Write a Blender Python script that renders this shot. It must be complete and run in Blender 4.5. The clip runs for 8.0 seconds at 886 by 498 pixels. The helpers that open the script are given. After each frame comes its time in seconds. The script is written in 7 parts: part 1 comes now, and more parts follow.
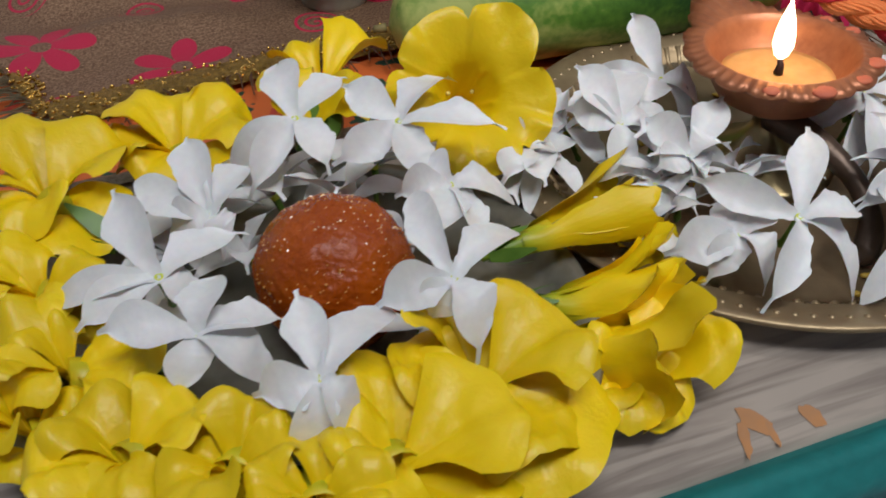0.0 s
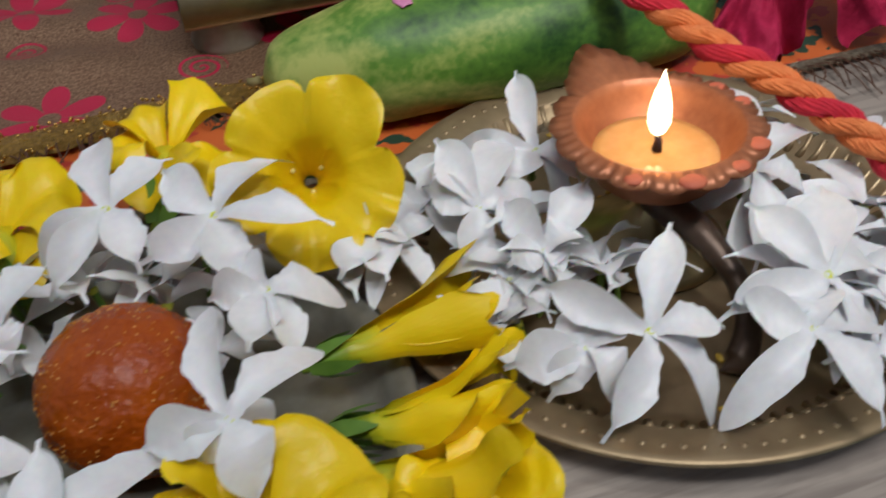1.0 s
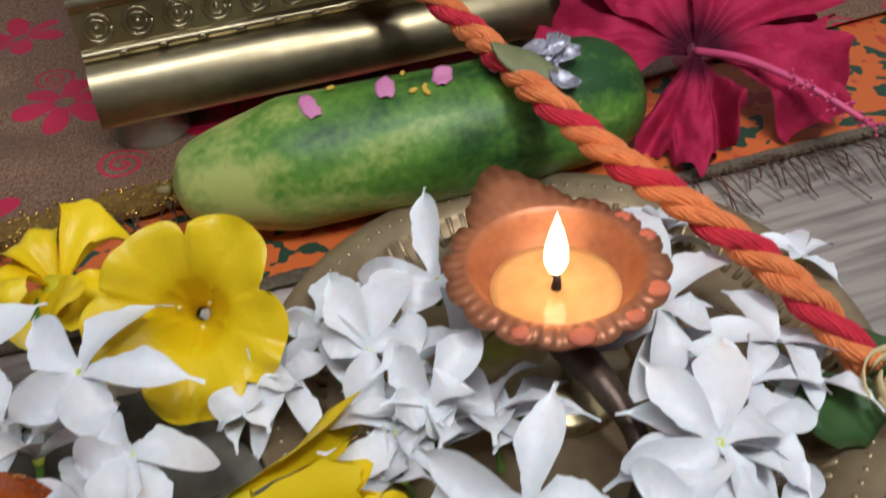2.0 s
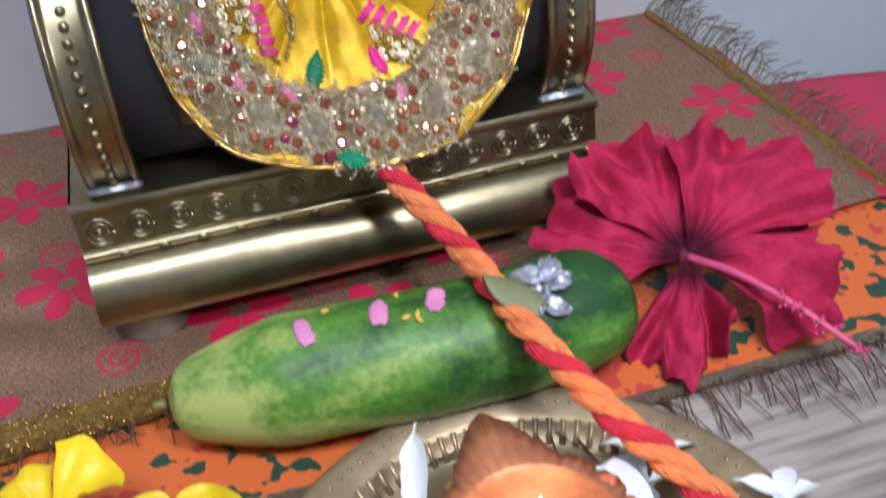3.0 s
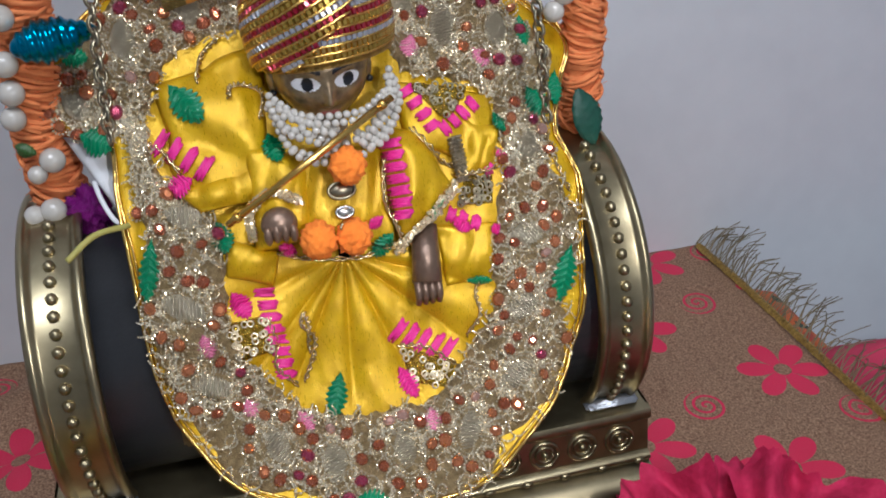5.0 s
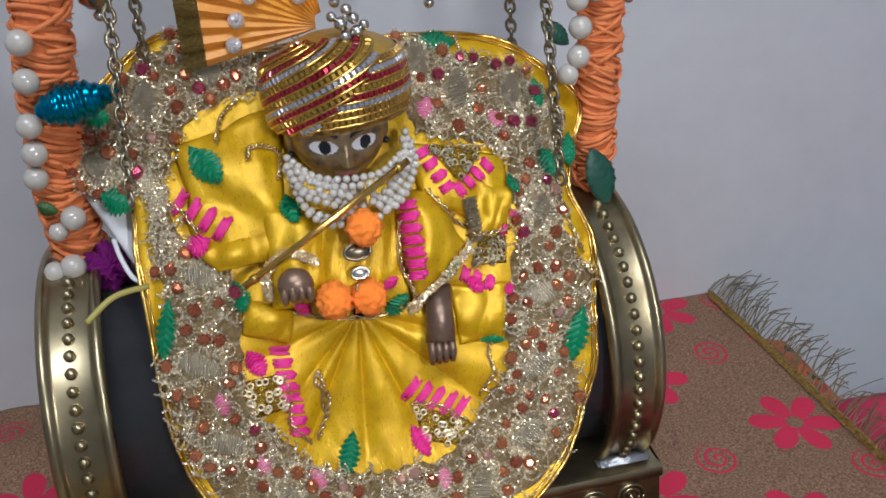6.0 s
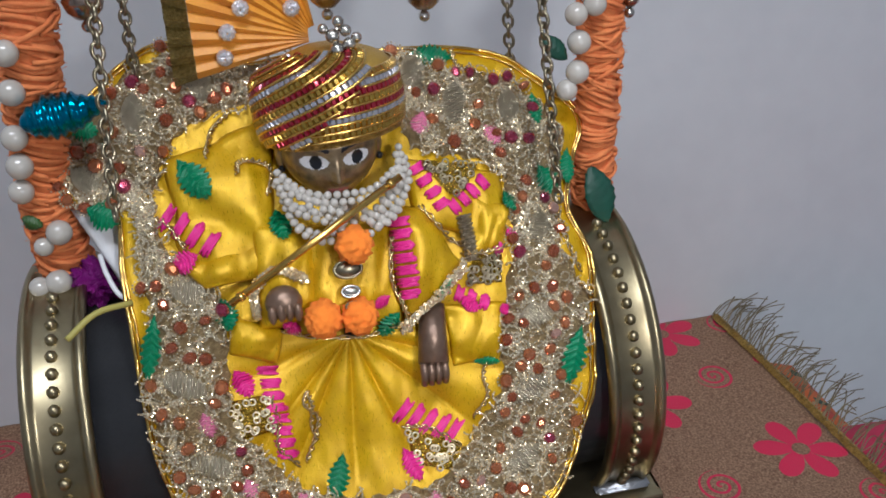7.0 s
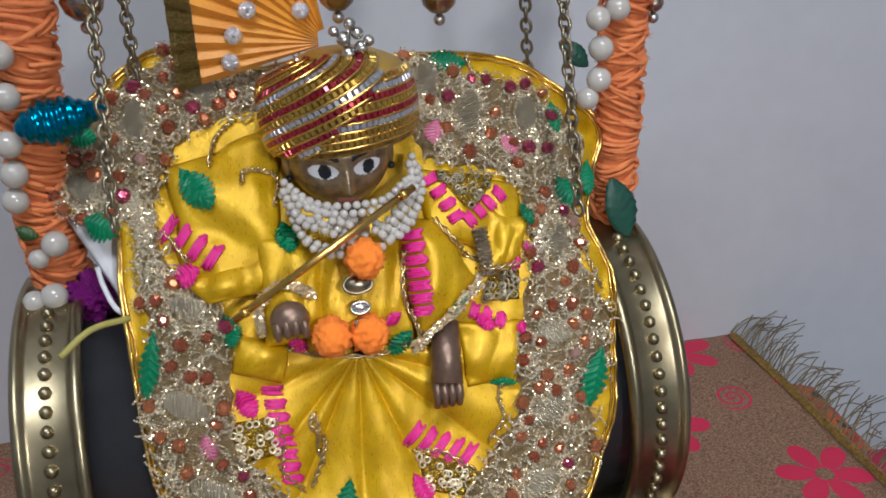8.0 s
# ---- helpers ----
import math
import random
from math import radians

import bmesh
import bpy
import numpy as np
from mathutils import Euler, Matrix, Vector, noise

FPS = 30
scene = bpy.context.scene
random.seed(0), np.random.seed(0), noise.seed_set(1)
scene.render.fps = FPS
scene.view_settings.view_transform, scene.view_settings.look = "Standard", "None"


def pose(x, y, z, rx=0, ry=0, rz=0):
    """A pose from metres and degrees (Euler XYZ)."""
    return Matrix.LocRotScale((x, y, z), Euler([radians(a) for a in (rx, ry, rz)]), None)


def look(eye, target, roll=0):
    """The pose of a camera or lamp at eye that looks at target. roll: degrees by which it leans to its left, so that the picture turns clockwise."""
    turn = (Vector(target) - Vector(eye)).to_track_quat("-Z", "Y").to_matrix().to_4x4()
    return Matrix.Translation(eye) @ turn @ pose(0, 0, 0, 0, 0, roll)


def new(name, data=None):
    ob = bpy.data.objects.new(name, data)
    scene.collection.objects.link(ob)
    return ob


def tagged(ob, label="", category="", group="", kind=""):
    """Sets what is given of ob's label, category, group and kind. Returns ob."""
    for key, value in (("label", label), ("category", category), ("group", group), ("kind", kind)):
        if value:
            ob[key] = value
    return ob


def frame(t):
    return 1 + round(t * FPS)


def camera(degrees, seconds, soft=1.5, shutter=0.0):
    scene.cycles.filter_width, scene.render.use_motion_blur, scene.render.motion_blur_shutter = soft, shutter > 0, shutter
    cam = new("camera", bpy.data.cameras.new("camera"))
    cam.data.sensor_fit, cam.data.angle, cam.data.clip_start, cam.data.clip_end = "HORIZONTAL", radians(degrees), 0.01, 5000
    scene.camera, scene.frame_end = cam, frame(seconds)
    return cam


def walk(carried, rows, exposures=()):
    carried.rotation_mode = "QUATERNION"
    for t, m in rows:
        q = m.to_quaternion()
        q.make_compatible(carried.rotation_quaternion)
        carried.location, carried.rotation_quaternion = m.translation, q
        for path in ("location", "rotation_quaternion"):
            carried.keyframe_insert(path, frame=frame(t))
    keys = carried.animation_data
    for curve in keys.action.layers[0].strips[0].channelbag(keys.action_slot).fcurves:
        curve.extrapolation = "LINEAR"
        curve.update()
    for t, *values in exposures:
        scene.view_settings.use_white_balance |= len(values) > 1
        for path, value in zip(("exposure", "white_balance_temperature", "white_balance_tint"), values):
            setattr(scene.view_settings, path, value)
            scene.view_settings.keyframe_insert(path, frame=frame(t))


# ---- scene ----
cam = camera(50.0, 8.0, soft=1.7, shutter=0.4)
PATH = [
    (0, (0.1166, 0.0258, 0.2080), (0.6191, 1.4889, -1.0600), -2.2),
    (0.5, (0.1429, 0.0382, 0.2070), (0.6281, 1.4992, -1.0700), -2.4),
    (1, (0.1889, 0.0505, 0.2150), (0.6260, 1.5044, -1.0870), -3.5),
    (1.2, (0.2027, 0.0521, 0.2180), (0.6321, 1.5083, -1.0830), -3.7),
    (2.3, (0.2478, 0.0845, 0.2500), (0.6566, 1.5609, -1.0370), -4.6),
    (2.5, (0.2542, 0.0915, 0.2620), (0.6618, 1.5750, -1.0160), -4.5),
    (3, (0.2593, 0.1079, 0.2920), (0.6717, 1.6341, -0.9330), -4.1),
    (3.5, (0.2622, 0.1317, 0.3230), (0.6616, 1.7294, -0.8130), -3.4),
    (4, (0.2731, 0.1685, 0.3310), (0.6892, 1.7938, -0.7580), -2.4),
    (4.5, (0.2831, 0.1859, 0.3330), (0.6900, 1.8251, -0.7390), -2.4),
    (6, (0.2827, 0.1949, 0.3510), (0.6703, 1.8842, -0.6480), -2.1),
    (6.5, (0.2866, 0.1986, 0.3500), (0.6692, 1.8990, -0.6300), -1.9),
    (7, (0.2896, 0.2005, 0.3460), (0.6641, 1.9144, -0.6150), -1.9),
    (7.5, (0.2854, 0.2035, 0.3460), (0.6527, 1.9282, -0.5980), -1.9),
    (8, (0.2894, 0.2149, 0.3380), (0.6582, 1.9455, -0.5930), -1.7),
]
EXPOSURES = [(0.0, -0.97, 6550, 10), (1.2, -1.0, 6450, 10), (2.3, -0.70, 6100, 10), (2.6, -0.52, 5900, 10), (3.2, -0.26, 5650, 10), (4.0, -0.31, 5800, 10), (5.0, -0.50, 5950, 10), (8.0, -0.63, 6050, 10)]
walk(cam, [(t, look(eye, target, roll)) for t, eye, target, roll in PATH], EXPOSURES)

# ---- world and lamps: a closed room lit by the torch of the viewer's phone, the oil lamp's flame and an added fill lamp ----
world = bpy.data.worlds.new("room_air")
world.use_nodes = True
world.node_tree.nodes["Background"].inputs[0].default_value = (0.9, 0.95, 1.0, 1)
world.node_tree.nodes["Background"].inputs[1].default_value = 0.35
scene.world = world

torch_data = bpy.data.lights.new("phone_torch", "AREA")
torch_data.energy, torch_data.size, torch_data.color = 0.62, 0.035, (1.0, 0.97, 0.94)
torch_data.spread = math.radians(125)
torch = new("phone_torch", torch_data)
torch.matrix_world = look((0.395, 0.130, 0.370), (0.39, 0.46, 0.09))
# added fill lamp under the ceiling, no known fixture; it softens the shadows
ceiling_fill_data = bpy.data.lights.new("ceiling_fill", "AREA")
ceiling_fill_data.energy, ceiling_fill_data.shape, ceiling_fill_data.size, ceiling_fill_data.size_y, ceiling_fill_data.color = 64.0, "RECTANGLE", 1.2, 0.5, (0.95, 0.97, 1.0)
fill_light = new("ceiling_fill", ceiling_fill_data)
fill_light.matrix_world = look((0.2, -0.4, 1.98), (0.3, 0.1, 0.0))
flame_data = bpy.data.lights.new("flame_light", "POINT")
flame_data.energy, flame_data.shadow_soft_size, flame_data.color = 0.042, 0.006, (1.0, 0.55, 0.2)
flame_light = new("flame_light", flame_data)
flame_light.location = (0.325, 0.263, 0.066)

# ---- materials ----
def material(name):
    m = bpy.data.materials.new(name)
    m.use_nodes = True
    return m, m.node_tree, m.node_tree.nodes["Principled BSDF"]


def surface(name, colour, colour2=None, rough=0.5, metal=0.0, grain=200.0, blotch=25.0, bump=0.15, bump_size=0.0006, coat=0.0, sss=0.0, spec=0.5, random_tint=0.0):
    """A surface with two scales of variation, at real size, and fine relief."""
    m, t, b = material(name)
    colour2 = colour2 or tuple(c * 0.75 for c in colour)
    n, k = t.nodes, t.links
    co = n.new("ShaderNodeTexCoord")
    big, fine = n.new("ShaderNodeTexNoise"), n.new("ShaderNodeTexNoise")
    big.inputs["Scale"].default_value, fine.inputs["Scale"].default_value = blotch, grain
    big.inputs["Detail"].default_value = fine.inputs["Detail"].default_value = 4
    for x in (big, fine):
        k.new(co.outputs["Object"], x.inputs["Vector"])
    add = n.new("ShaderNodeMath")
    add.operation = "MULTIPLY_ADD"
    k.new(fine.outputs[0], add.inputs[0])
    add.inputs[1].default_value = 0.5
    k.new(big.outputs[0], add.inputs[2])
    ramp = n.new("ShaderNodeValToRGB")
    ramp.color_ramp.elements[0].position, ramp.color_ramp.elements[1].position = 0.45, 1.0
    ramp.color_ramp.elements[0].color, ramp.color_ramp.elements[1].color = (*colour2, 1), (*colour, 1)
    k.new(add.outputs[0], ramp.inputs[0])
    out = ramp.outputs[0]
    if random_tint:
        info, hsv, mr = n.new("ShaderNodeObjectInfo"), n.new("ShaderNodeHueSaturation"), n.new("ShaderNodeMapRange")
        k.new(info.outputs["Random"], mr.inputs[0])
        mr.inputs[3].default_value, mr.inputs[4].default_value = 1 - random_tint, 1 + random_tint
        k.new(mr.outputs[0], hsv.inputs["Value"])
        k.new(out, hsv.inputs["Color"])
        out = hsv.outputs[0]
    k.new(out, b.inputs["Base Color"])
    b.inputs["Roughness"].default_value, b.inputs["Metallic"].default_value = rough, metal
    b.inputs["Coat Weight"].default_value, b.inputs["Specular IOR Level"].default_value = coat, spec
    if sss:
        b.inputs["Subsurface Weight"].default_value, b.inputs["Subsurface Scale"].default_value = sss, 0.003
    if bump:
        bp = n.new("ShaderNodeBump")
        bp.inputs["Strength"].default_value, bp.inputs["Distance"].default_value = bump, bump_size
        k.new(fine.outputs[0], bp.inputs["Height"])
        k.new(bp.outputs[0], b.inputs["Normal"])
    return m


M_WALL = surface("painted_plaster", (0.62, 0.63, 0.65), (0.55, 0.56, 0.585), 0.7, grain=60, blotch=5, bump=0.1)
M_TEAL = surface("teal_paint", (0.02, 0.24, 0.23), (0.012, 0.16, 0.16), 0.4, bump=0.3, bump_size=0.001)
M_BRASS = surface("aged_brass", (0.50, 0.40, 0.22), (0.26, 0.20, 0.11), 0.3, 1.0, grain=120, blotch=30, bump=0.08)
M_TIN = surface("antique_tin", (0.40, 0.34, 0.21), (0.21, 0.17, 0.10), 0.34, 1.0, grain=150, blotch=25, bump=0.05)
M_TIN_DARK = surface("black_lacquered_tin", (0.040, 0.041, 0.045), (0.026, 0.027, 0.030), 0.34, 0.2, grain=900, blotch=60, bump=0.1)
M_SOLDER = surface("solder", (0.45, 0.47, 0.5), (0.3, 0.31, 0.34), 0.4, 0.8, bump=0.8, bump_size=0.002)
M_STEEL = surface("steel", (0.34, 0.33, 0.28), (0.2, 0.19, 0.155), 0.38, 0.6, bump=0.05)
M_PLATE = surface("worn_brass_plate", (0.42, 0.315, 0.185), (0.23, 0.16, 0.09), 0.40, 0.6, grain=150, blotch=35, bump=0.15)
M_COPPER = surface("copper_clay", (0.46, 0.18, 0.085), (0.25, 0.085, 0.04), 0.42, 0.45, grain=300, blotch=60, bump=0.3)
M_WAX = surface("melted_wax", (0.66, 0.38, 0.15), (0.5, 0.25, 0.08), 0.12, sss=0.3, bump=0.02)
M_WICK = surface("burnt_wick", (0.03, 0.015, 0.02), None, 0.9)
M_PETAL_W = surface("white_petal", (0.82, 0.82, 0.83), (0.68, 0.68, 0.71), 0.45, grain=500, blotch=70, bump=0.2, bump_size=0.0005, sss=0.15, random_tint=0.05)
M_EYE_Y = surface("flower_eye", (0.75, 0.72, 0.08), (0.5, 0.6, 0.06), 0.5)
M_EYE_G = surface("flower_throat", (0.06, 0.1, 0.02), None, 0.6)
M_GREEN = surface("green_stem", (0.16, 0.3, 0.05), (0.07, 0.16, 0.02), 0.4, spec=0.5)
M_STAMEN = surface("pink_stamen", (0.65, 0.08, 0.2), None, 0.5)
M_ORANGE_YARN = surface("orange_yarn", (0.90, 0.30, 0.10), (0.70, 0.17, 0.05), 0.85, grain=2500, blotch=200, bump=0.8, bump_size=0.0008)
M_RED_YARN = surface("red_yarn", (0.72, 0.03, 0.06), (0.5, 0.015, 0.04), 0.85, grain=2500, blotch=200, bump=0.8, bump_size=0.0008)
M_PEARL = surface("pearl", (0.52, 0.49, 0.44), (0.40, 0.37, 0.33), 0.18, coat=0.6, bump=0)
M_GOLD = surface("gold_metal", (0.80, 0.54, 0.16), (0.6, 0.36, 0.08), 0.25, 1.0, bump=0.05)
M_SILVER = surface("silver_metal", (0.66, 0.64, 0.6), (0.42, 0.4, 0.36), 0.25, 1.0, bump=0.1)
M_CHAIN = surface("antique_chain", (0.36, 0.31, 0.22), (0.2, 0.17, 0.11), 0.33, 1.0)
M_PINK_PETAL = surface("pink_petal", (0.70, 0.28, 0.48), (0.55, 0.17, 0.35), 0.55, grain=600, bump=0.3)
M_RICE = surface("turmeric_rice", (0.72, 0.5, 0.08), (0.55, 0.33, 0.03), 0.5)
M_WHITE = surface("white_card", (0.75, 0.75, 0.77), None, 0.6)

# ---- building helpers ----
def link_mesh(name, bm, materials, smooth=True):
    me = bpy.data.meshes.new(name)
    bmesh.ops.recalc_face_normals(bm, faces=bm.faces)
    bm.to_mesh(me)
    bm.free()
    for m in (materials if isinstance(materials, (list, tuple)) else [materials]):
        me.materials.append(m)
    if smooth:
        me.shade_smooth()
    return new(name, me)


def part(name, bm, mat, parent=None, label="", smooth=True):
    """Links a bmesh as one mesh object under a thing or under a part."""
    ob = link_mesh(name, bm, mat, smooth)
    if parent:
        ob.parent = parent
    if label:
        ob["label"] = label
    return ob


def base(name, m, label, category, group="", kind=""):
    """An Empty at a thing's foot that carries its parts."""
    ob = new(name)
    ob.empty_display_size = 0.01
    ob.matrix_world = m
    return tagged(ob, label, category, group, kind)


def grid(bm, rows, closed=False, mat=0, cap=False):
    """Skins rows of points into quads."""
    vs = [[bm.verts.new(p) for p in row] for row in rows]
    for a, b in zip(vs, vs[1:]):
        n = len(a)
        for i in range(n if closed else n - 1):
            j = (i + 1) % n
            bm.faces.new((a[i], a[j], b[j], b[i])).material_index = mat
    if cap:
        for row in (vs[0], vs[-1]):
            bm.faces.new(row).material_index = mat
    return vs


def lathe(bm, profile, n=48, centre=(0, 0, 0), wave=None, mat=0):
    """Turns (radius, height) points round the z axis; wave(angle, k) scales the radius of the k-th ring."""
    rows = []
    for k, (r, z) in enumerate(profile):
        rows.append([(centre[0] + r * (wave(2 * math.pi * i / n, k) if wave else 1) * math.cos(2 * math.pi * i / n),
                      centre[1] + r * (wave(2 * math.pi * i / n, k) if wave else 1) * math.sin(2 * math.pi * i / n), centre[2] + z) for i in range(n)])
    return grid(bm, rows, True, mat)


def tube(bm, points, radius, n=8, mat=0, cap=True):
    """A tube along points; radius is a number or a function of the way along, 0 to 1."""
    pts = [Vector(p) for p in points]
    rows, side = [], None
    for i, p in enumerate(pts):
        d = (pts[min(i + 1, len(pts) - 1)] - pts[max(i - 1, 0)]).normalized()
        if side is None:
            side = d.cross(Vector((0, 0, 1)) if abs(d.z) < 0.9 else Vector((1, 0, 0))).normalized()
        side = (side - d * side.dot(d)).normalized()
        up = d.cross(side)
        r = radius(i / max(1, len(pts) - 1)) if callable(radius) else radius
        rows.append([p + r * (math.cos(2 * math.pi * j / n) * side + math.sin(2 * math.pi * j / n) * up) for j in range(n)])
    return grid(bm, rows, True, mat, cap)


def spline(points, steps=8):
    """A smooth curve through points."""
    p = [Vector(q) for q in points]
    p = [2 * p[0] - p[1]] + p + [2 * p[-1] - p[-2]]
    out = []
    for i in range(1, len(p) - 2):
        a, b, c, d = p[i - 1], p[i], p[i + 1], p[i + 2]
        for s in range(steps):
            t = s / steps
            out.append(0.5 * ((2 * b) + (c - a) * t + (2 * a - 5 * b + 4 * c - d) * t * t + (3 * b - a - 3 * c + d) * t ** 3))
    return out + [p[-2]]


def ball(bm, c, r, mat=0, u=12, v=8, squash=(1, 1, 1)):
    """A round bead of u by v facets."""
    c = Vector(c)
    sx, sy, sz = squash
    rows = []
    for i in range(1, v):
        t = math.pi * i / v
        rows.append([bm.verts.new(c + Vector((r * sx * math.sin(t) * math.cos(2 * math.pi * j / u), r * sy * math.sin(t) * math.sin(2 * math.pi * j / u), r * sz * math.cos(t)))) for j in range(u)])
    for a, b in zip(rows, rows[1:]):
        for j in range(u):
            bm.faces.new((a[j], b[j], b[(j + 1) % u], a[(j + 1) % u])).material_index = mat
    for row, z, flip in ((rows[0], 1, False), (rows[-1], -1, True)):
        p = bm.verts.new(c + Vector((0, 0, z * r * sz)))
        for j in range(u):
            f = (p, row[j], row[(j + 1) % u])
            bm.faces.new(f[::-1] if flip else f).material_index = mat


def box(bm, lo, hi, bevel=0.0, mat=0, seg=2):
    c = [(a + b) / 2 for a, b in zip(lo, hi)]
    made = bmesh.ops.create_cube(bm, size=1, matrix=Matrix.Translation(c) @ Matrix.Diagonal((*[b - a for a, b in zip(lo, hi)], 1)))
    vs = made["verts"]
    for f in {f for w in vs for f in w.link_faces}:
        f.material_index = mat
    if bevel:
        bmesh.ops.bevel(bm, geom=list({e for w in vs for e in w.link_edges}), offset=bevel, segments=seg, affect="EDGES", clamp_overlap=True)


def thick(ob, amount, offset=0.0):
    s = ob.modifiers.new("thickness", "SOLIDIFY")
    s.thickness, s.offset = amount, offset
    return ob


def wob(x, y, z, f, a):
    return a * noise.noise(Vector((x * f, y * f, z * f)))

# ---- the room ----
def wall(name, lo, hi, mat=M_WALL):
    bm = bmesh.new()
    box(bm, lo, hi)
    return tagged(part(name, bm, mat, smooth=False), "plain off-white painted plaster wall of the room", "wall", kind="structure")


wall("wall_north", (-1.6, 0.672, -0.42), (2.3, 0.80, 2.0))
wall("wall_south", (-1.6, -2.1, -0.42), (2.3, -2.0, 2.0))
wall("wall_west", (-1.7, -2.1, -0.42), (-1.601, 0.80, 2.0))
wall("wall_east", (2.301, -2.1, -0.42), (2.4, 0.80, 2.0))
M_FLOOR = surface("grey_floor", (0.36, 0.38, 0.42), (0.28, 0.3, 0.34), 0.5, grain=40, blotch=4)
for nm, zlo, zhi, mt, lb in (("floor", -0.5, -0.421, M_FLOOR, "plain grey cement floor under the table"), ("ceiling", 2.001, 2.1, M_WALL, "plain white painted ceiling")):
    bm = bmesh.new()
    box(bm, (-1.7, -2.1, zlo), (2.4, 0.80, zhi))
    tagged(part(nm, bm, mt, smooth=False), lb, nm, kind="structure")


# ---- the low table ----
def wood_material():
    m, t, b = material("grey_oak_laminate")
    n, k = t.nodes, t.links
    co, mp = n.new("ShaderNodeTexCoord"), n.new("ShaderNodeMapping")
    mp.inputs["Scale"].default_value = (14, 190, 60)
    k.new(co.outputs["Object"], mp.inputs["Vector"])
    a, c = n.new("ShaderNodeTexNoise"), n.new("ShaderNodeTexNoise")
    a.inputs["Scale"].default_value, a.inputs["Detail"].default_value, a.inputs["Distortion"].default_value = 1.0, 6, 0.6
    c.inputs["Scale"].default_value = 18
    k.new(mp.outputs[0], a.inputs["Vector"])
    k.new(co.outputs["Object"], c.inputs["Vector"])
    r = n.new("ShaderNodeValToRGB")
    r.color_ramp.elements[0].position, r.color_ramp.elements[1].position = 0.34, 0.56
    r.color_ramp.elements[0].color, r.color_ramp.elements[1].color = (0.25, 0.19, 0.15, 1), (0.53, 0.44, 0.365, 1)
    k.new(a.outputs[0], r.inputs[0])
    mx = n.new("ShaderNodeMix")
    mx.data_type, mx.blend_type = "RGBA", "MULTIPLY"
    mx.inputs["Factor"].default_value = 0.5
    k.new(r.outputs[0], mx.inputs["A"])
    k.new(c.outputs[0], mx.inputs["B"])
    br = n.new("ShaderNodeBrightContrast")
    br.inputs["Bright"].default_value = 0.07
    k.new(mx.outputs["Result"], br.inputs[0])
    k.new(br.outputs[0], b.inputs["Base Color"])
    b.inputs["Roughness"].default_value = 0.42
    bp = n.new("ShaderNodeBump")
    bp.inputs["Strength"].default_value, bp.inputs["Distance"].default_value = 0.15, 0.0005
    k.new(a.outputs[0], bp.inputs["Height"])
    k.new(bp.outputs[0], b.inputs["Normal"])
    return m


M_WOOD = wood_material()
table = base("low_table", pose(0, 0, 0), "low wooden table with grey oak top and teal painted edge", "table")
bm = bmesh.new()
box(bm, (-0.35, 0.152, -0.02), (0.575, 0.671, 0.0), 0.001)
part("tabletop", bm, M_WOOD, table, "grey oak laminate top with streaked grain")
bm = bmesh.new()
box(bm, (-0.352, 0.136, -0.028), (0.577, 0.1515, -0.0005), 0.004, seg=3)
part("edge_trim", bm, M_TEAL, table, "teal painted wooden edge")
for lx in (-0.32, 0.54):
    for ly in (0.17, 0.63):
        bm = bmesh.new()
        box(bm, (lx - 0.02, ly - 0.02, -0.421), (lx + 0.02, ly + 0.02, -0.0205), 0.003)
        part("leg", bm, M_TEAL, table)

# ---- plates ----
def plate(name, x, y, r, flange, mat, label, beads):
    p = base(name, pose(x, y, 0), label, "plate")
    bm = bmesh.new()
    fi = r - flange
    lathe(bm, [(0.0005, 0.0015), (fi - 0.012, 0.0015), (fi - 0.005, 0.003), (fi - 0.001, 0.0085), (fi + 0.001, 0.0105), (r - 0.004, 0.012), (r - 0.001, 0.0128), (r, 0.0118),
               (r - 0.001, 0.0104), (r - 0.004, 0.0104), (fi + 0.001, 0.009), (fi + 0.0005, 0.007), (fi - 0.004, 0.001), (fi - 0.012, 0.0002), (0.0005, 0.0002)], 96)
    part("dish", bm, mat, p)
    if beads:
        bm = bmesh.new()
        for i in range(beads):
            a = 2 * math.pi * i / beads
            rr = r - 0.0068
            ball(bm, (rr * math.cos(a), rr * math.sin(a), 0.0108), 0.0014, u=8, v=6)
        part("beading", bm, mat, p, "row of small beads pressed into the rim")
    return p


def fluting(p, r, count):
    """Upright ribs pressed into a plate's inner wall."""
    for i in range(count):
        a = 2 * math.pi * i / count
        bm = bmesh.new()
        tube(bm, [((r - d) * math.cos(a), (r - d) * math.sin(a), z) for d, z in ((0.007, 0.0026), (0.003, 0.0046), (-0.0002, 0.0098))], 0.0013, 6)
        part("rib", bm, M_PLATE, p)


P1, P2 = (0.145, 0.233), (0.328, 0.263)
plate("offering_plate", P1[0], P1[1], 0.087, 0.008, M_STEEL, "round steel plate heaped with flowers on the table", 0)
lamp_plate = plate("lamp_plate", P2[0], P2[1], 0.099, 0.0145, M_PLATE, "round tarnished brass plate with beaded rim", 110)
fluting(lamp_plate, 0.0845, 96)

# ---- the chest-shaped swing base ----
CX0, CX1 = 0.1935, 0.4375
chest = base("pedestal_chest", pose(0, 0, 0), "black lacquered chest-shaped pedestal with embossed brass bands", "stand")
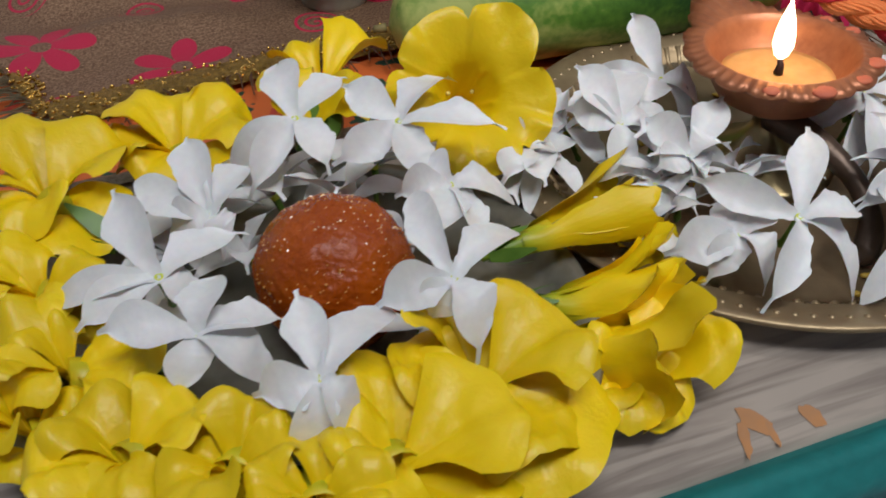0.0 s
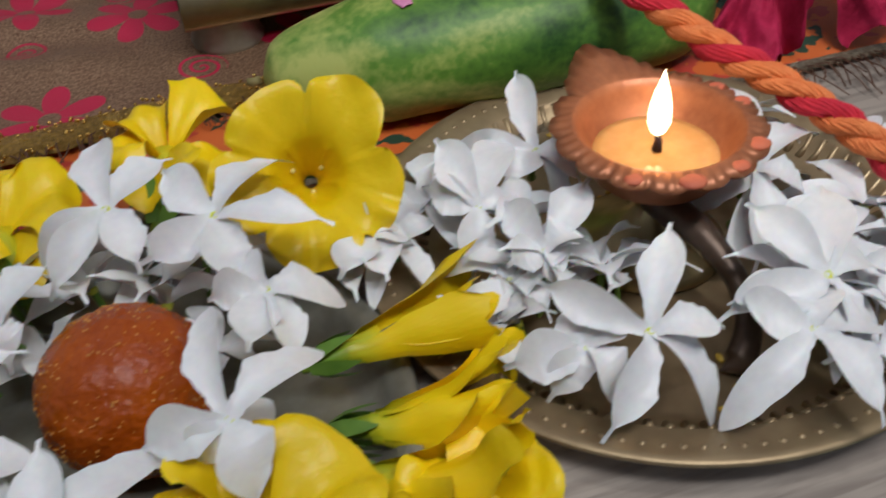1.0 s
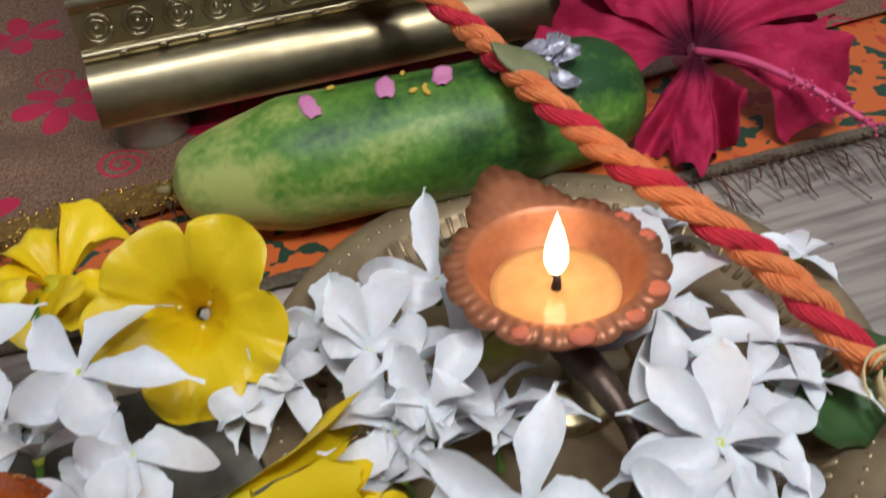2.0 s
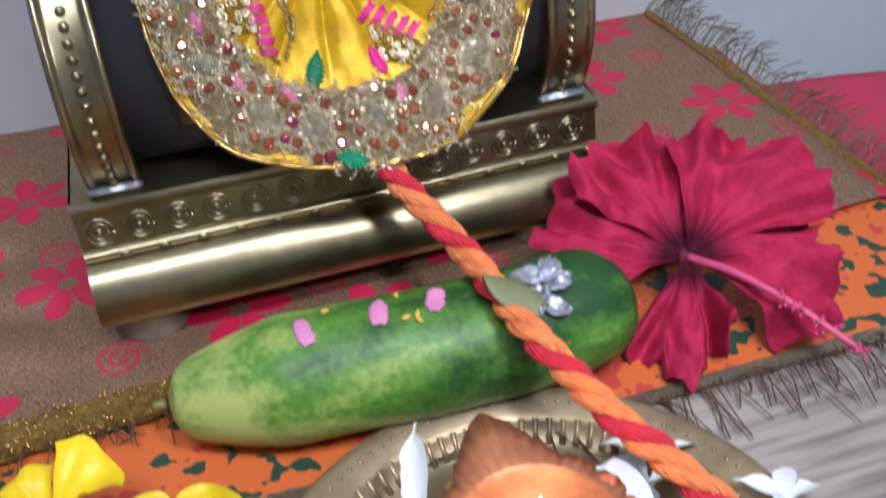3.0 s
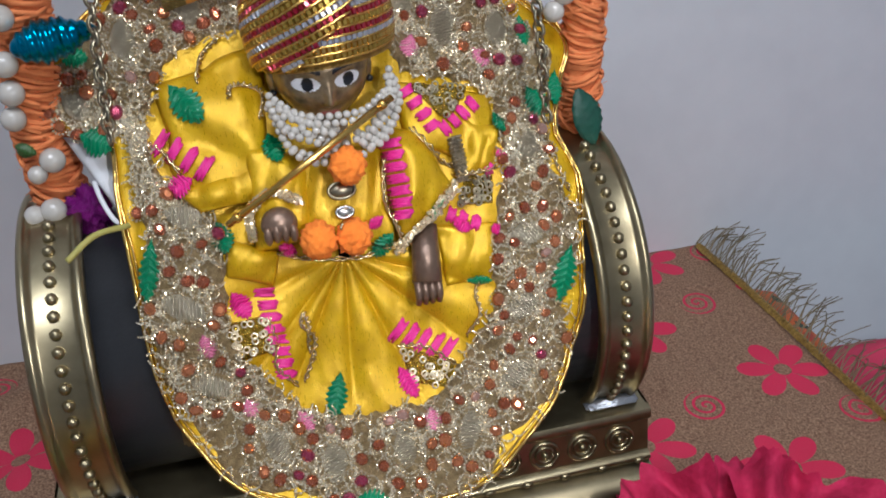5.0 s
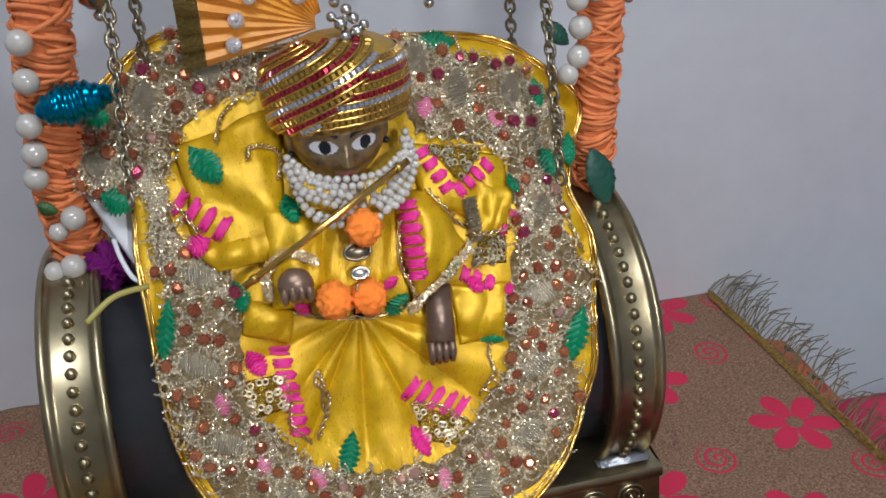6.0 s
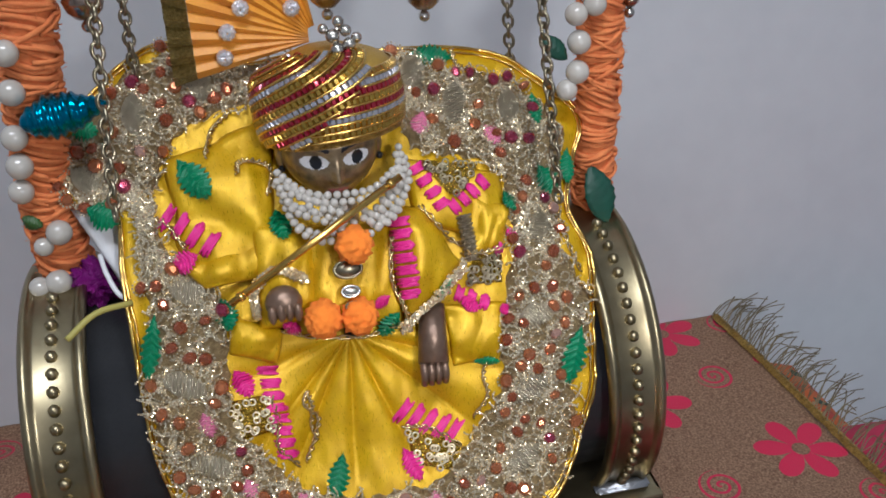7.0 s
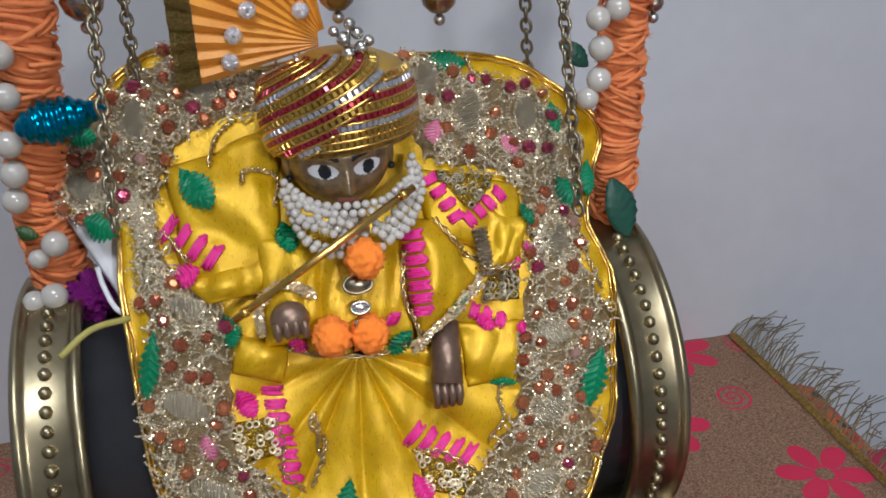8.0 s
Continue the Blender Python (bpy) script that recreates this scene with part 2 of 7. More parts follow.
# moulded plinth: a swept profile, straight along x
prof = [(0.4460, 0.0215), (0.4450, 0.0222), (0.4445, 0.0235)] + [(0.4445 + 0.0165 * (1 - math.cos(math.radians(a))), 0.0240 + 0.0225 * math.sin(math.radians(a))) for a in range(8, 90, 8)]
prof += [(0.4600, 0.0475), (0.4592, 0.0485), (0.4592, 0.0495), (0.4600, 0.0505), (0.4625, 0.0512), (0.4650, 0.0665), (0.4632, 0.0675), (0.4625, 0.0688), (0.4625, 0.0712), (0.4635, 0.0728), (0.4660, 0.0735), (0.62, 0.0735), (0.62, 0.0215)]
bm = bmesh.new()
rows = []
for x, q in ((CX0 + 0.004, 0), (CX0 + 0.003, 1), (CX1 - 0.003, 1), (CX1 - 0.004, 0)):
    rows.append([(x, y if y > 0.6 else y + (0.0006 if not q else 0), z) for y, z in prof])
grid(bm, rows, True, cap=True)
part("plinth", bm, M_TIN, chest, "smooth curved brass plinth moulding")
plinth_mesh = bpy.data.meshes["plinth"]
plinth_mesh.set_sharp_from_angle(angle=math.radians(40))
# embossed roundels on the frieze
k = 0
x = CX0 + 0.012
while x < CX1 - 0.008:
    bm = bmesh.new()
    rot = pose(x, 0.4636, 0.0590, 90 - 9, 0, 0)
    for rr, hh in ((0.0058, 0.0009), (0.0036, 0.0007)):
        ring = [rot @ Vector((rr * math.cos(2 * math.pi * i / 20), rr * math.sin(2 * math.pi * i / 20), 0.0002)) for i in range(21)]
        tube(bm, ring, hh, 6)
    ball(bm, rot @ Vector((0, 0, 0.0004)), 0.0016, u=8, v=6)
    part("roundel", bm, M_TIN, chest)
    bm = bmesh.new()
    ball(bm, (x + 0.008, 0.4592, 0.0486), 0.0017, u=8, v=6, squash=(1.5, 0.7, 0.8))
    part("boss", bm, M_TIN, chest)
    x += 0.0166
for fx in (CX0 + 0.022, CX1 - 0.03):
    for fy in (0.465, 0.63):
        bm = bmesh.new()
        lathe(bm, [(0.002, 0.0035), (0.016, 0.0035), (0.017, 0.008), (0.013, 0.018), (0.015, 0.0225), (0.002, 0.0225)], 24, (fx, fy, 0))
        part("foot", bm, M_STEEL, chest, "round metal foot")
bm = bmesh.new()
box(bm, (0.2495, 0.4640, 0.1000), (0.2640, 0.4760, 0.1150), 0.0012)
part("clasp", bm, M_TIN, chest, "small brass clasp plate")
# barrel body
BX0, BX1 = 0.2055, 0.4300
AY, AZ, AR = 0.522, 0.113, 0.060
BEND0 = -math.asin((AZ - 0.0738) / AR)


def arc(r, a):
    return AY - r * math.cos(a), AZ + r * math.sin(a)
bm = bmesh.new()
rows = []
for xx in (BX0 + 0.004, BX1 - 0.004):
    rows.append([(xx, *arc(AR - 0.0075, BEND0 + (math.pi - 2 * BEND0) * i / 40)) for i in range(41)])
grid(bm, rows, True, cap=True)
part("barrel_body", bm, M_TIN_DARK, chest, "black lacquered curved body")
for x0, x1 in ((BX0, BX0 + 0.022), (BX1 - 0.022, BX1)):
    bm = bmesh.new()
    w = x1 - x0
    sect = [(0, 0.0005), (0, 0.003), (0.0012, 0.0042), (0.0028, 0.0042), (0.0036, 0.0028), (0.005, 0.0022), (w / 2, 0.0028), (w - 0.005, 0.0022), (w - 0.0036, 0.0028), (w - 0.0028, 0.0042), (w - 0.0012, 0.0042), (w, 0.003), (w, 0.0005)]
    grid(bm, [[(x0 + sx, *arc(AR + sr, BEND0 + (math.pi - 2 * BEND0) * i / 40)) for sx, sr in sect] for i in range(41)])
    band = part("band", bm, M_TIN, chest, "curved brass band with raised edges")
    for i in range(21):
        bm = bmesh.new()
        y, z = arc(AR + 0.003, BEND0 + 0.12 + i * 0.098)
        ball(bm, ((x0 + x1) / 2, y, z), 0.0022, u=8, v=6)
        part("stud", bm, M_TIN, band)
    bm = bmesh.new()
    box(bm, (x0 - 0.0005, 0.4662, 0.0738), (x1 + 0.0005, 0.4725, 0.0768), 0.0012)
    part("solder_seam", bm, M_SOLDER, chest, "pale solder along the foot of the band")

# ---- cloths under the offerings ----
def print_material():
    """Gold tissue with a crimson print of flowers and spirals."""
    m, t, b = material("gold_tissue_with_red_print")
    n, k = t.nodes, t.links

    def mth(op, a, c=None, d=None):
        x = n.new("ShaderNodeMath")
        x.operation = op
        for i, v in enumerate((a, c, d)):
            if v is None:
                continue
            if isinstance(v, (int, float)):
                x.inputs[i].default_value = v
            else:
                k.new(v, x.inputs[i])
        return x.outputs[0]

    co = n.new("ShaderNodeTexCoord")
    wv = n.new("ShaderNodeTexNoise")
    wv.inputs["Scale"].default_value = 12
    k.new(co.outputs["Object"], wv.inputs["Vector"])

    def cell(scale, shift, rnd):
        mp = n.new("ShaderNodeMapping")
        mp.inputs["Location"].default_value = shift
        mp.inputs["Rotation"].default_value = (0, 0, 0.5)
        k.new(co.outputs["Object"], mp.inputs["Vector"])
        vo = n.new("ShaderNodeTexVoronoi")
        vo.voronoi_dimensions = "2D"
        vo.inputs["Scale"].default_value, vo.inputs["Randomness"].default_value = scale, rnd
        k.new(mp.outputs[0], vo.inputs["Vector"])
        sub = n.new("ShaderNodeVectorMath")
        sub.operation = "SUBTRACT"
        k.new(mp.outputs[0], sub.inputs[0])
        k.new(vo.outputs["Position"], sub.inputs[1])
        sp = n.new("ShaderNodeSeparateXYZ")
        k.new(sub.outputs[0], sp.inputs[0])
        x, y = sp.outputs[0], sp.outputs[1]
        r = mth("SQRT", mth("ADD", mth("MULTIPLY", x, x), mth("MULTIPLY", y, y)))
        cs = n.new("ShaderNodeSeparateColor")
        k.new(vo.outputs["Color"], cs.inputs[0])
        th = mth("ADD", mth("ARCTAN2", y, x), mth("MULTIPLY", cs.outputs[0], 6.28))
        return r, th, cs.outputs[1]

    r, th, rv = cell(13.0, (0.010, 0.03, 0), 0.3)
    lobes = mth("POWER", mth("ABSOLUTE", mth("COSINE", mth("MULTIPLY", th, 3.0))), 0.55)
    edge = mth("MULTIPLY", mth("ADD", mth("MULTIPLY", lobes, 0.85), 0.08), 0.0265)
    flower = mth("MULTIPLY", mth("LESS_THAN", r, edge), mth("GREATER_THAN", r, 0.0048))
    r2, th2, rv2 = cell(13.0, (0.050, 0.069, 0), 0.3)
    turn = mth("FRACT", mth("ADD", mth("DIVIDE", th2, 6.2832), mth("MULTIPLY", r2, 210.0)))
    spiral = mth("MULTIPLY", mth("LESS_THAN", turn, 0.33), mth("LESS_THAN", r2, 0.0115))
    mask = mth("MAXIMUM", flower, spiral)
    fine = n.new("ShaderNodeTexNoise")
    fine.inputs["Scale"].default_value, fine.inputs["Detail"].default_value = 900, 5
    k.new(co.outputs["Object"], fine.inputs["Vector"])
    gold = n.new("ShaderNodeValToRGB")
    gold.color_ramp.elements[0].position, gold.color_ramp.elements[1].position = 0.35, 0.72
    gold.color_ramp.elements[0].color, gold.color_ramp.elements[1].color = (0.17, 0.085, 0.048, 1), (0.46, 0.29, 0.18, 1)
    k.new(fine.outputs[0], gold.inputs[0])
    red = n.new("ShaderNodeValToRGB")
    red.color_ramp.elements[0].color, red.color_ramp.elements[1].color = (0.42, 0.006, 0.04, 1), (0.60, 0.018, 0.075, 1)
    k.new(wv.outputs[0], red.inputs[0])
    mx = n.new("ShaderNodeMix")
    mx.data_type = "RGBA"
    k.new(mask, mx.inputs["Factor"])
    k.new(gold.outputs[0], mx.inputs["A"])
    k.new(red.outputs[0], mx.inputs["B"])
    k.new(mx.outputs["Result"], b.inputs["Base Color"])
    k.new(mth("MULTIPLY", mth("SUBTRACT", 1.0, mask), 0.55), b.inputs["Metallic"])
    b.inputs["Roughness"].default_value = 0.5
    bp = n.new("ShaderNodeBump")
    bp.inputs["Strength"].default_value, bp.inputs["Distance"].default_value = 0.5, 0.0006
    k.new(fine.outputs[0], bp.inputs["Height"])
    k.new(bp.outputs[0], b.inputs["Normal"])
    return m


def orange_print_material():
    m, t, b = material("orange_fabric_with_dark_print")
    n, k = t.nodes, t.links
    co = n.new("ShaderNodeTexCoord")
    a, v = n.new("ShaderNodeTexNoise"), n.new("ShaderNodeTexVoronoi")
    a.inputs["Scale"].default_value, a.inputs["Detail"].default_value = 70, 2
    v.inputs["Scale"].default_value = 55
    k.new(co.outputs["Object"], a.inputs["Vector"])
    k.new(co.outputs["Object"], v.inputs["Vector"])
    r = n.new("ShaderNodeValToRGB")
    r.color_ramp.interpolation = "CONSTANT"
    e = r.color_ramp.elements
    e[0].position, e[0].color = 0.0, (0.02, 0.055, 0.03, 1)
    e[1].position, e[1].color = 0.42, (0.62, 0.13, 0.025, 1)
    z = e.new(0.62)
    z.color = (0.5, 0.05, 0.03, 1)
    k.new(a.outputs[0], r.inputs[0])
    k.new(r.outputs[0], b.inputs["Base Color"])
    b.inputs["Roughness"].default_value = 0.6
    return m


M_TISSUE, M_ORANGE_CLOTH = print_material(), orange_print_material()
M_PINK_CLOTH = surface("pink_red_cloth", (0.55, 0.03, 0.09), (0.42, 0.02, 0.06), 0.6, grain=800)
M_LACE = surface("gold_lace", (0.62, 0.40, 0.11), (0.16, 0.09, 0.02), 0.35, 0.9, grain=1400, blotch=500, bump=1.0, bump_size=0.002)
M_LACE_GREY = surface("silver_braid", (0.42, 0.36, 0.26), (0.18, 0.14, 0.09), 0.4, 0.8, grain=1400, blotch=500, bump=1.0, bump_size=0.002)
M_FRINGE = surface("dull_gold_fringe", (0.26, 0.20, 0.11), (0.10, 0.075, 0.04), 0.5, 0.4)
M_FRINGE_DARK = surface("brown_fringe", (0.16, 0.075, 0.04), (0.07, 0.03, 0.02), 0.6, 0.2)


def cloth(name, corners, height, fold, mat, label, nx=90, ny=60, fall=0.35, rumple=0.0):
    """A sheet over four corners (front left, front right, back right, back left), with soft folds."""
    fl, fr, br, bl = [Vector(c) for c in corners]
    bm = bmesh.new()
    rows = []
    for j in range(ny + 1):
        row = []
        for i in range(nx + 1):
            u, v = i / nx, j / ny
            p = (fl * (1 - u) + fr * u) * (1 - v) + (bl * (1 - u) + br * u) * v
            rim = 0.0018 * math.sin(9 * u + 5 * v)
            z = height + fold * (0.5 + 0.5 * noise.noise(Vector((p.x * 14, p.y * 22, height * 90)))) + wob(p.x, p.y, 3, 60, fold * 0.15)
            if rumple and v > 0.06:
                z += rumple * min(1.0, max(0.0, (0.205 - p.x) / 0.06)) * min(1.0, (v - 0.06) / 0.08) * (0.5 + 0.5 * math.sin(p.y * 95 + 3 * noise.noise(Vector((p.x * 18, p.y * 10, 2.0))) + p.x * 20)) * (0.6 + 0.4 * noise.noise(Vector((p.x * 30, p.y * 30, 5.0))))
            if p.x > 0.575:
                z -= (p.x - 0.575) * fall
            row.append((p.x, p.y + rim, z))
        rows.append(row)
    grid(bm, rows)
    ob = part(name, bm, mat)
    thick(ob, 0.0008, 1.0)
    return tagged(ob, label, "cloth")


def strip_along(bm, pts, half, lift, mat=0):
    """A raised ribbon along points on a cloth, with a scalloped edge."""
    rows = []
    for i, p in enumerate(pts):
        d = (Vector(pts[min(i + 1, len(pts) - 1)]) - Vector(pts[max(i - 1, 0)])).normalized()
        s = Vector((-d.y, d.x, 0))
        w = half * (1 + 0.25 * abs(math.sin(i * 0.9)))
        rows.append([Vector(p) + s * (w * f) + Vector((0, 0, lift * h)) for f, h in ((-1, 0.0), (-0.6, 1.0), (0, 1.3), (0.6, 1.0), (1, 0.0))])
    grid(bm, rows, mat=mat)


def fringe(name, pts, direction, length, mat, parent, seed, per=2, rise=0.0):
    rng = random.Random(seed)
    bm = bmesh.new()
    d = Vector(direction)
    for p in pts:
        for _ in range(per):
            a = Vector(p) + Vector((rng.uniform(-.002, .002), rng.uniform(-.002, .002), 0.0005))
            s = Vector((rng.uniform(-.5, .5), rng.uniform(-.5, .5), rng.uniform(-0.1, 0.5) * rise)) * length * 0.8
            L = length * rng.uniform(0.6, 1.15)
            e = a + d * L + s
            mid = (a + e) / 2 + Vector((rng.uniform(-.003, .003), rng.uniform(-.003, .003), rng.uniform(0.0005, 0.003) + rise * 0.004))
            tube(bm, spline([a, mid, e], 4), 0.00035, 4, cap=False)
    ob = part(name, bm, mat, parent)
    ob["kind"] = "stuff"
    return ob


orange_cloth = cloth("orange_cloth", ((-0.12, 0.352), (0.60, 0.338), (0.60, 0.62), (-0.12, 0.60)), 0.0012, 0.0012, M_ORANGE_CLOTH, "orange printed cloth with braided edge on the table")
front = [(x, 0.353 - (x + 0.12) * 0.0195 + 0.0012 * math.sin(9 * (x + .12) / .72), 0.0028) for x in [-0.12 + 0.72 * i / 150 for i in range(151)]]
bm = bmesh.new()
strip_along(bm, front, 0.0032, 0.0012)
part("braided_edge", bm, M_LACE_GREY, orange_cloth, "dull silver braid along the hem")
fringe("fringe", front[100:], (0.12, -1, 0), 0.026, M_FRINGE_DARK, orange_cloth, 5, 2)
tissue = cloth("festive_cloth", ((0.075, 0.398), (0.590, 0.423), (0.571, 0.6705), (-0.02, 0.6705)), 0.0040, 0.0030, M_TISSUE, "gold tissue cloth printed with crimson flowers, rumpled at one end", 200, 120, rumple=0.009)
hem = [(0.076 + 0.30 * i / 60, 0.399 + 0.0145 * i / 60 + 0.0018 * math.sin(9 * (i / 60) * 0.54), 0.0062) for i in range(61)]
side = [(0.076 - 0.03 * i / 30, 0.399 + 0.10 * i / 30, 0.0065) for i in range(31)]
right = [(0.571 + 0.019 * i / 60, 0.668 - 0.243 * i / 60, 0.0066 - max(0, (-0.004 + 0.019 * i / 60)) * 0.33) for i in range(61)]
bm = bmesh.new()
strip_along(bm, [(q[0], q[1] + 0.004, q[2]) for q in hem], 0.0090, 0.0022)
part("gold_lace", bm, M_LACE, tissue, "glittering gold lace along the hem")
bm = bmesh.new()
strip_along(bm, side, 0.003, 0.002)
part("gold_lace", bm, M_LACE, tissue, "glittering gold lace along the hem")
bm = bmesh.new()
strip_along(bm, right, 0.0025, 0.0016)
part("gold_braid", bm, M_LACE, tissue, "narrow gold braid along the hem")
rng = random.Random(3)
bm = bmesh.new()
for q in hem + side:
    for _ in range(9):
        ball(bm, (q[0] + rng.uniform(-.005, .005), q[1] + rng.uniform(-.007, .015), q[2] + rng.uniform(0.0012, 0.003)), 0.0009, u=5, v=3)
seq = part("sequin_lace", bm, M_GOLD, tissue, "tiny gold sequins on the lace")
seq["kind"] = "stuff"
fringe("fringe", hem, (0.1, -1, 0), 0.016, M_FRINGE_DARK, tissue, 6, 2)
fringe("fringe", side, (-1, 0.1, -0.05), 0.022, M_FRINGE, tissue, 7, 3)
fringe("fringe", right, (1.0, 0.35, 0.12), 0.026, M_FRINGE, tissue, 8, 3, 1.0)
pink = cloth("pink_cloth", ((0.56, 0.40), (0.80, 0.40), (0.80, 0.556), (0.56, 0.556)), 0.0, 0.0016, M_PINK_CLOTH, "crimson cloth hanging over the table edge", 40, 20, 0.10)

# ---- flowers ----
def orient(p, normal, spin=0.0):
    n = Vector(normal).normalized()
    return Matrix.Translation(p) @ n.to_track_quat("Z", "Y").to_matrix().to_4x4() @ pose(0, 0, 0, 0, 0, spin)


def jasmine_petal(seed):
    """A long twisted white petal with a ruffled side and a drawn-out tip, along +x."""
    rng = random.Random(seed)
    L, W = 0.0275 * rng.uniform(0.9, 1.08), 0.0050 * rng.uniform(0.85, 1.12)
    sway, lift, droop, tw = rng.uniform(0.1, 0.55), rng.uniform(0.15, 0.6), rng.uniform(0.1, 1.0), rng.uniform(0.2, 1.1)
    rows = []
    tail = seed % 4 != 0
    for i in range(25):
        s = i / 24
        if tail:
            w = W * (0.13 + 0.98 * math.sin(math.pi * min(1.0, s / 0.86) ** 1.3) ** 0.8)
        else:
            w = W * (0.10 + 1.02 * math.sin(math.pi * min(1.0, s / 0.99) ** 1.35) ** 0.62)
        if s < 0.12:
            w = 0.0012 + 0.010 * s
        cx, cy = L * s * (1 - 0.08 * s), -sway * L * s * s * 0.55
        cz = L * (lift * s - (lift * 0.7 + droop * 0.55) * s * s) + 0.0006
        row = []
        for j in range(7):
            f = j / 3 - 1
            ruf = (0.0006 * math.sin(s * 13 + seed) + 0.0002 * math.sin(s * 37 + 2 * seed)) * max(0, f) * (min(1, w / W) if s > 0.2 else 0)
            cup = 0.0022 * f * f * math.sin(math.pi * s) - 0.0022 * tw * f * math.sin(math.pi * s)
            row.append((cx + wob(s * 3, f, seed, 2, 0.0005), cy + f * w + (ruf if f > 0.5 else 0), cz + cup + ruf))
        rows.append(row)
    bm = bmesh.new()
    grid(bm, rows)
    ob = link_mesh("petal_pattern", bm, M_PETAL_W)
    me = ob.data
    bpy.data.objects.remove(ob)
    return me


JP = [jasmine_petal(40 + i) for i in range(14)]
bm = bmesh.new()
lathe(bm, [(0.0002, 0.0006), (0.0006, 0.0008), (0.0008, 0.0011), (0.0012, 0.0011), (0.0019, 0.0006), (0.0014, -0.001), (0.0011, -0.006), (0.001, -0.014), (0.0016, -0.016), (0.0006, -0.018)], 10)
ob = link_mesh("tube_pattern", bm, M_EYE_Y)
JT = ob.data
JT.materials.append(M_EYE_G)
JT.materials.append(M_GREEN)
for f in JT.polygons:
    z = f.center.z
    f.material_index = 1 if math.hypot(f.center.x, f.center.y) < 0.00062 and z > 0 else (0 if z > -0.001 else 2)
bpy.data.objects.remove(ob)
J_COUNT = [0]


def jasmine(p, spin, normal=(-0.1, -0.35, 1), size=1.0, curl=0.0, label=""):
    J_COUNT[0] += 1
    rng = random.Random(J_COUNT[0] * 7)
    m = orient(p, normal, spin) @ Matrix.Diagonal((size, size, size, 1))
    fl = base("crape_jasmine", m, label or "white pinwheel flower with a small yellow eye", "flower", "white flowers on the plates")
    for i in range(5):
        ob = new("petal", rng.choice(JP))
        ob.parent = fl
        ob.matrix_local = pose(0, 0, 0, 0, 0, 72 * i + rng.uniform(-11, 11)) @ pose(0, 0, 0, rng.uniform(-22, 22), rng.uniform(-14, 14) - curl, 0) @ Matrix.Diagonal((rng.uniform(0.9, 1.1), rng.uniform(0.85, 1.2), 1.0, 1))
    t = new("flower_tube", JT)
    t.parent = fl
    return fl


def allamanda_material():
    """Clear yellow that turns green towards the base of the flower's tube."""
    m, t, b = material("allamanda_yellow")
    n, k = t.nodes, t.links
    co, sp = n.new("ShaderNodeTexCoord"), n.new("ShaderNodeSeparateXYZ")
    k.new(co.outputs["Object"], sp.inputs[0])
    nz, fine = n.new("ShaderNodeTexNoise"), n.new("ShaderNodeTexNoise")
    nz.inputs["Scale"].default_value, fine.inputs["Scale"].default_value = 90, 520
    k.new(co.outputs["Object"], nz.inputs["Vector"])
    streak = n.new("ShaderNodeMapping")
    streak.inputs["Scale"].default_value = (1.0, 1.0, 0.12)
    k.new(co.outputs["Object"], streak.inputs["Vector"])
    k.new(streak.outputs[0], fine.inputs["Vector"])
    a = n.new("ShaderNodeMath")
    a.operation = "MULTIPLY_ADD"
    k.new(nz.outputs[0], a.inputs[0])
    a.inputs[1].default_value = 0.012
    k.new(sp.outputs[2], a.inputs[2])
    r = n.new("ShaderNodeValToRGB")
    e = r.color_ramp.elements
    e[0].position, e[0].color = 0.012, (0.16, 0.27, 0.02, 1)
    e[1].position, e[1].color = 0.030, (0.88, 0.62, 0.003, 1)
    q = e.new(0.018)
    q.color = (0.42, 0.44, 0.015, 1)
    k.new(a.outputs[0], r.inputs[0])
    hsv, info, mr = n.new("ShaderNodeHueSaturation"), n.new("ShaderNodeObjectInfo"), n.new("ShaderNodeMapRange")
    k.new(info.outputs["Random"], mr.inputs[0])
    mr.inputs[3].default_value, mr.inputs[4].default_value = 0.86, 1.05
    k.new(mr.outputs[0], hsv.inputs["Value"])
    k.new(r.outputs[0], hsv.inputs["Color"])
    k.new(hsv.outputs[0], b.inputs["Base Color"])
    b.inputs["Roughness"].default_value = 0.42
    b.inputs["Subsurface Weight"].default_value, b.inputs["Subsurface Scale"].default_value = 0.12, 0.002
    bp = n.new("ShaderNodeBump")
    bp.inputs["Strength"].default_value, bp.inputs["Distance"].default_value = 0.28, 0.0008
    k.new(fine.outputs[0], bp.inputs["Height"])
    k.new(bp.outputs[0], b.inputs["Normal"])
    return m


M_YELLOW = allamanda_material()
M_DROP = surface("water_drop", (0.80, 0.70, 0.25), (0.7, 0.6, 0.2), 0.05, coat=1.0, bump=0)


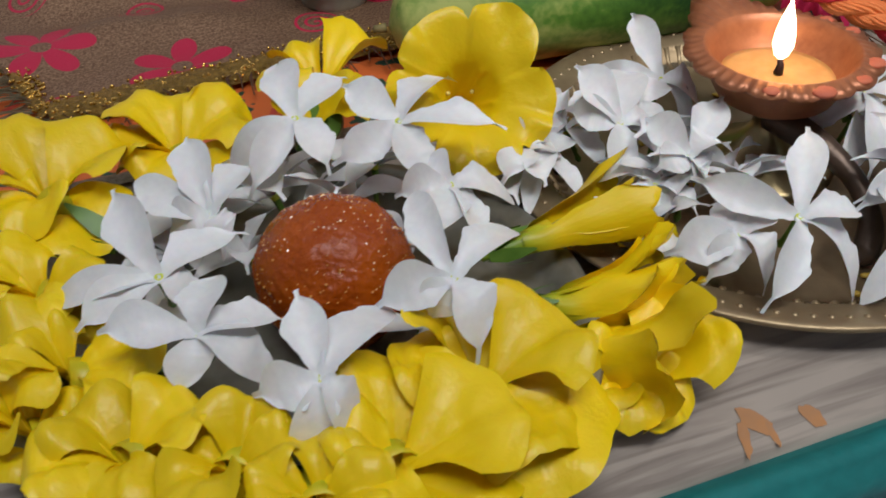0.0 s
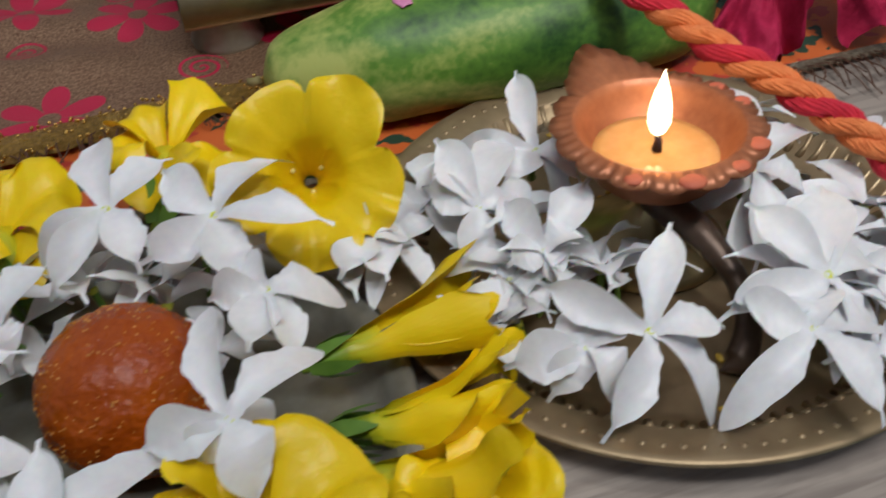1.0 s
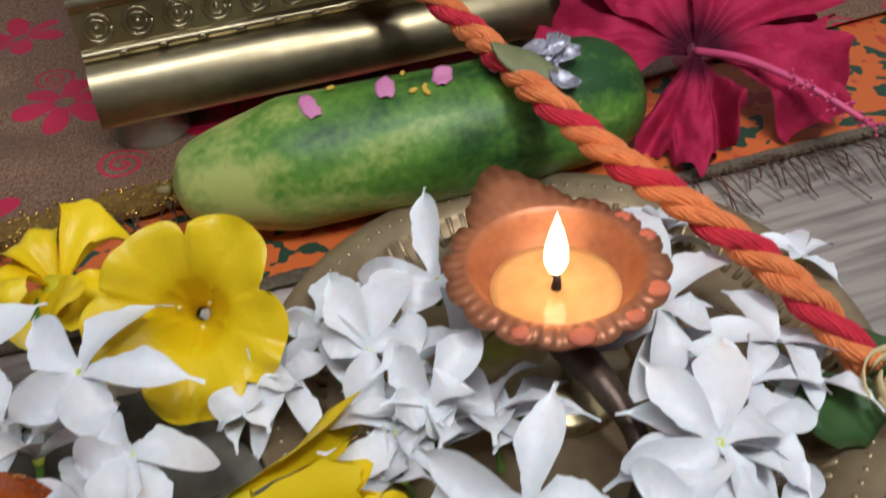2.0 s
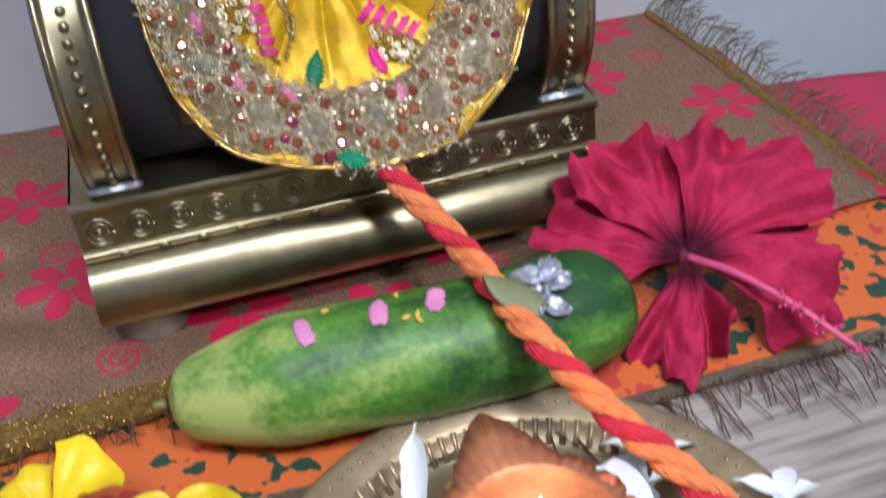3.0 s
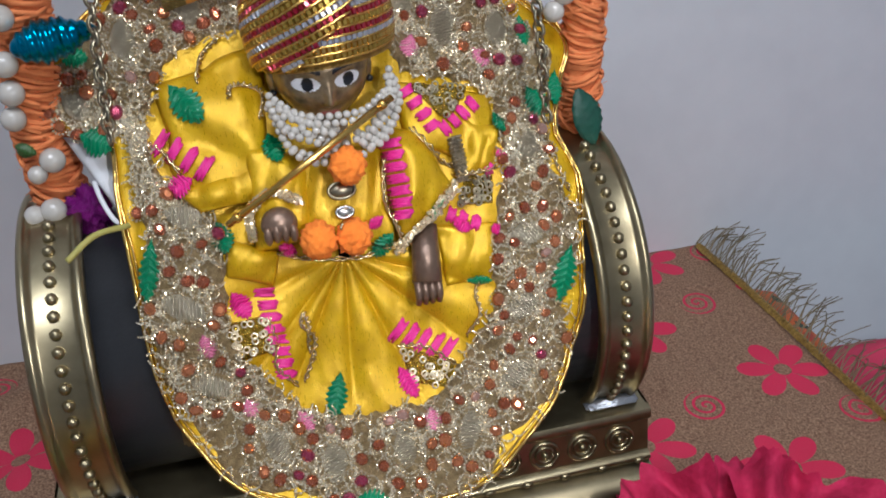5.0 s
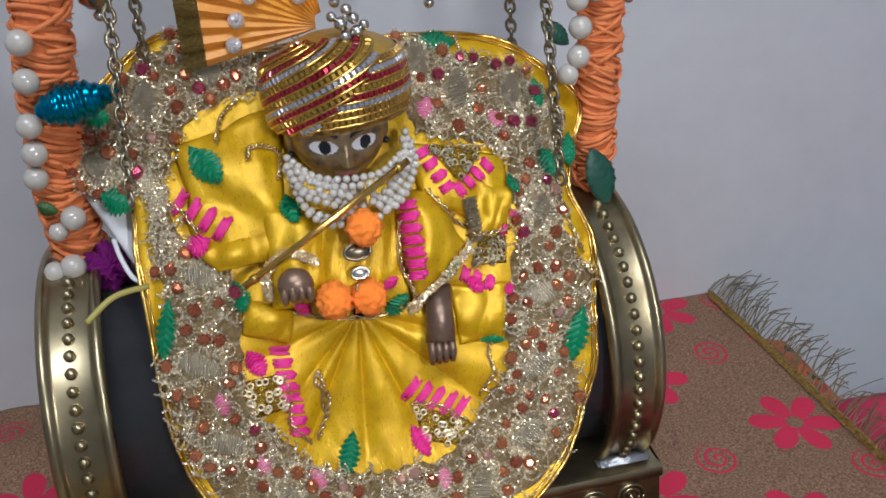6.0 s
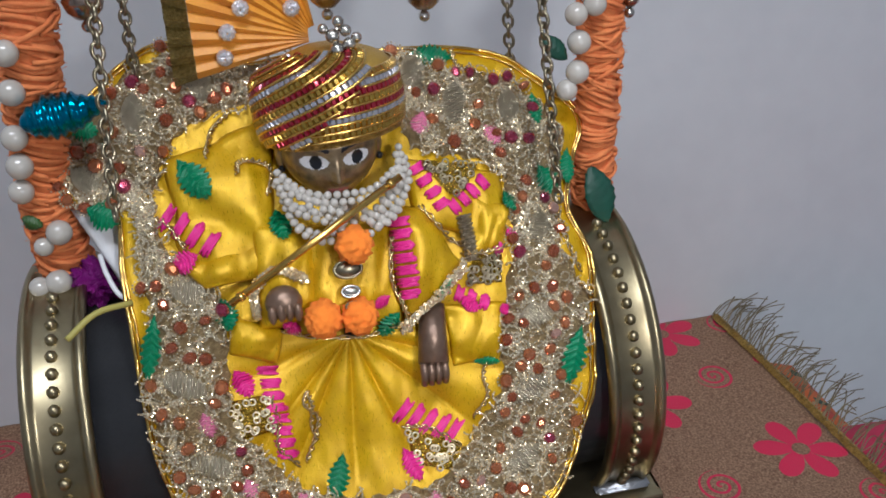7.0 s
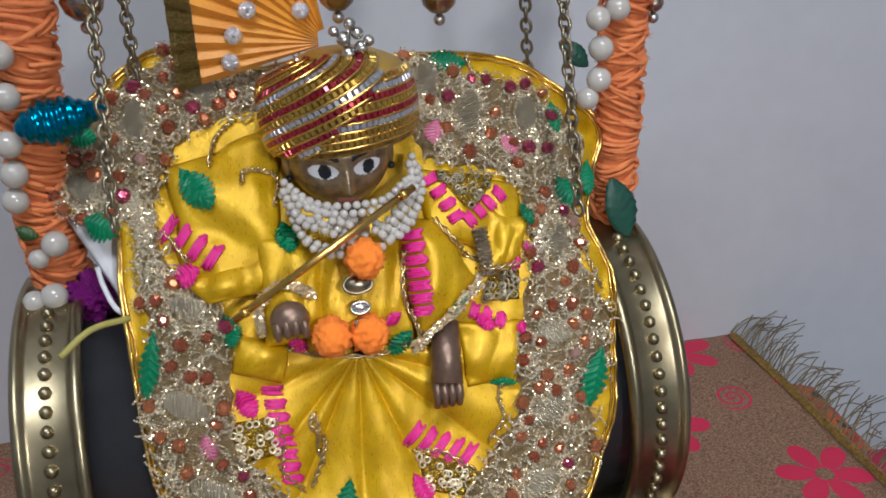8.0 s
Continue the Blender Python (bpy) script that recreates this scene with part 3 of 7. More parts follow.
def allamanda_petal(opening, seed):
    """One of five overlapping lobes of a funnel flower that opens along +z; opening 0 (rolled) to 1 (flat)."""
    rng = random.Random(seed)
    fold, frill, lean = rng.uniform(-0.5, 0.9), rng.uniform(0.5, 1.2), rng.uniform(-0.25, 0.25)
    rows = []
    for i in range(17):
        s = i / 16
        # funnel profile: narrow tube, bell, then a flaring lobe
        if s < 0.5:
            q = s / 0.5
            r, z = 0.0042 + 0.0075 * q ** 1.6 * (0.5 + 0.6 * opening), 0.010 + 0.020 * q
        else:
            q = (s - 0.5) / 0.5
            a = (0.05 + 0.95 * opening + lean * 0.4) * q ** 0.7
            r = 0.0042 + 0.0075 * (0.5 + 0.6 * opening) + 0.027 * q * math.sin(min(1.3, 0.25 + a))
            z = 0.030 + 0.027 * q * math.cos(min(1.3, 0.25 + a))
        half = math.radians(40 + 8 * s) if s < 0.5 else math.radians(48) * (1 - 0.10 * q) * (1 - 0.30 * max(0, q - 0.8) / 0.2)
        row = []
        for j in range(11):
            f = j / 5 - 1
            th = f * half
            cut = 1 - (0.20 * f * f * q if s > 0.5 else 0)
            over = 0.0012 * f * (s > 0.1)
            rr = (r - 0.010) * cut + 0.010 if s > 0.5 else r
            rr += over + (0.0022 * fold * f * abs(f) * q * 2 if s > 0.5 else 0)
            wav = (0.0040 * frill * q * math.sin(3.6 * f + seed) + 0.0010 * q * q * math.sin(9 * f + 2 * seed) - 0.0028 * q * math.exp(-(f / 0.12) ** 2)) if s > 0.5 else 0
            zz = z + wav - (0.004 * abs(f) ** 3 * q if s > 0.5 else 0)
            x, y = rr * math.cos(th), rr * math.sin(th)
            row.append((x + wob(x, y, zz + seed, 55, 0.0036 * s), y + wob(y, x, zz - seed, 55, 0.0036 * s), zz + wob(x, y, seed, 80, 0.0034 * s)))
        rows.append(row)
    bm = bmesh.new()
    grid(bm, rows)
    ob = link_mesh("petal_pattern", bm, M_YELLOW)
    me = ob.data
    bpy.data.objects.remove(ob)
    return me


AP = {q: [allamanda_petal(q / 4, 100 * q + i) for i in range(7)] for q in range(5)}
bm = bmesh.new()
lathe(bm, [(0.0006, -0.006), (0.0018, -0.005), (0.0020, 0.000), (0.0030, 0.003), (0.0040, 0.010), (0.0047, 0.016), (0.0052, 0.020), (0.0048, 0.020), (0.0036, 0.011), (0.0004, 0.006)], 14)
ob = link_mesh("tube_pattern", bm, M_YELLOW)
AT = ob.data
bpy.data.objects.remove(ob)
bm = bmesh.new()
for i in range(5):
    a = 2 * math.pi * i / 5
    d, s = Vector((math.cos(a), math.sin(a), 0)), Vector((-math.sin(a), math.cos(a), 0))
    grid(bm, [[d * r + s * w * f + Vector((0, 0, z)) for f in (-1, 0, 1)] for r, w, z in ((0.0022, 0.0018, -0.003), (0.0048, 0.0026, 0.002), (0.0062, 0.0018, 0.007), (0.0068, 0.0003, 0.012))])
ob = link_mesh("calyx_pattern", bm, M_GREEN)
AC = ob.data
bpy.data.objects.remove(ob)
A_COUNT = [0]


def allamanda(p, direction, opening, size=1.0, label=""):
    """A yellow trumpet flower whose mouth lies at p and looks along direction."""
    A_COUNT[0] += 1
    rng = random.Random(A_COUNT[0] * 13)
    d = Vector(direction).normalized()
    m = orient(Vector(p) - d * 0.042 * size, d, rng.uniform(0, 72)) @ Matrix.Diagonal((size, size, size, 1))
    fl = base("allamanda", m, label or ("wide open yellow trumpet flower" if opening > 2 else "half rolled yellow trumpet flower with green base"), "flower", "yellow flowers round the plate")
    for i in range(5):
        ob = new("petal", rng.choice(AP[opening]))
        ob.parent = fl
        ob.matrix_local = pose(0, 0, 0, rng.uniform(-5, 5), rng.uniform(-7, 7), 72 * i + rng.uniform(-8, 8)) @ Matrix.Diagonal((1, 1, rng.uniform(0.9, 1.08), 1))
    for nm, me in (("flower_tube", AT), ("calyx", AC)):
        t = new(nm, me)
        t.parent = fl
    return fl


def trumpet(p, direction, size):
    """A fully open yellow trumpet: five lobes grown together round one deep throat."""
    d = Vector(direction).normalized()
    fl = base("allamanda", orient(Vector(p) - d * 0.056 * size, d, 12) @ Matrix.Diagonal((size, size, size, 1)), "fully open yellow trumpet flower with water drops", "flower", "yellow flowers round the plate")
    bm = bmesh.new()
    rows = []
    for i in range(29):
        s = i / 28
        row = []
        for j in range(100):
            th = 2 * math.pi * j / 100
            saw = (5 * th / (2 * math.pi)) % 1.0
            if s < 0.5:
                q, e = 0.0, s / 0.5
                r, z = 0.0022 + 0.0090 * e ** 1.25, 0.024 + 0.022 * e
                r *= 1 - 0.10 * e * math.exp(-((saw - 0.5) / 0.10) ** 2)
            else:
                q = (s - 0.5) / 0.5
                r, z = 0.0112 + 0.0195 * q, 0.046 + 0.0125 * q ** 0.75
                lobe = math.sin(math.pi * saw) ** 0.5
                r *= 1 - 0.26 * q ** 3 * (1 - lobe) + q * q * 0.16 * noise.noise(Vector((math.cos(th) * 1.5, math.sin(th) * 1.5, 3.3)))
                z += 0.0036 * q * (saw - 0.5) - 0.0030 * q ** 4 + 0.0022 * q * q * math.sin(th * 9 + 2) * lobe - 0.0016 * q * math.exp(-((saw - 0.5) / 0.06) ** 2)
            x, y = r * math.cos(th), r * math.sin(th)
            row.append((x + wob(x, y, z, 60, 0.003 * q), y + wob(y, x, z, 60, 0.003 * q), z + wob(x, y, 1.0, 85, 0.0048 * q)))
        rows.append(row)
    grid(bm, rows, True)
    part("corolla", bm, M_YELLOW, fl)
    for a, e in ((0.4, 0.45), (2.4, 0.55), (4.6, 0.35)):
        bm = bmesh.new()
        r = 0.0022 + 0.0090 * e ** 1.25
        ball(bm, (r * 0.9 * math.cos(a), r * 0.9 * math.sin(a), 0.024 + 0.022 * e), 0.0009, u=8, v=6)
        part("water_drop", bm, M_DROP, fl, "clear water drop")
    t = new("calyx", AC)
    t.parent = fl
    t.matrix_local = pose(0, 0, 0.018)
    return fl
def pinwheel(p, tips, label=""):
    """A white flower at p whose five petals reach to the tips given."""
    J_COUNT[0] += 1
    rng = random.Random(J_COUNT[0] * 7)
    p, tips = Vector(p), [Vector(t) for t in tips]
    up = sum((a.cross(b).normalized() for a, b in zip(tips, tips[1:] + tips[:1])), Vector((0, 0, 0.5))).normalized()
    fl = base("crape_jasmine", orient(p, up), label or "white pinwheel flower with a small yellow eye", "flower", "white flowers on the plates")
    inv = fl.matrix_world.inverted().to_3x3()
    for t in tips:
        t = inv @ t
        me = rng.choice(JP)
        e = me.vertices[24 * 7 + 3].co
        k = t.length / math.hypot(e.x, e.y)
        ob = new("petal", me)
        ob.parent = fl
        rise = math.degrees(math.asin(max(-0.7, min(0.7, t.z / t.length))))
        ob.matrix_local = pose(0, 0, 0, 0, 0, math.degrees(math.atan2(t.y, t.x))) @ pose(0, 0, 0, rng.uniform(-12, 12), -rise * 0.7, 0) @ pose(0, 0, 0, 0, 0, -math.degrees(math.atan2(e.y, e.x))) @ Matrix.Diagonal((k * 1.04, rng.uniform(1.02, 1.28), rng.uniform(0.9, 1.3), 1))
    t = new("flower_tube", JT)
    t.parent = fl
    return fl


def floppy_trumpet(p, tips, label="limp open yellow trumpet flower with broad soft petals"):
    """A wilted yellow trumpet at p: five broad overlapping lobes out to the tips, and a green tube under it."""
    A_COUNT[0] += 1
    seed = A_COUNT[0]
    p, tips = Vector(p), [Vector(t) for t in tips]
    fl = base("allamanda", Matrix.Translation(p), label, "flower", "yellow flowers round the plate")
    rng = random.Random(seed * 31)
    for j, t in enumerate(tips):
        a0, L, slope = math.atan2(t.y, t.x), math.hypot(t.x, t.y) * rng.uniform(1.08, 1.25), t.z / math.hypot(t.x, t.y)
        half, curl, fold = math.radians(rng.uniform(50, 64)), rng.uniform(-0.006, 0.007), rng.uniform(0.005, 0.011)
        rows = []
        for i in range(25):
            s = i / 24
            row = []
            for q in range(21):
                f = q / 10 - 1
                th = a0 + f * half * (0.75 + 0.25 * s) + 0.10 * noise.noise(Vector((s * 2, f, seed + j * 3.0))) * s
                r = L * s * (1 - 0.10 * f * f - 0.16 * f ** 6) * (1 + 0.10 * s * noise.noise(Vector((f * 2.2, j * 5.0, seed))))
                z = slope * r - 0.014 * (1 - s) ** 2.2 + 0.0016 * f * (1 if s > 0.1 else 0) + curl * f * f * s * s - 0.0022 * s * math.exp(-(f / 0.14) ** 2)
                z += fold * s * (noise.noise(Vector((r * math.cos(th) * 48, r * math.sin(th) * 48, seed * 2.0 + j))) + 0.5 * abs(noise.noise(Vector((r * math.cos(th) * 120, r * math.sin(th) * 60, seed + 9.0 * j))))) + 0.0022 * s * s * math.sin(f * 5.5 + j + seed) - 0.0030 * s ** 6
                row.append((r * math.cos(th), r * math.sin(th), 0.05 + 0.0016 * ((j * 2) % 5 - 2) + max(z, 0.0035 - p.z)))
            rows.append(row)
        bm = bmesh.new()
        grid(bm, rows)
        ob = part("petal", bm, M_YELLOW, fl)
        ob.matrix_local = pose(0, 0, -0.05)
    away = Vector((p.x - P1[0], p.y - P1[1], 0)).normalized() + Vector((0, 0, 0.25))
    for nm, me in (("flower_tube", AT), ("calyx", AC)):
        ob = new(nm, me)
        ob.parent = fl
        ob.matrix_local = orient(Vector((0, 0, -0.012)) - away * 0.024, away) @ Matrix.Diagonal((1.3, 1.3, 1.3, 1))
    return fl


# white flowers on the offering plate
jasmine((0.1689, 0.2733, 0.0210), 31, (0.2, 0.5, 1), 1.00, 15)
jasmine((0.1481, 0.2889, 0.0210), 63, (-0.3, 0.4, 1), 0.95, 20)
jasmine((0.1831, 0.2876, 0.0250), 1, (0.1, 0.2, 1), 0.90, 10)
jasmine((0.1347, 0.2690, 0.0140), 41, (-0.2, 0.2, 1), 0.80, 30)
jasmine((0.1750, 0.2177, 0.0140), 63, (0.3, -0.2, 1), 0.80, 20)
jasmine((0.1115, 0.2790, 0.0140), 36, (-0.2, 0.3, 1), 0.85, 10)
jasmine((0.0988, 0.2497, 0.0140), 53, (-0.2, -0.1, 1), 0.90)
pinwheel((0.1592, 0.2930, 0.0460), ((0.0022, 0.0284, 0.0130), (-0.0221, -0.0053, -0.0046), (-0.0204, -0.0178, -0.0101), (0.0060, -0.0189, -0.0079), (0.0206, 0.0110, 0.0070)))
pinwheel((0.1890, 0.2750, 0.0480), ((-0.0123, 0.0205, 0.0080), (-0.0219, -0.0061, -0.0049), (0.0005, -0.0185, -0.0083), (0.0301, -0.0136, -0.0031), (0.0241, 0.0153, 0.0093)))
pinwheel((0.1975, 0.2522, 0.0360), ((-0.0057, 0.0108, 0.0043), (-0.0162, 0.0026, -0.0004), (-0.0078, -0.0143, -0.0072), (0.0039, -0.0205, -0.0088), (0.0188, -0.0041, 0.0001)))
pinwheel((0.1804, 0.2039, 0.0420), ((0.0006, 0.0309, 0.0140), (-0.0211, 0.0006, -0.0019), (-0.0080, -0.0070, -0.0040), (0.0028, -0.0175, -0.0076), (0.0241, 0.0117, 0.0077)))
pinwheel((0.1072, 0.2411, 0.0370), ((-0.0063, 0.0286, 0.0122), (-0.0294, 0.0098, 0.0015), (-0.0246, -0.0040, -0.0043), (0.0101, -0.0087, -0.0029), (0.0249, 0.0076, 0.0059)))
pinwheel((0.1135, 0.2158, 0.0360), ((0.0081, 0.0150, 0.0076), (-0.0236, 0.0067, 0.0006), (-0.0072, -0.0126, -0.0064), (0.0172, -0.0175, -0.0062), (0.0231, -0.0016, 0.0016)))
pinwheel((0.1394, 0.1863, 0.0380), ((0.0002, 0.0218, 0.0098), (-0.0162, 0.0011, -0.0011), (-0.0079, -0.0139, -0.0071), (0.0060, -0.0120, -0.0048), (0.0225, 0.0141, 0.0086)))
pinwheel((0.1256, 0.2650, 0.0360), ((-0.0009, 0.0297, 0.0133), (-0.0194, 0.0185, 0.0064), (-0.0128, 0.0007, -0.0010), (0.0040, -0.0078, -0.0031), (0.0156, 0.0138, 0.0078)))
# white flowers on the brass plate
jasmine((0.3467, 0.2060, 0.0210), 24, (-0.2, 0.2, 1), 0.95, 15)
jasmine((0.2660, 0.2342, 0.0140), 14, (-0.3, 0.2, 1), 0.80, 35)
jasmine((0.2795, 0.2458, 0.0210), 66, (0.2, 0.2, 1), 0.90, 30)
jasmine((0.2968, 0.2436, 0.0170), 14, (0.1, 0.6, 1), 0.95, 15)
jasmine((0.3578, 0.2566, 0.0210), 40, (0.2, -0.2, 1))
jasmine((0.3590, 0.2083, 0.0230), 0, (0, -0.2, 1))
jasmine((0.3677, 0.2361, 0.0170), 25, (0.2, 0.2, 1))
jasmine((0.3858, 0.2358, 0.0210), 57, (0.4, 0.3, 1), 1.00, 20)
jasmine((0.3790, 0.2960, 0.0140), 40, (0.1, 0.1, 1), 0.9, 10)
jasmine((0.3862, 0.3046, 0.0140), 15, (0.3, 0.4, 1), 0.80, 25)
jasmine((0.4207, 0.2733, 0.0140), 30, (0.3, 0.2, 1), 0.70, 10)
jasmine((0.3883, 0.2211, 0.0160), 5, (0.2, 0.2, 1), 0.95, 10)
jasmine((0.2621, 0.3044, 0.0140), 62, (-0.4, 0.2, 1), 0.90, 20)
jasmine((0.2798, 0.2681, 0.0210), 50, (0.2, 0.1, 1), 0.90, 30)
jasmine((0.2340, 0.2791, 0.0140), 5, (-0.5, 0, 1), 0.85, 35)
jasmine((0.2745, 0.2514, 0.0170), 35, (0, 0.2, 1), 0.85, 30)
jasmine((0.3025, 0.2433, 0.0140), 0, (0, 0.3, 1), 0.90, 15)
jasmine((0.1636, 0.2895, 0.0210), 1, (0, 0.2, 1), 0.90, 10)
jasmine((0.1236, 0.2923, 0.0210), 21, (-0.3, 0.1, 1), 0.90, 15)
jasmine((0.1797, 0.2546, 0.0150), 63, (0.3, 0.1, 1), 0.80, 20)
jasmine((0.2673, 0.2452, 0.0210), 65, (0.1, 0, 1), 0.90, 10)
jasmine((0.2586, 0.2934, 0.0170), 23, (-0.4, 0.1, 1), 0.85, 15)
jasmine((0.3390, 0.2063, 0.0270), 13, (0.1, -0.1, 1), 1.00, 5)
jasmine((0.3661, 0.2222, 0.0250), 33, (0.2, 0, 1), 0.95, 10)
jasmine((0.3542, 0.1858, 0.0140), 71, (0.2, -0.2, 1), 0.95, 10)
jasmine((0.2404, 0.2785, 0.0170), 43, (-0.2, 0, 1), 0.85, 25)
jasmine((0.2592, 0.2340, 0.0140), 18, (-0.2, 0, 1), 0.80, 25)
pinwheel((0.2681, 0.2719, 0.0300), ((-0.0063, 0.0243, 0.0103), (-0.0145, 0.0111, 0.0035), (-0.0096, -0.0186, -0.0093), (0.0169, -0.0063, -0.0012), (0.0164, 0.0234, 0.0122)))
pinwheel((0.2962, 0.2925, 0.0300), ((0.0082, 0.0349, 0.0165), (-0.0229, 0.0146, 0.0043), (-0.0125, -0.0092, -0.0054), (0.0029, -0.0225, -0.0098), (0.0136, -0.0099, -0.0031)))
pinwheel((0.2910, 0.2030, 0.0310), ((0.0182, 0.0237, 0.0125), (-0.0212, 0.0239, 0.0086), (-0.0214, -0.0190, -0.0107), (0.0114, -0.0227, -0.0091), (0.0202, -0.0041, 0.0002)))
pinwheel((0.2761, 0.2096, 0.0240), ((-0.0006, 0.0140, 0.0063), (-0.0216, 0.0030, -0.0008), (-0.0125, -0.0076, -0.0047), (0.0046, -0.0154, -0.0065), (0.0103, 0.0039, 0.0028)))
pinwheel((0.3310, 0.1883, 0.0310), ((0.0071, 0.0121, 0.0061), (-0.0135, 0.0097, 0.0030), (-0.0304, -0.0094, -0.0073), (0.0045, -0.0256, -0.0111), (0.0209, -0.0036, 0.0005)))
pinwheel((0.3546, 0.2532, 0.0330), ((0.0088, 0.0334, 0.0159), (-0.0247, -0.0004, -0.0026), (-0.0122, -0.0257, -0.0128), (0.0128, -0.0112, -0.0038), (0.0307, 0.0104, 0.0077)))
pinwheel((0.3426, 0.2004, 0.0360), ((0.0147, 0.0242, 0.0124), (-0.0092, 0.0253, 0.0105), (-0.0243, 0.0008, -0.0021), (-0.0001, -0.0235, -0.0106), (0.0197, 0.0011, 0.0025)))
pinwheel((0.2786, 0.2442, 0.0300), ((0.0208, 0.0158, 0.0092), (-0.0055, 0.0198, 0.0084), (-0.0109, -0.0003, -0.0012), (0.0027, -0.0084, -0.0035), (0.0121, 0.0007, 0.0015)))
pinwheel((0.2326, 0.2731, 0.0280), ((0.0109, 0.0177, 0.0091), (-0.0064, 0.0087, 0.0033), (-0.0089, -0.0106, -0.0057), (0.0016, -0.0142, -0.0062), (0.0121, -0.0008, 0.0009)))
# yellow flowers round the offering plate
trumpet((0.2190, 0.2870, 0.0480), (-0.10, -0.72, 0.66), 1.0)
allamanda((0.2460, 0.2363, 0.0220), (0.99, 0.00, 0.08), 0, 0.95)
allamanda((0.2449, 0.2068, 0.0120), (0.95, -0.29, 0.05), 1, 0.95)
allamanda((0.2367, 0.1845, 0.0120), (0.86, -0.50, 0.05), 2, 0.95)
floppy_trumpet((0.1517, 0.1682, 0.0300), ((0.0066, 0.0232, 0.0081), (-0.0124, 0.0094, 0.0033), (-0.0126, -0.0129, -0.0045), (0.0172, -0.0215, -0.0075), (0.0291, -0.0002, -0.0001)))
floppy_trumpet((0.1815, 0.1841, 0.0300), ((-0.0029, 0.0207, 0.0072), (-0.0195, 0.0058, 0.0020), (-0.0020, -0.0264, -0.0092), (0.0189, -0.0277, -0.0097), (0.0260, 0.0038, 0.0013)))
floppy_trumpet((0.2242, 0.1814, 0.0160), ((0.0000, 0.0140, 0.0049), (-0.0157, -0.0037, -0.0013), (-0.0090, -0.0157, -0.0055), (0.0090, -0.0127, -0.0045), (0.0250, 0.0076, 0.0027)))
floppy_trumpet((0.0778, 0.3060, 0.0380), ((-0.0046, 0.0253, 0.0089), (-0.0163, 0.0066, 0.0023), (-0.0073, -0.0172, -0.0060), (0.0137, -0.0230, -0.0081), (0.0234, 0.0084, 0.0030)))
floppy_trumpet((0.1222, 0.3197, 0.0360), ((-0.0095, 0.0200, 0.0070), (-0.0194, 0.0027, 0.0010), (-0.0126, -0.0155, -0.0054), (0.0058, -0.0251, -0.0088), (0.0218, 0.0055, 0.0019)))
floppy_trumpet((0.0731, 0.2647, 0.0320), ((-0.0108, 0.0146, 0.0051), (-0.0154, 0.0007, 0.0002), (-0.0067, -0.0163, -0.0057), (0.0114, -0.0180, -0.0063), (0.0149, -0.0061, -0.0021)))
floppy_trumpet((0.0782, 0.2324, 0.0280), ((-0.0056, 0.0127, 0.0044), (-0.0179, 0.0070, 0.0024), (-0.0141, -0.0088, -0.0031), (0.0040, -0.0205, -0.0072), (0.0199, -0.0092, -0.0032)))
floppy_trumpet((0.0899, 0.1947, 0.0300), ((-0.0097, 0.0146, 0.0051), (-0.0199, -0.0023, -0.0008), (-0.0042, -0.0165, -0.0058), (0.0130, -0.0152, -0.0053), (0.0176, 0.0027, 0.0009)))
floppy_trumpet((0.1137, 0.1798, 0.0320), ((0.0087, 0.0131, 0.0046), (-0.0114, 0.0021, 0.0007), (-0.0117, -0.0110, -0.0039), (0.0063, -0.0166, -0.0058), (0.0147, -0.0059, -0.0021)))
floppy_trumpet((0.0660, 0.2194, 0.0220), ((-0.0026, 0.0135, 0.0047), (-0.0106, 0.0048, 0.0017), (-0.0092, -0.0078, -0.0027), (0.0021, -0.0157, -0.0055), (0.0115, -0.0081, -0.0028)))
floppy_trumpet((0.1309, 0.1609, 0.0340), ((0.0090, 0.0120, 0.0042), (-0.0142, 0.0044, 0.0015), (-0.0097, -0.0070, -0.0025), (0.0062, -0.0132, -0.0046), (0.0140, -0.0056, -0.0020)))
floppy_trumpet((0.1787, 0.3395, 0.0400), ((-0.0097, 0.0151, 0.0053), (-0.0216, -0.0053, -0.0019), (-0.0076, -0.0220, -0.0077), (0.0102, -0.0188, -0.0066), (0.0200, 0.0077, 0.0027)))

# ---- the sweet ----
bm = bmesh.new()
bmesh.ops.create_icosphere(bm, subdivisions=6, radius=0.0238, matrix=Matrix.Identity(4))
for v in bm.verts:
    n = v.co.normalized()
    v.co += n * (wob(*n, 3, 0.0009) + wob(*n, 14, 0.0004) + wob(*n, 42, 0.0004))
    if v.co.z < -0.021:
        v.co.z = -0.021
M_SWEET = surface("syrup_soaked_sweet", (0.44, 0.085, 0.004), (0.26, 0.036, 0.002), 0.2, grain=650, blotch=70, bump=0.7, bump_size=0.0009, coat=0.0, spec=0.4)
sweet = tagged(part("sweet_ball", bm, M_SWEET), "round orange gram flour sweet glistening with syrup", "sweet")
sweet.location = (0.1560, 0.2405, 0.0235)
# tiny golden balls on the sweet: the syrup's glints, put in as bright specks
rng = random.Random(31)
bm = bmesh.new()
for i in range(520):
    d = Vector((rng.gauss(0, 1), rng.gauss(0, 1), rng.gauss(0.3, 1))).normalized()
    if d.z < -0.5:
        continue
    bmesh.ops.create_icosphere(bm, subdivisions=1, radius=rng.uniform(0.00018, 0.00048), matrix=Matrix.Translation(d * 0.0239))
glint_specks = part("syrup_glint", bm, surface("golden_syrup_glint", (0.85, 0.42, 0.10), (0.6, 0.25, 0.05), 0.1, coat=1.0, bump=0), sweet, "golden specks standing in for glints of syrup", smooth=False)
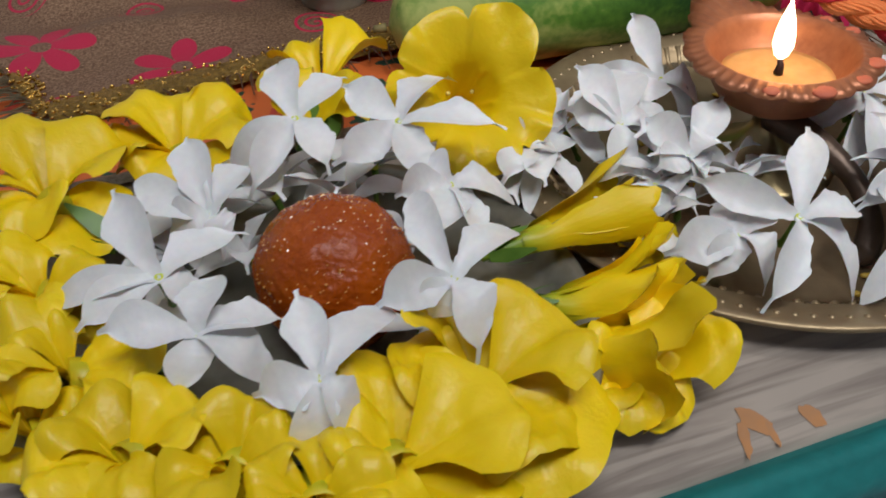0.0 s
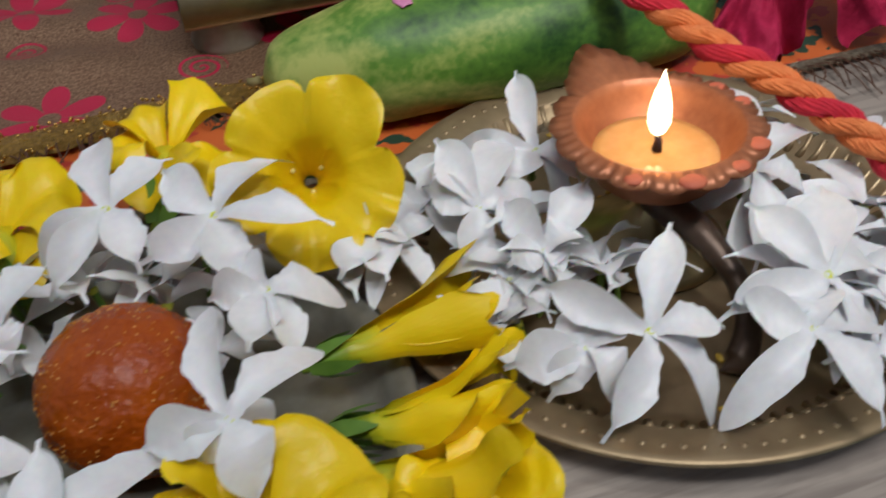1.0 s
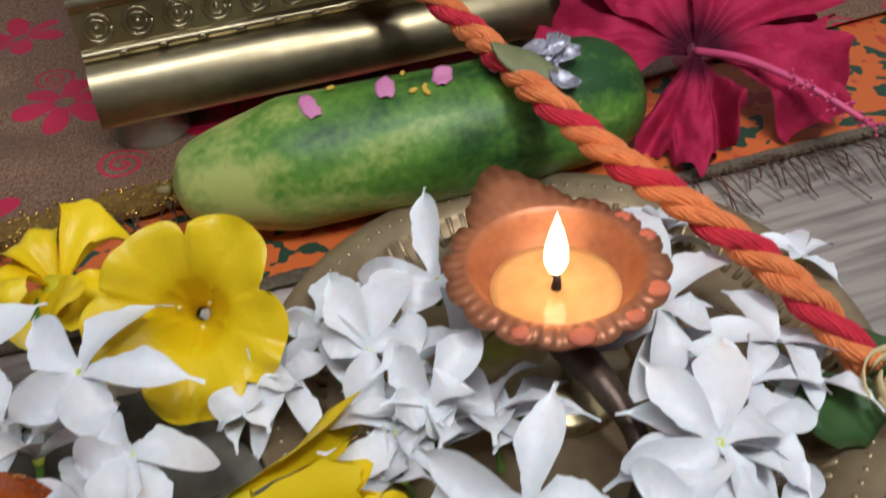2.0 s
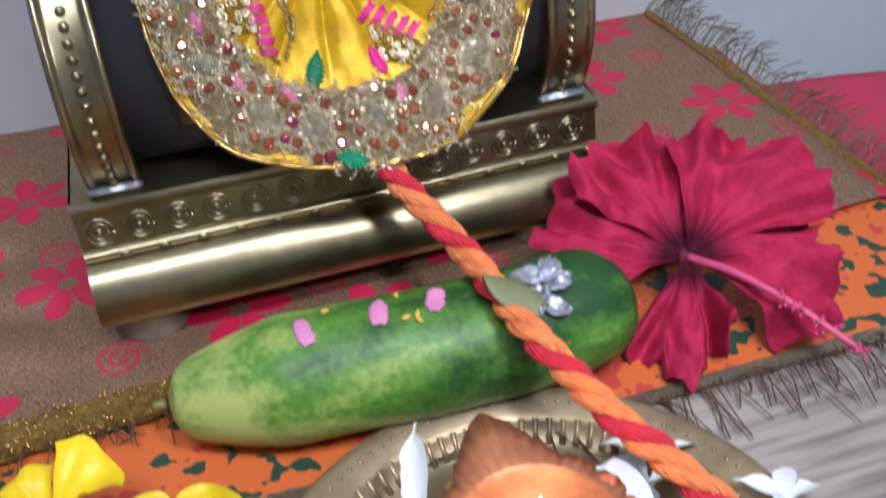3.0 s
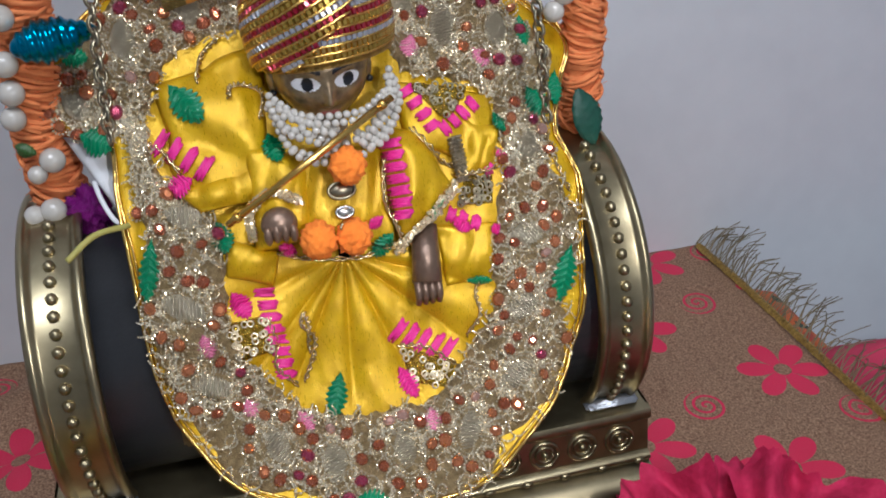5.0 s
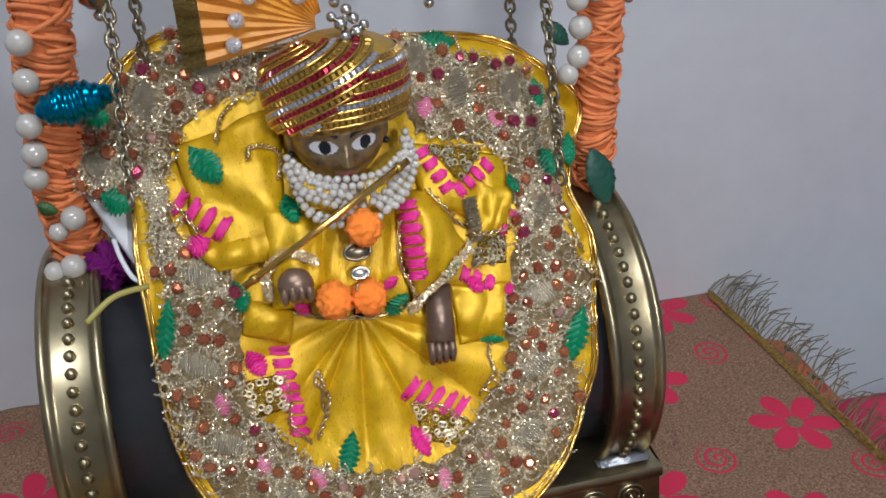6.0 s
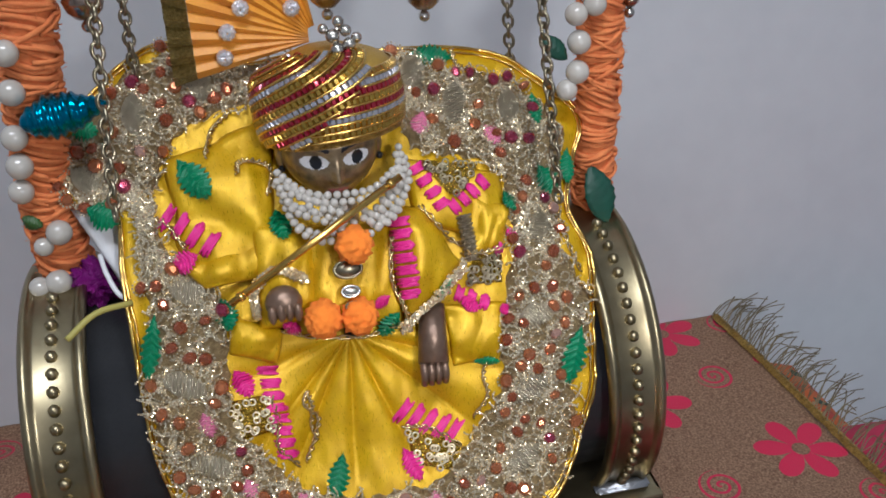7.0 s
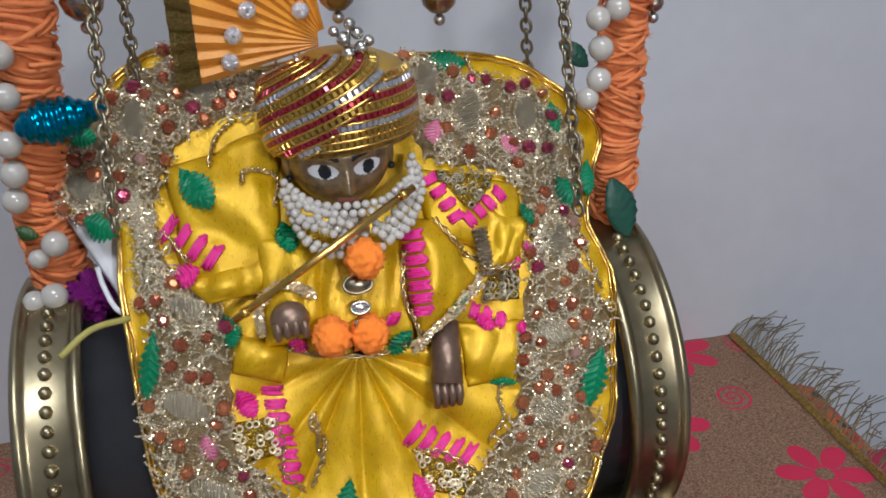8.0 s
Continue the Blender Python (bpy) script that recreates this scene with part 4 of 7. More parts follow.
glint_specks["kind"] = "stuff"

# ---- oil lamp on its brass stand ----
M_HANDLE = surface("blackened_bronze", (0.13, 0.085, 0.06), (0.06, 0.04, 0.03), 0.4, 0.5, grain=300, bump=0.4)
LX, LY, LZ = 0.3255, 0.2655, 0.050
stand = base("lamp_stand", pose(LX, LY, 0.0018), "tarnished brass lamp stand with a curved handle", "lamp stand")
bm = bmesh.new()
lathe(bm, [(0.0005, 0.0), (0.026, 0.0), (0.027, 0.002), (0.024, 0.004), (0.018, 0.006), (0.010, 0.012), (0.0055, 0.018), (0.0048, 0.022), (0.007, 0.0245), (0.0085, 0.026), (0.0005, 0.0262)], 40)
part("pedestal", bm, M_BRASS, stand, "turned brass pedestal")
bm = bmesh.new()
hp = spline([(-0.002, -0.004, 0.024), (0.000, -0.014, 0.0245), (0.003, -0.028, 0.023), (0.006, -0.042, 0.018), (0.004, -0.054, 0.011), (-0.002, -0.061, 0.0045), (-0.009, -0.062, 0.0030)], 8)
tube(bm, hp, lambda s: (0.0052 - 0.0016 * s + 0.0008 * math.sin(s * 9)) * (1 if s < 0.85 else max(0.1, (1 - s) / 0.15)), 10)
part("handle", bm, M_HANDLE, stand, "dark curved handle resting on the plate")
lamp = base("oil_lamp", pose(LX, LY, 0.0282), "scalloped copper oil lamp burning with one flame", "oil lamp")
SP = math.radians(92)
def rim(a, k):
    d = math.atan2(math.sin(a - SP), math.cos(a - SP))
    spout = 0.50 * max(0, 1 - abs(d) / 0.52) ** 1.2 + 0.08 * math.exp(-(d / 0.6) ** 2)
    sc = 0.075 * abs(math.cos(8 * a)) ** 0.6 if abs(d) > 0.38 else 0.03
    f = (0, 0, 0, 0.05, 0.35, 1.0, 1.0, 0.55, 0, 0)[min(k, 9)]
    return 1 + f * (spout + sc - 0.03)
bm = bmesh.new()
prof = [(0.0005, 0.0), (0.011, 0.0), (0.0205, 0.006), (0.0258, 0.0160), (0.0280, 0.0185), (0.0322, 0.0200), (0.0324, 0.0212), (0.0296, 0.0221), (0.0270, 0.0230), (0.0258, 0.0226), (0.0240, 0.0195), (0.0205, 0.0125), (0.0150, 0.0090), (0.0005, 0.0080)]
vs = lathe(bm, prof, 192, wave=rim)
for k, row in enumerate(vs):
    if 4 <= k <= 7:
        for v in row:
            a = math.atan2(v.co.y, v.co.x)
            d = math.atan2(math.sin(a - SP), math.cos(a - SP))
            v.co.z += 0.0030 * math.exp(-(d / 0.33) ** 2) * (0.5 if k == 4 else 1)
            if k in (6, 7):
                v.co.z += 0.0005 * math.cos(48 * a)
part("bowl", bm, M_COPPER, lamp, "scalloped copper bowl with a pointed lip")
bm = bmesh.new()
lathe(bm, [(0.0004, 0.0122), (0.008, 0.0124), (0.0168, 0.0124), (0.0198, 0.0122), (0.0202, 0.0112)], 40)
part("wax", bm, M_WAX, lamp, "pool of molten wax")
bm = bmesh.new()
tube(bm, [(0.0, -0.0005, 0.0125), (0.0003, -0.0005, 0.016), (-0.0005, -0.0003, 0.0185)], lambda s: 0.0017 - 0.0009 * s, 8)
part("wick", bm, M_WICK, lamp, "black burnt wick")
bm = bmesh.new()
lathe(bm, [(0.0002, 0.0175), (0.0023, 0.0195), (0.0036, 0.023), (0.0035, 0.0275), (0.0024, 0.033), (0.0010, 0.0375), (0.0001, 0.041)], 16)
M_FLAME, t, b = material("flame")
b.inputs["Emission Color"].default_value, b.inputs["Emission Strength"].default_value = (1.0, 0.82, 0.5, 1), 14.0
b.inputs["Base Color"].default_value = (0, 0, 0, 1)
fl = part("flame", bm, M_FLAME, lamp, "bright yellow-white flame")
fl.visible_shadow = False
M_KUMKUM = surface("vermilion_paste", (0.62, 0.17, 0.08), (0.45, 0.10, 0.06), 0.7, bump=0.6)
for a, s in ((-2.3, 1.0), (-1.75, 1.3), (-1.2, 1.0), (-0.75, 1.2), (0.05, 1.0), (0.42, 0.9)):
    bm = bmesh.new()
    ball(bm, (0.0302 * math.cos(a), 0.0302 * math.sin(a), 0.0218), 0.0026 * s, u=10, v=6, squash=(1.3, 1.1, 0.4))
    part("paste_dab", bm, M_KUMKUM, lamp, "dab of dried vermilion paste")

# ---- cucumber and what lies on it ----
def cucumber_material():
    m, t, b = material("cucumber_skin")
    n, k = t.nodes, t.links
    co, mp = n.new("ShaderNodeTexCoord"), n.new("ShaderNodeMapping")
    mp.inputs["Scale"].default_value = (28, 70, 70)
    k.new(co.outputs["Object"], mp.inputs["Vector"])
    st, sp = n.new("ShaderNodeTexNoise"), n.new("ShaderNodeTexNoise")
    st.inputs["Scale"].default_value, sp.inputs["Scale"].default_value = 1.0, 330
    k.new(mp.outputs[0], st.inputs["Vector"])
    k.new(co.outputs["Object"], sp.inputs["Vector"])
    xyz = n.new("ShaderNodeSeparateXYZ")
    k.new(co.outputs["Object"], xyz.inputs[0])
    mr = n.new("ShaderNodeMapRange")
    mr.inputs[1].default_value, mr.inputs[2].default_value, mr.inputs[3].default_value, mr.inputs[4].default_value = 0.23, 0.40, 0.30, -0.16
    k.new(xyz.outputs[0], mr.inputs[0])
    mz = n.new("ShaderNodeMapRange")
    mz.inputs[1].default_value, mz.inputs[2].default_value, mz.inputs[3].default_value, mz.inputs[4].default_value = 0.012, 0.05, 0.12, -0.14
    k.new(xyz.outputs[2], mz.inputs[0])
    s1, s2, s3 = n.new("ShaderNodeMath"), n.new("ShaderNodeMath"), n.new("ShaderNodeMath")
    k.new(st.outputs[0], s1.inputs[0]); k.new(mr.outputs[0], s1.inputs[1])
    k.new(s1.outputs[0], s2.inputs[0]); k.new(mz.outputs[0], s2.inputs[1])
    s3.operation = "MULTIPLY_ADD"
    k.new(sp.outputs[0], s3.inputs[0]); s3.inputs[1].default_value = 0.34; k.new(s2.outputs[0], s3.inputs[2])
    r = n.new("ShaderNodeValToRGB")
    e = r.color_ramp.elements
    e[0].position, e[0].color = 0.42, (0.012, 0.062, 0.010, 1)
    e[1].position, e[1].color = 1.10, (0.42, 0.47, 0.13, 1)
    q = e.new(0.71)
    q.color = (0.10, 0.235, 0.028, 1)
    k.new(s3.outputs[0], r.inputs[0])
    k.new(r.outputs[0], b.inputs["Base Color"])
    b.inputs["Roughness"].default_value = 0.5
    bp = n.new("ShaderNodeBump")
    bp.inputs["Strength"].default_value, bp.inputs["Distance"].default_value = 0.2, 0.0006
    k.new(sp.outputs[0], bp.inputs["Height"])
    k.new(bp.outputs[0], b.inputs["Normal"])
    return m


bm = bmesh.new()
axis = spline([(0.2205, 0.3885, 0.0235), (0.230, 0.3870, 0.024), (0.262, 0.3820, 0.0265), (0.30, 0.3765, 0.0285), (0.335, 0.3735, 0.0290), (0.365, 0.3745, 0.0285), (0.393, 0.379, 0.027), (0.411, 0.3830, 0.0265)], 8)
def girth(s):
    r = 0.0258 * min(1, (s / 0.30)) ** 0.62 if s < 0.30 else 0.0258
    if s > 0.80:
        r *= max(0.0, 1 - ((s - 0.80) / 0.20) ** 2.2) ** 0.5
    return max(0.0006, r)
vs = tube(bm, axis, girth, 40)
for row in vs:
    for v in row:
        v.co += Vector((0, wob(v.co.x, v.co.y, v.co.z, 40, 0.0010), wob(v.co.x, v.co.z, v.co.y, 40, 0.0010)))
cucumber = tagged(part("cucumber", bm, cucumber_material()), "whole green cucumber with pale end lying on the cloth", "cucumber")
bm = bmesh.new()
tube(bm, [(0.2195, 0.3887, 0.0235), (0.2165, 0.3893, 0.0232), (0.2140, 0.3893, 0.0236)], lambda s: 0.0020 - 0.0004 * s, 10)
part("stalk", bm, surface("dry_stalk", (0.30, 0.26, 0.10), (0.18, 0.14, 0.05), 0.7, bump=0.6), cucumber, "short dry stalk end")


def on_cucumber(x, lean):
    """The place and normal on the skin at x, leaning from the top towards the viewer by degrees."""
    c = min(axis, key=lambda p: abs(p.x - x))
    s = axis.index(c) / (len(axis) - 1)
    a = math.radians(lean)
    n = Vector((0, -math.sin(a), math.cos(a)))
    return Vector(c) + n * (girth(s) + 0.0006), n


def leaf_bit(name, p, n, w, h, spin, mat, label, cat, bend=0.0004, seed=0):
    bm = bmesh.new()
    rows = []
    for i in range(9):
        s = i / 8 * 2 - 1
        ww = w * (1 - 0.35 * s * s * s * s - 0.15 * (s > 0.6)) * (1 + wob(s, seed, 1, 2, 0.3))
        rows.append([(ww * f, h * s, bend * (s * s * 0.6) - bend * f * f * 1.2 + wob(f, s, seed, 1.5, 0.0006)) for f in (-1, -0.6, -0.2, 0.2, 0.6, 1)])
    grid(bm, rows)
    ob = thick(part(name, bm, mat), 0.0004)
    ob.matrix_world = orient(p, n, spin)
    return tagged(ob, label, cat)


for x, ln, sp in ((0.2775, 8, 8), (0.3045, 2, -12), (0.3285, 0, -20), (0.347, -2, 0)):
    p, n = on_cucumber(x, ln)
    leaf_bit("pink_petal", p, n, 0.0036 if x < 0.34 else 0.0022, 0.0066, sp, M_PINK_PETAL, "pale pink petal scrap lying on the cucumber", "petal", seed=x * 50)
def grain(name, p, n, spin, label):
    bm = bmesh.new()
    ball(bm, (0, 0, 0.0007), 0.0011, u=8, v=6, squash=(1.9, 1, 0.8))
    ob = part(name, bm, M_RICE)
    ob.matrix_world = orient(p, n, spin)
    return tagged(ob, label, "rice grain", "yellow rice grains")
for x, ln, sp in ((0.2865, -12, 20), (0.3125, -16, 70), (0.313, 14, 10), (0.317, 13, 60), (0.316, 18, 120)):
    p, n = on_cucumber(x, ln)
    grain("rice_grain", p, n, sp, "turmeric-yellow rice grain on the cucumber")
rng = random.Random(21)
for i in range(26):
    a, r = rng.uniform(0.9, 4.6), rng.uniform(0.03, 0.078)
    grain("rice_grain", (P2[0] + r * math.cos(a), P2[1] + r * math.sin(a), 0.0018), (0, 0, 1), rng.uniform(0, 180), "turmeric-yellow rice grain on the brass plate")
p, n = on_cucumber(0.3585, 2)
M_DULL_LEAF = surface("dry_leaf", (0.20, 0.21, 0.10), (0.12, 0.13, 0.05), 0.6, bump=0.6)
M_FOIL = surface("silver_foil_petal", (0.62, 0.62, 0.70), (0.35, 0.35, 0.42), 0.25, 0.6, grain=300, bump=0.8, bump_size=0.002)
def ribbed_leaf(p, n, w, h, spin):
    """A pleated leaf, with fine ribs running out from its midrib."""
    bm = bmesh.new()
    rows = []
    for i in range(33):
        s = i / 32
        ww = w * math.sin(math.pi * (0.12 + 0.84 * s)) ** 0.7
        rows.append([(ww * f, h * (2 * s - 1) - 0.25 * h * abs(f), 0.0012 - 0.0020 * f * f + (0.00055 if i % 2 else -0.00055) * min(1, abs(f) * 3)) for f in [k / 5 - 1 for k in range(11)]])
    grid(bm, rows)
    ob = thick(part("dry_leaf", bm, M_DULL_LEAF), 0.0004)
    ob.matrix_world = orient(p, n, spin)
    return tagged(ob, "dull green ribbed leaf lying on the thread", "leaf")


ribbed_leaf((0.3505, 0.3570, 0.0655), (0.1, -0.3, 1), 0.0068, 0.0120, 24)
silver = base("silver_flower", orient((0.3655, 0.3640, 0.0570), (0.1, -0.45, 1), -30), "crumpled silvery flower ornament beside the thread", "ornament")
for k in range(6):
    bm = bmesh.new()
    rows = []
    for i in range(11):
        s = i / 10
        ww = 0.0046 * math.sin(math.pi * (0.15 + 0.80 * s)) ** 0.8
        rows.append([(0.0012 + (0.0135 if k % 2 else 0.0115) * s, ww * f, 0.0045 * math.sin(2.6 * s + 0.7 * k) + 0.0022 * abs(f) - 0.0010 + wob(f, s, k * 3.0, 2.2, 0.0036)) for f in [j / 4 - 1 for j in range(9)]])
    grid(bm, rows)
    pt = thick(part("petal", bm, M_FOIL, silver), 0.0003)
    pt.matrix_local = pose(0, 0, 0.0006 * (k % 2), 0, 0, (20, 70, 150, 205, 255, 320)[k])

# ---- twisted thread ----
rope_axis = spline([(0.3230, 0.4420, 0.0850), (0.3262, 0.4300, 0.0810), (0.3320, 0.4170, 0.0735), (0.3420, 0.3960, 0.0640), (0.3470, 0.3740, 0.0610), (0.3525, 0.3430, 0.0585), (0.3650, 0.3050, 0.0510), (0.3790, 0.2760, 0.0450), (0.3900, 0.2540, 0.0390), (0.3965, 0.2370, 0.0330), (0.4045, 0.2165, 0.0230)], 22)
thread = base("sacred_thread", pose(0, 0, 0), "thick twisted thread of red and orange cotton", "thread")
for strand, mt, ph, rad in (("orange_strand", M_ORANGE_YARN, 0.0, 0.0031), ("orange_strand", M_ORANGE_YARN, 2.0, 0.0030), ("red_strand", M_RED_YARN, 4.1, 0.0032)):
    pts = []
    run = 0.0
    for i, p in enumerate(rope_axis):
        d = (rope_axis[min(i + 1, len(rope_axis) - 1)] - rope_axis[max(0, i - 1)]).normalized()
        if i:
            run += (p - rope_axis[i - 1]).length
        s = d.cross(Vector((0, 0, 1))).normalized()
        u = s.cross(d)
        a = run / 0.036 * 2 * math.pi + ph + 0.35 * noise.noise(Vector((run * 60, 1.0, 2.0)))
        pts.append(p + 0.0029 * (1 + 0.2 * noise.noise(Vector((run * 110, ph, 0.3)))) * (math.cos(a) * s + math.sin(a) * u))
    bm = bmesh.new()
    tube(bm, pts, rad * 0.86, 12)
    cord_part = part(strand, bm, mt, thread)
    bm = bmesh.new()
    for ply in range(12):
        fine = []
        for i, p in enumerate(pts):
            d = (pts[min(i + 1, len(pts) - 1)] - pts[max(0, i - 1)]).normalized()
            s = d.cross(Vector((0, 0, 1))).normalized()
            u = s.cross(d)
            a = -0.20 * i + 2 * math.pi * ply / 12 + 0.5 * noise.noise(Vector((i * 0.15, ply * 2.0, ph)))
            q = p + rad * (0.80 + 0.22 * noise.noise(Vector((i * 0.25, ply * 3.0, ph)))) * (math.cos(a) * s + math.sin(a) * u)
            fine.append(q)
        tube(bm, fine, 0.0006, 5)
    rng = random.Random(int(ph * 10) + 3)
    for i in range(150):
        p = rng.choice(pts)
        w = Vector((rng.uniform(-1, 1), rng.uniform(-1, 1), rng.uniform(-0.3, 1))).normalized()
        q = p + w * rad * 0.9
        t = q + w * rng.uniform(0.0008, 0.0018) + Vector((rng.uniform(-1, 1), rng.uniform(-1, 1), 0)) * 0.0012
        tube(bm, [q, t], 0.00010, 3)
    fuzz = part("fuzz", bm, mt, cord_part)
    fuzz["kind"] = "stuff"
M_LEAF = surface("green_leaf", (0.05, 0.12, 0.03), (0.025, 0.07, 0.015), 0.45, bump=0.5)
leaf_bit("green_leaf", (0.390, 0.2095, 0.020), (0.1, -0.3, 1), 0.011, 0.012, 70, M_LEAF, "deep green cloth leaf with ribs", "leaf", 0.003, 2)
leaf_bit("green_leaf", (0.414, 0.2235, 0.018), (0.1, -0.3, 1), 0.010, 0.011, 40, M_LEAF, "deep green cloth leaf with ribs", "leaf", 0.003, 3)
M_CREAM = surface("cream_satin", (0.72, 0.60, 0.36), (0.55, 0.42, 0.2), 0.45)
bm = bmesh.new()
for i in range(5):
    r = 0.0025 + 0.0022 * i
    pts = [(r * math.cos(a + i), r * math.sin(a + i), 0.001 * i - 0.002 + 0.0006 * math.sin(3 * a)) for a in [k * 5.2 / 16 for k in range(17)]]
    grid(bm, [[Vector(p) for p in pts], [Vector((p[0] * 1.15, p[1] * 1.15, p[2] + 0.009 - 0.0012 * i)) for p in pts]])
rose = thick(part("cream_rose", bm, M_CREAM), 0.0006)
rose.matrix_world = orient((0.4055, 0.207, 0.021), (0.1, -0.4, 1), 0)
tagged(rose, "small cream satin rose at the thread's end", "ornament")

# ---- hibiscus ----
def hibiscus_material():
    """Crimson petals that darken to maroon at the base."""
    m = surface("hibiscus_petal", (0.46, 0.020, 0.075), (0.25, 0.006, 0.032), 0.75, grain=500, blotch=90, bump=0.6, spec=0.2)
    n, k = m.node_tree.nodes, m.node_tree.links
    b = n["Principled BSDF"]
    co = n.new("ShaderNodeTexCoord")
    ln = n.new("ShaderNodeVectorMath")
    ln.operation = "LENGTH"
    k.new(co.outputs["Object"], ln.inputs[0])
    mr = n.new("ShaderNodeMapRange")
    mr.inputs[1].default_value, mr.inputs[2].default_value = 0.010, 0.024
    k.new(ln.outputs["Value"], mr.inputs[0])
    mx = n.new("ShaderNodeMix")
    mx.data_type = "RGBA"
    mx.inputs["A"].default_value = (0.055, 0.001, 0.012, 1)
    k.new(mr.outputs[0], mx.inputs["Factor"])
    k.new(b.inputs["Base Color"].links[0].from_socket, mx.inputs["B"])
    k.new(mx.outputs["Result"], b.inputs["Base Color"])
    return m


M_HIBISCUS = hibiscus_material()
hib = base("hibiscus", orient((0.4440, 0.3880, 0.0300), (-0.15, -0.42, 1.0), 0), "large crimson hibiscus with frilled petals and long stamen", "flower")
# each petal: bearing, tilt, length, half width in degrees at the base and at the rim
for i, (turn, tilt, L, w0, w1) in enumerate(((170, 0, 0.066, 32, 34), (114, -9, 0.060, 32, 42), (54, -12, 0.064, 32, 42), (-10, 2, 0.064, 32, 40), (-98, 9, 0.050, 34, 30))):
    rng = random.Random(60 + i)
    bm = bmesh.new()
    rows = []
    for a in range(31):
        s = a / 30
        row = []
        for j in range(45):
            f = j / 22 - 1
            th = f * math.radians(w0 + (w1 - w0) * s ** 0.7) + 0.05 * noise.noise(Vector((f * 2, s * 3, i * 5.0))) * s
            lobe = 0.016 * noise.noise(Vector((f * 1.7, i * 3.1, 0.5))) + 0.0065 * noise.noise(Vector((f * 6.0, i * 4.7, 1.5))) + 0.0015 * math.sin(f * 31 + i)
            r = 0.002 + L * s * (1 - 0.16 * f * f) + s ** 3 * lobe
            fr = s ** 2.5
            edge = abs(f) ** 3 * s
            z = L * (0.34 * s - 0.30 * s * s) + fr * (0.0060 * math.sin(f * 6 + i * 2) + 0.0042 * math.sin(f * 15 + i * 1.7 + 2 * s)) + 0.0012 * math.sin(f * 11 + i + 4 * wob(f, s, i, 2, 1)) * s + 0.0035 * f * s + edge * 0.010 * math.sin(i * 2.3 + (2 if f > 0 else 0) + 3 * s)
            row.append((r * math.cos(th), r * math.sin(th), z + wob(f * 2, s * 3, i, 1.3, 0.015 * s)))
        rows.append(row)
    grid(bm, rows)
    pt = part("petal", bm, M_HIBISCUS, hib)
    pt.matrix_local = pose(0, 0, 0.0006 * i, 0, 0, turn) @ pose(0, 0, 0, 0, tilt, 0)
bm = bmesh.new()
lathe(bm, [(0.0005, 0.0012), (0.003, 0.0014), (0.0042, 0.0026)], 20)
part("throat", bm, surface("dark_throat", (0.12, 0.003, 0.02), (0.07, 0.002, 0.012), 0.6), hib, "dark crimson throat")
bm = bmesh.new()
sp = spline([(0, 0, 0.002), (0.016, -0.014, 0.014), (0.036, -0.032, 0.020), (0.058, -0.052, 0.020)], 8)
tube(bm, sp, lambda s: 0.0019 - 0.0007 * s, 10)
st = part("stamen", bm, M_STAMEN, hib, "long pink stamen")
rng = random.Random(9)
bm = bmesh.new()
for i in range(46):
    p = sp[rng.randrange(15, len(sp))]
    d = Vector((rng.uniform(-1, 1), rng.uniform(-1, 1), rng.uniform(-1, 1))).normalized() * rng.uniform(0.002, 0.0055)
    tube(bm, [p, p + d], 0.0002, 4)
    ball(bm, p + d, 0.0008, u=5, v=4)
anth = part("stamen_fuzz", bm, M_STAMEN, st, "fuzz of tiny pink pollen heads")
anth["kind"] = "stuff"

# ---- stains on the tabletop ----
M_STAIN = surface("orange_stain", (0.52, 0.24, 0.09), (0.40, 0.22, 0.12), 0.4)
for k, (x, y, w, h, r) in enumerate(((0.2535, 0.1615, 0.0036, 0.0052, 20), (0.2470, 0.1570, 0.0016, 0.0062, -22), (0.2552, 0.1570, 0.0012, 0.0050, -8), (0.2690, 0.1572, 0.0028, 0.0042, 10))):
    bm = bmesh.new()
    n = 18
    c = bm.verts.new((0, 0, 0.0005))
    ring = [bm.verts.new((w * math.cos(2 * math.pi * i / n) * (1 + wob(math.cos(2 * math.pi * i / n), math.sin(2 * math.pi * i / n), k, 1.7, 0.6)), h * math.sin(2 * math.pi * i / n) * (1 + wob(math.cos(2 * math.pi * i / n), math.sin(2 * math.pi * i / n), k + 5, 1.7, 0.6)), 0.0003)) for i in range(n)]
    for i in range(n):
        bm.faces.new((c, ring[i], ring[(i + 1) % n]))
    ob = part("stain", bm, M_STAIN)
    ob.matrix_world = pose(x, y, 0, 0, 0, r)
    tagged(ob, "dried orange smear on the wooden tabletop", "stain")

# ---- swing frame: two yarn-wrapped posts, a top bar, chains and bells ----
frame_thing = base("garland_swing", pose(0, 0, 0), "swing frame wrapped in orange yarn with pearl garlands", "swing frame")


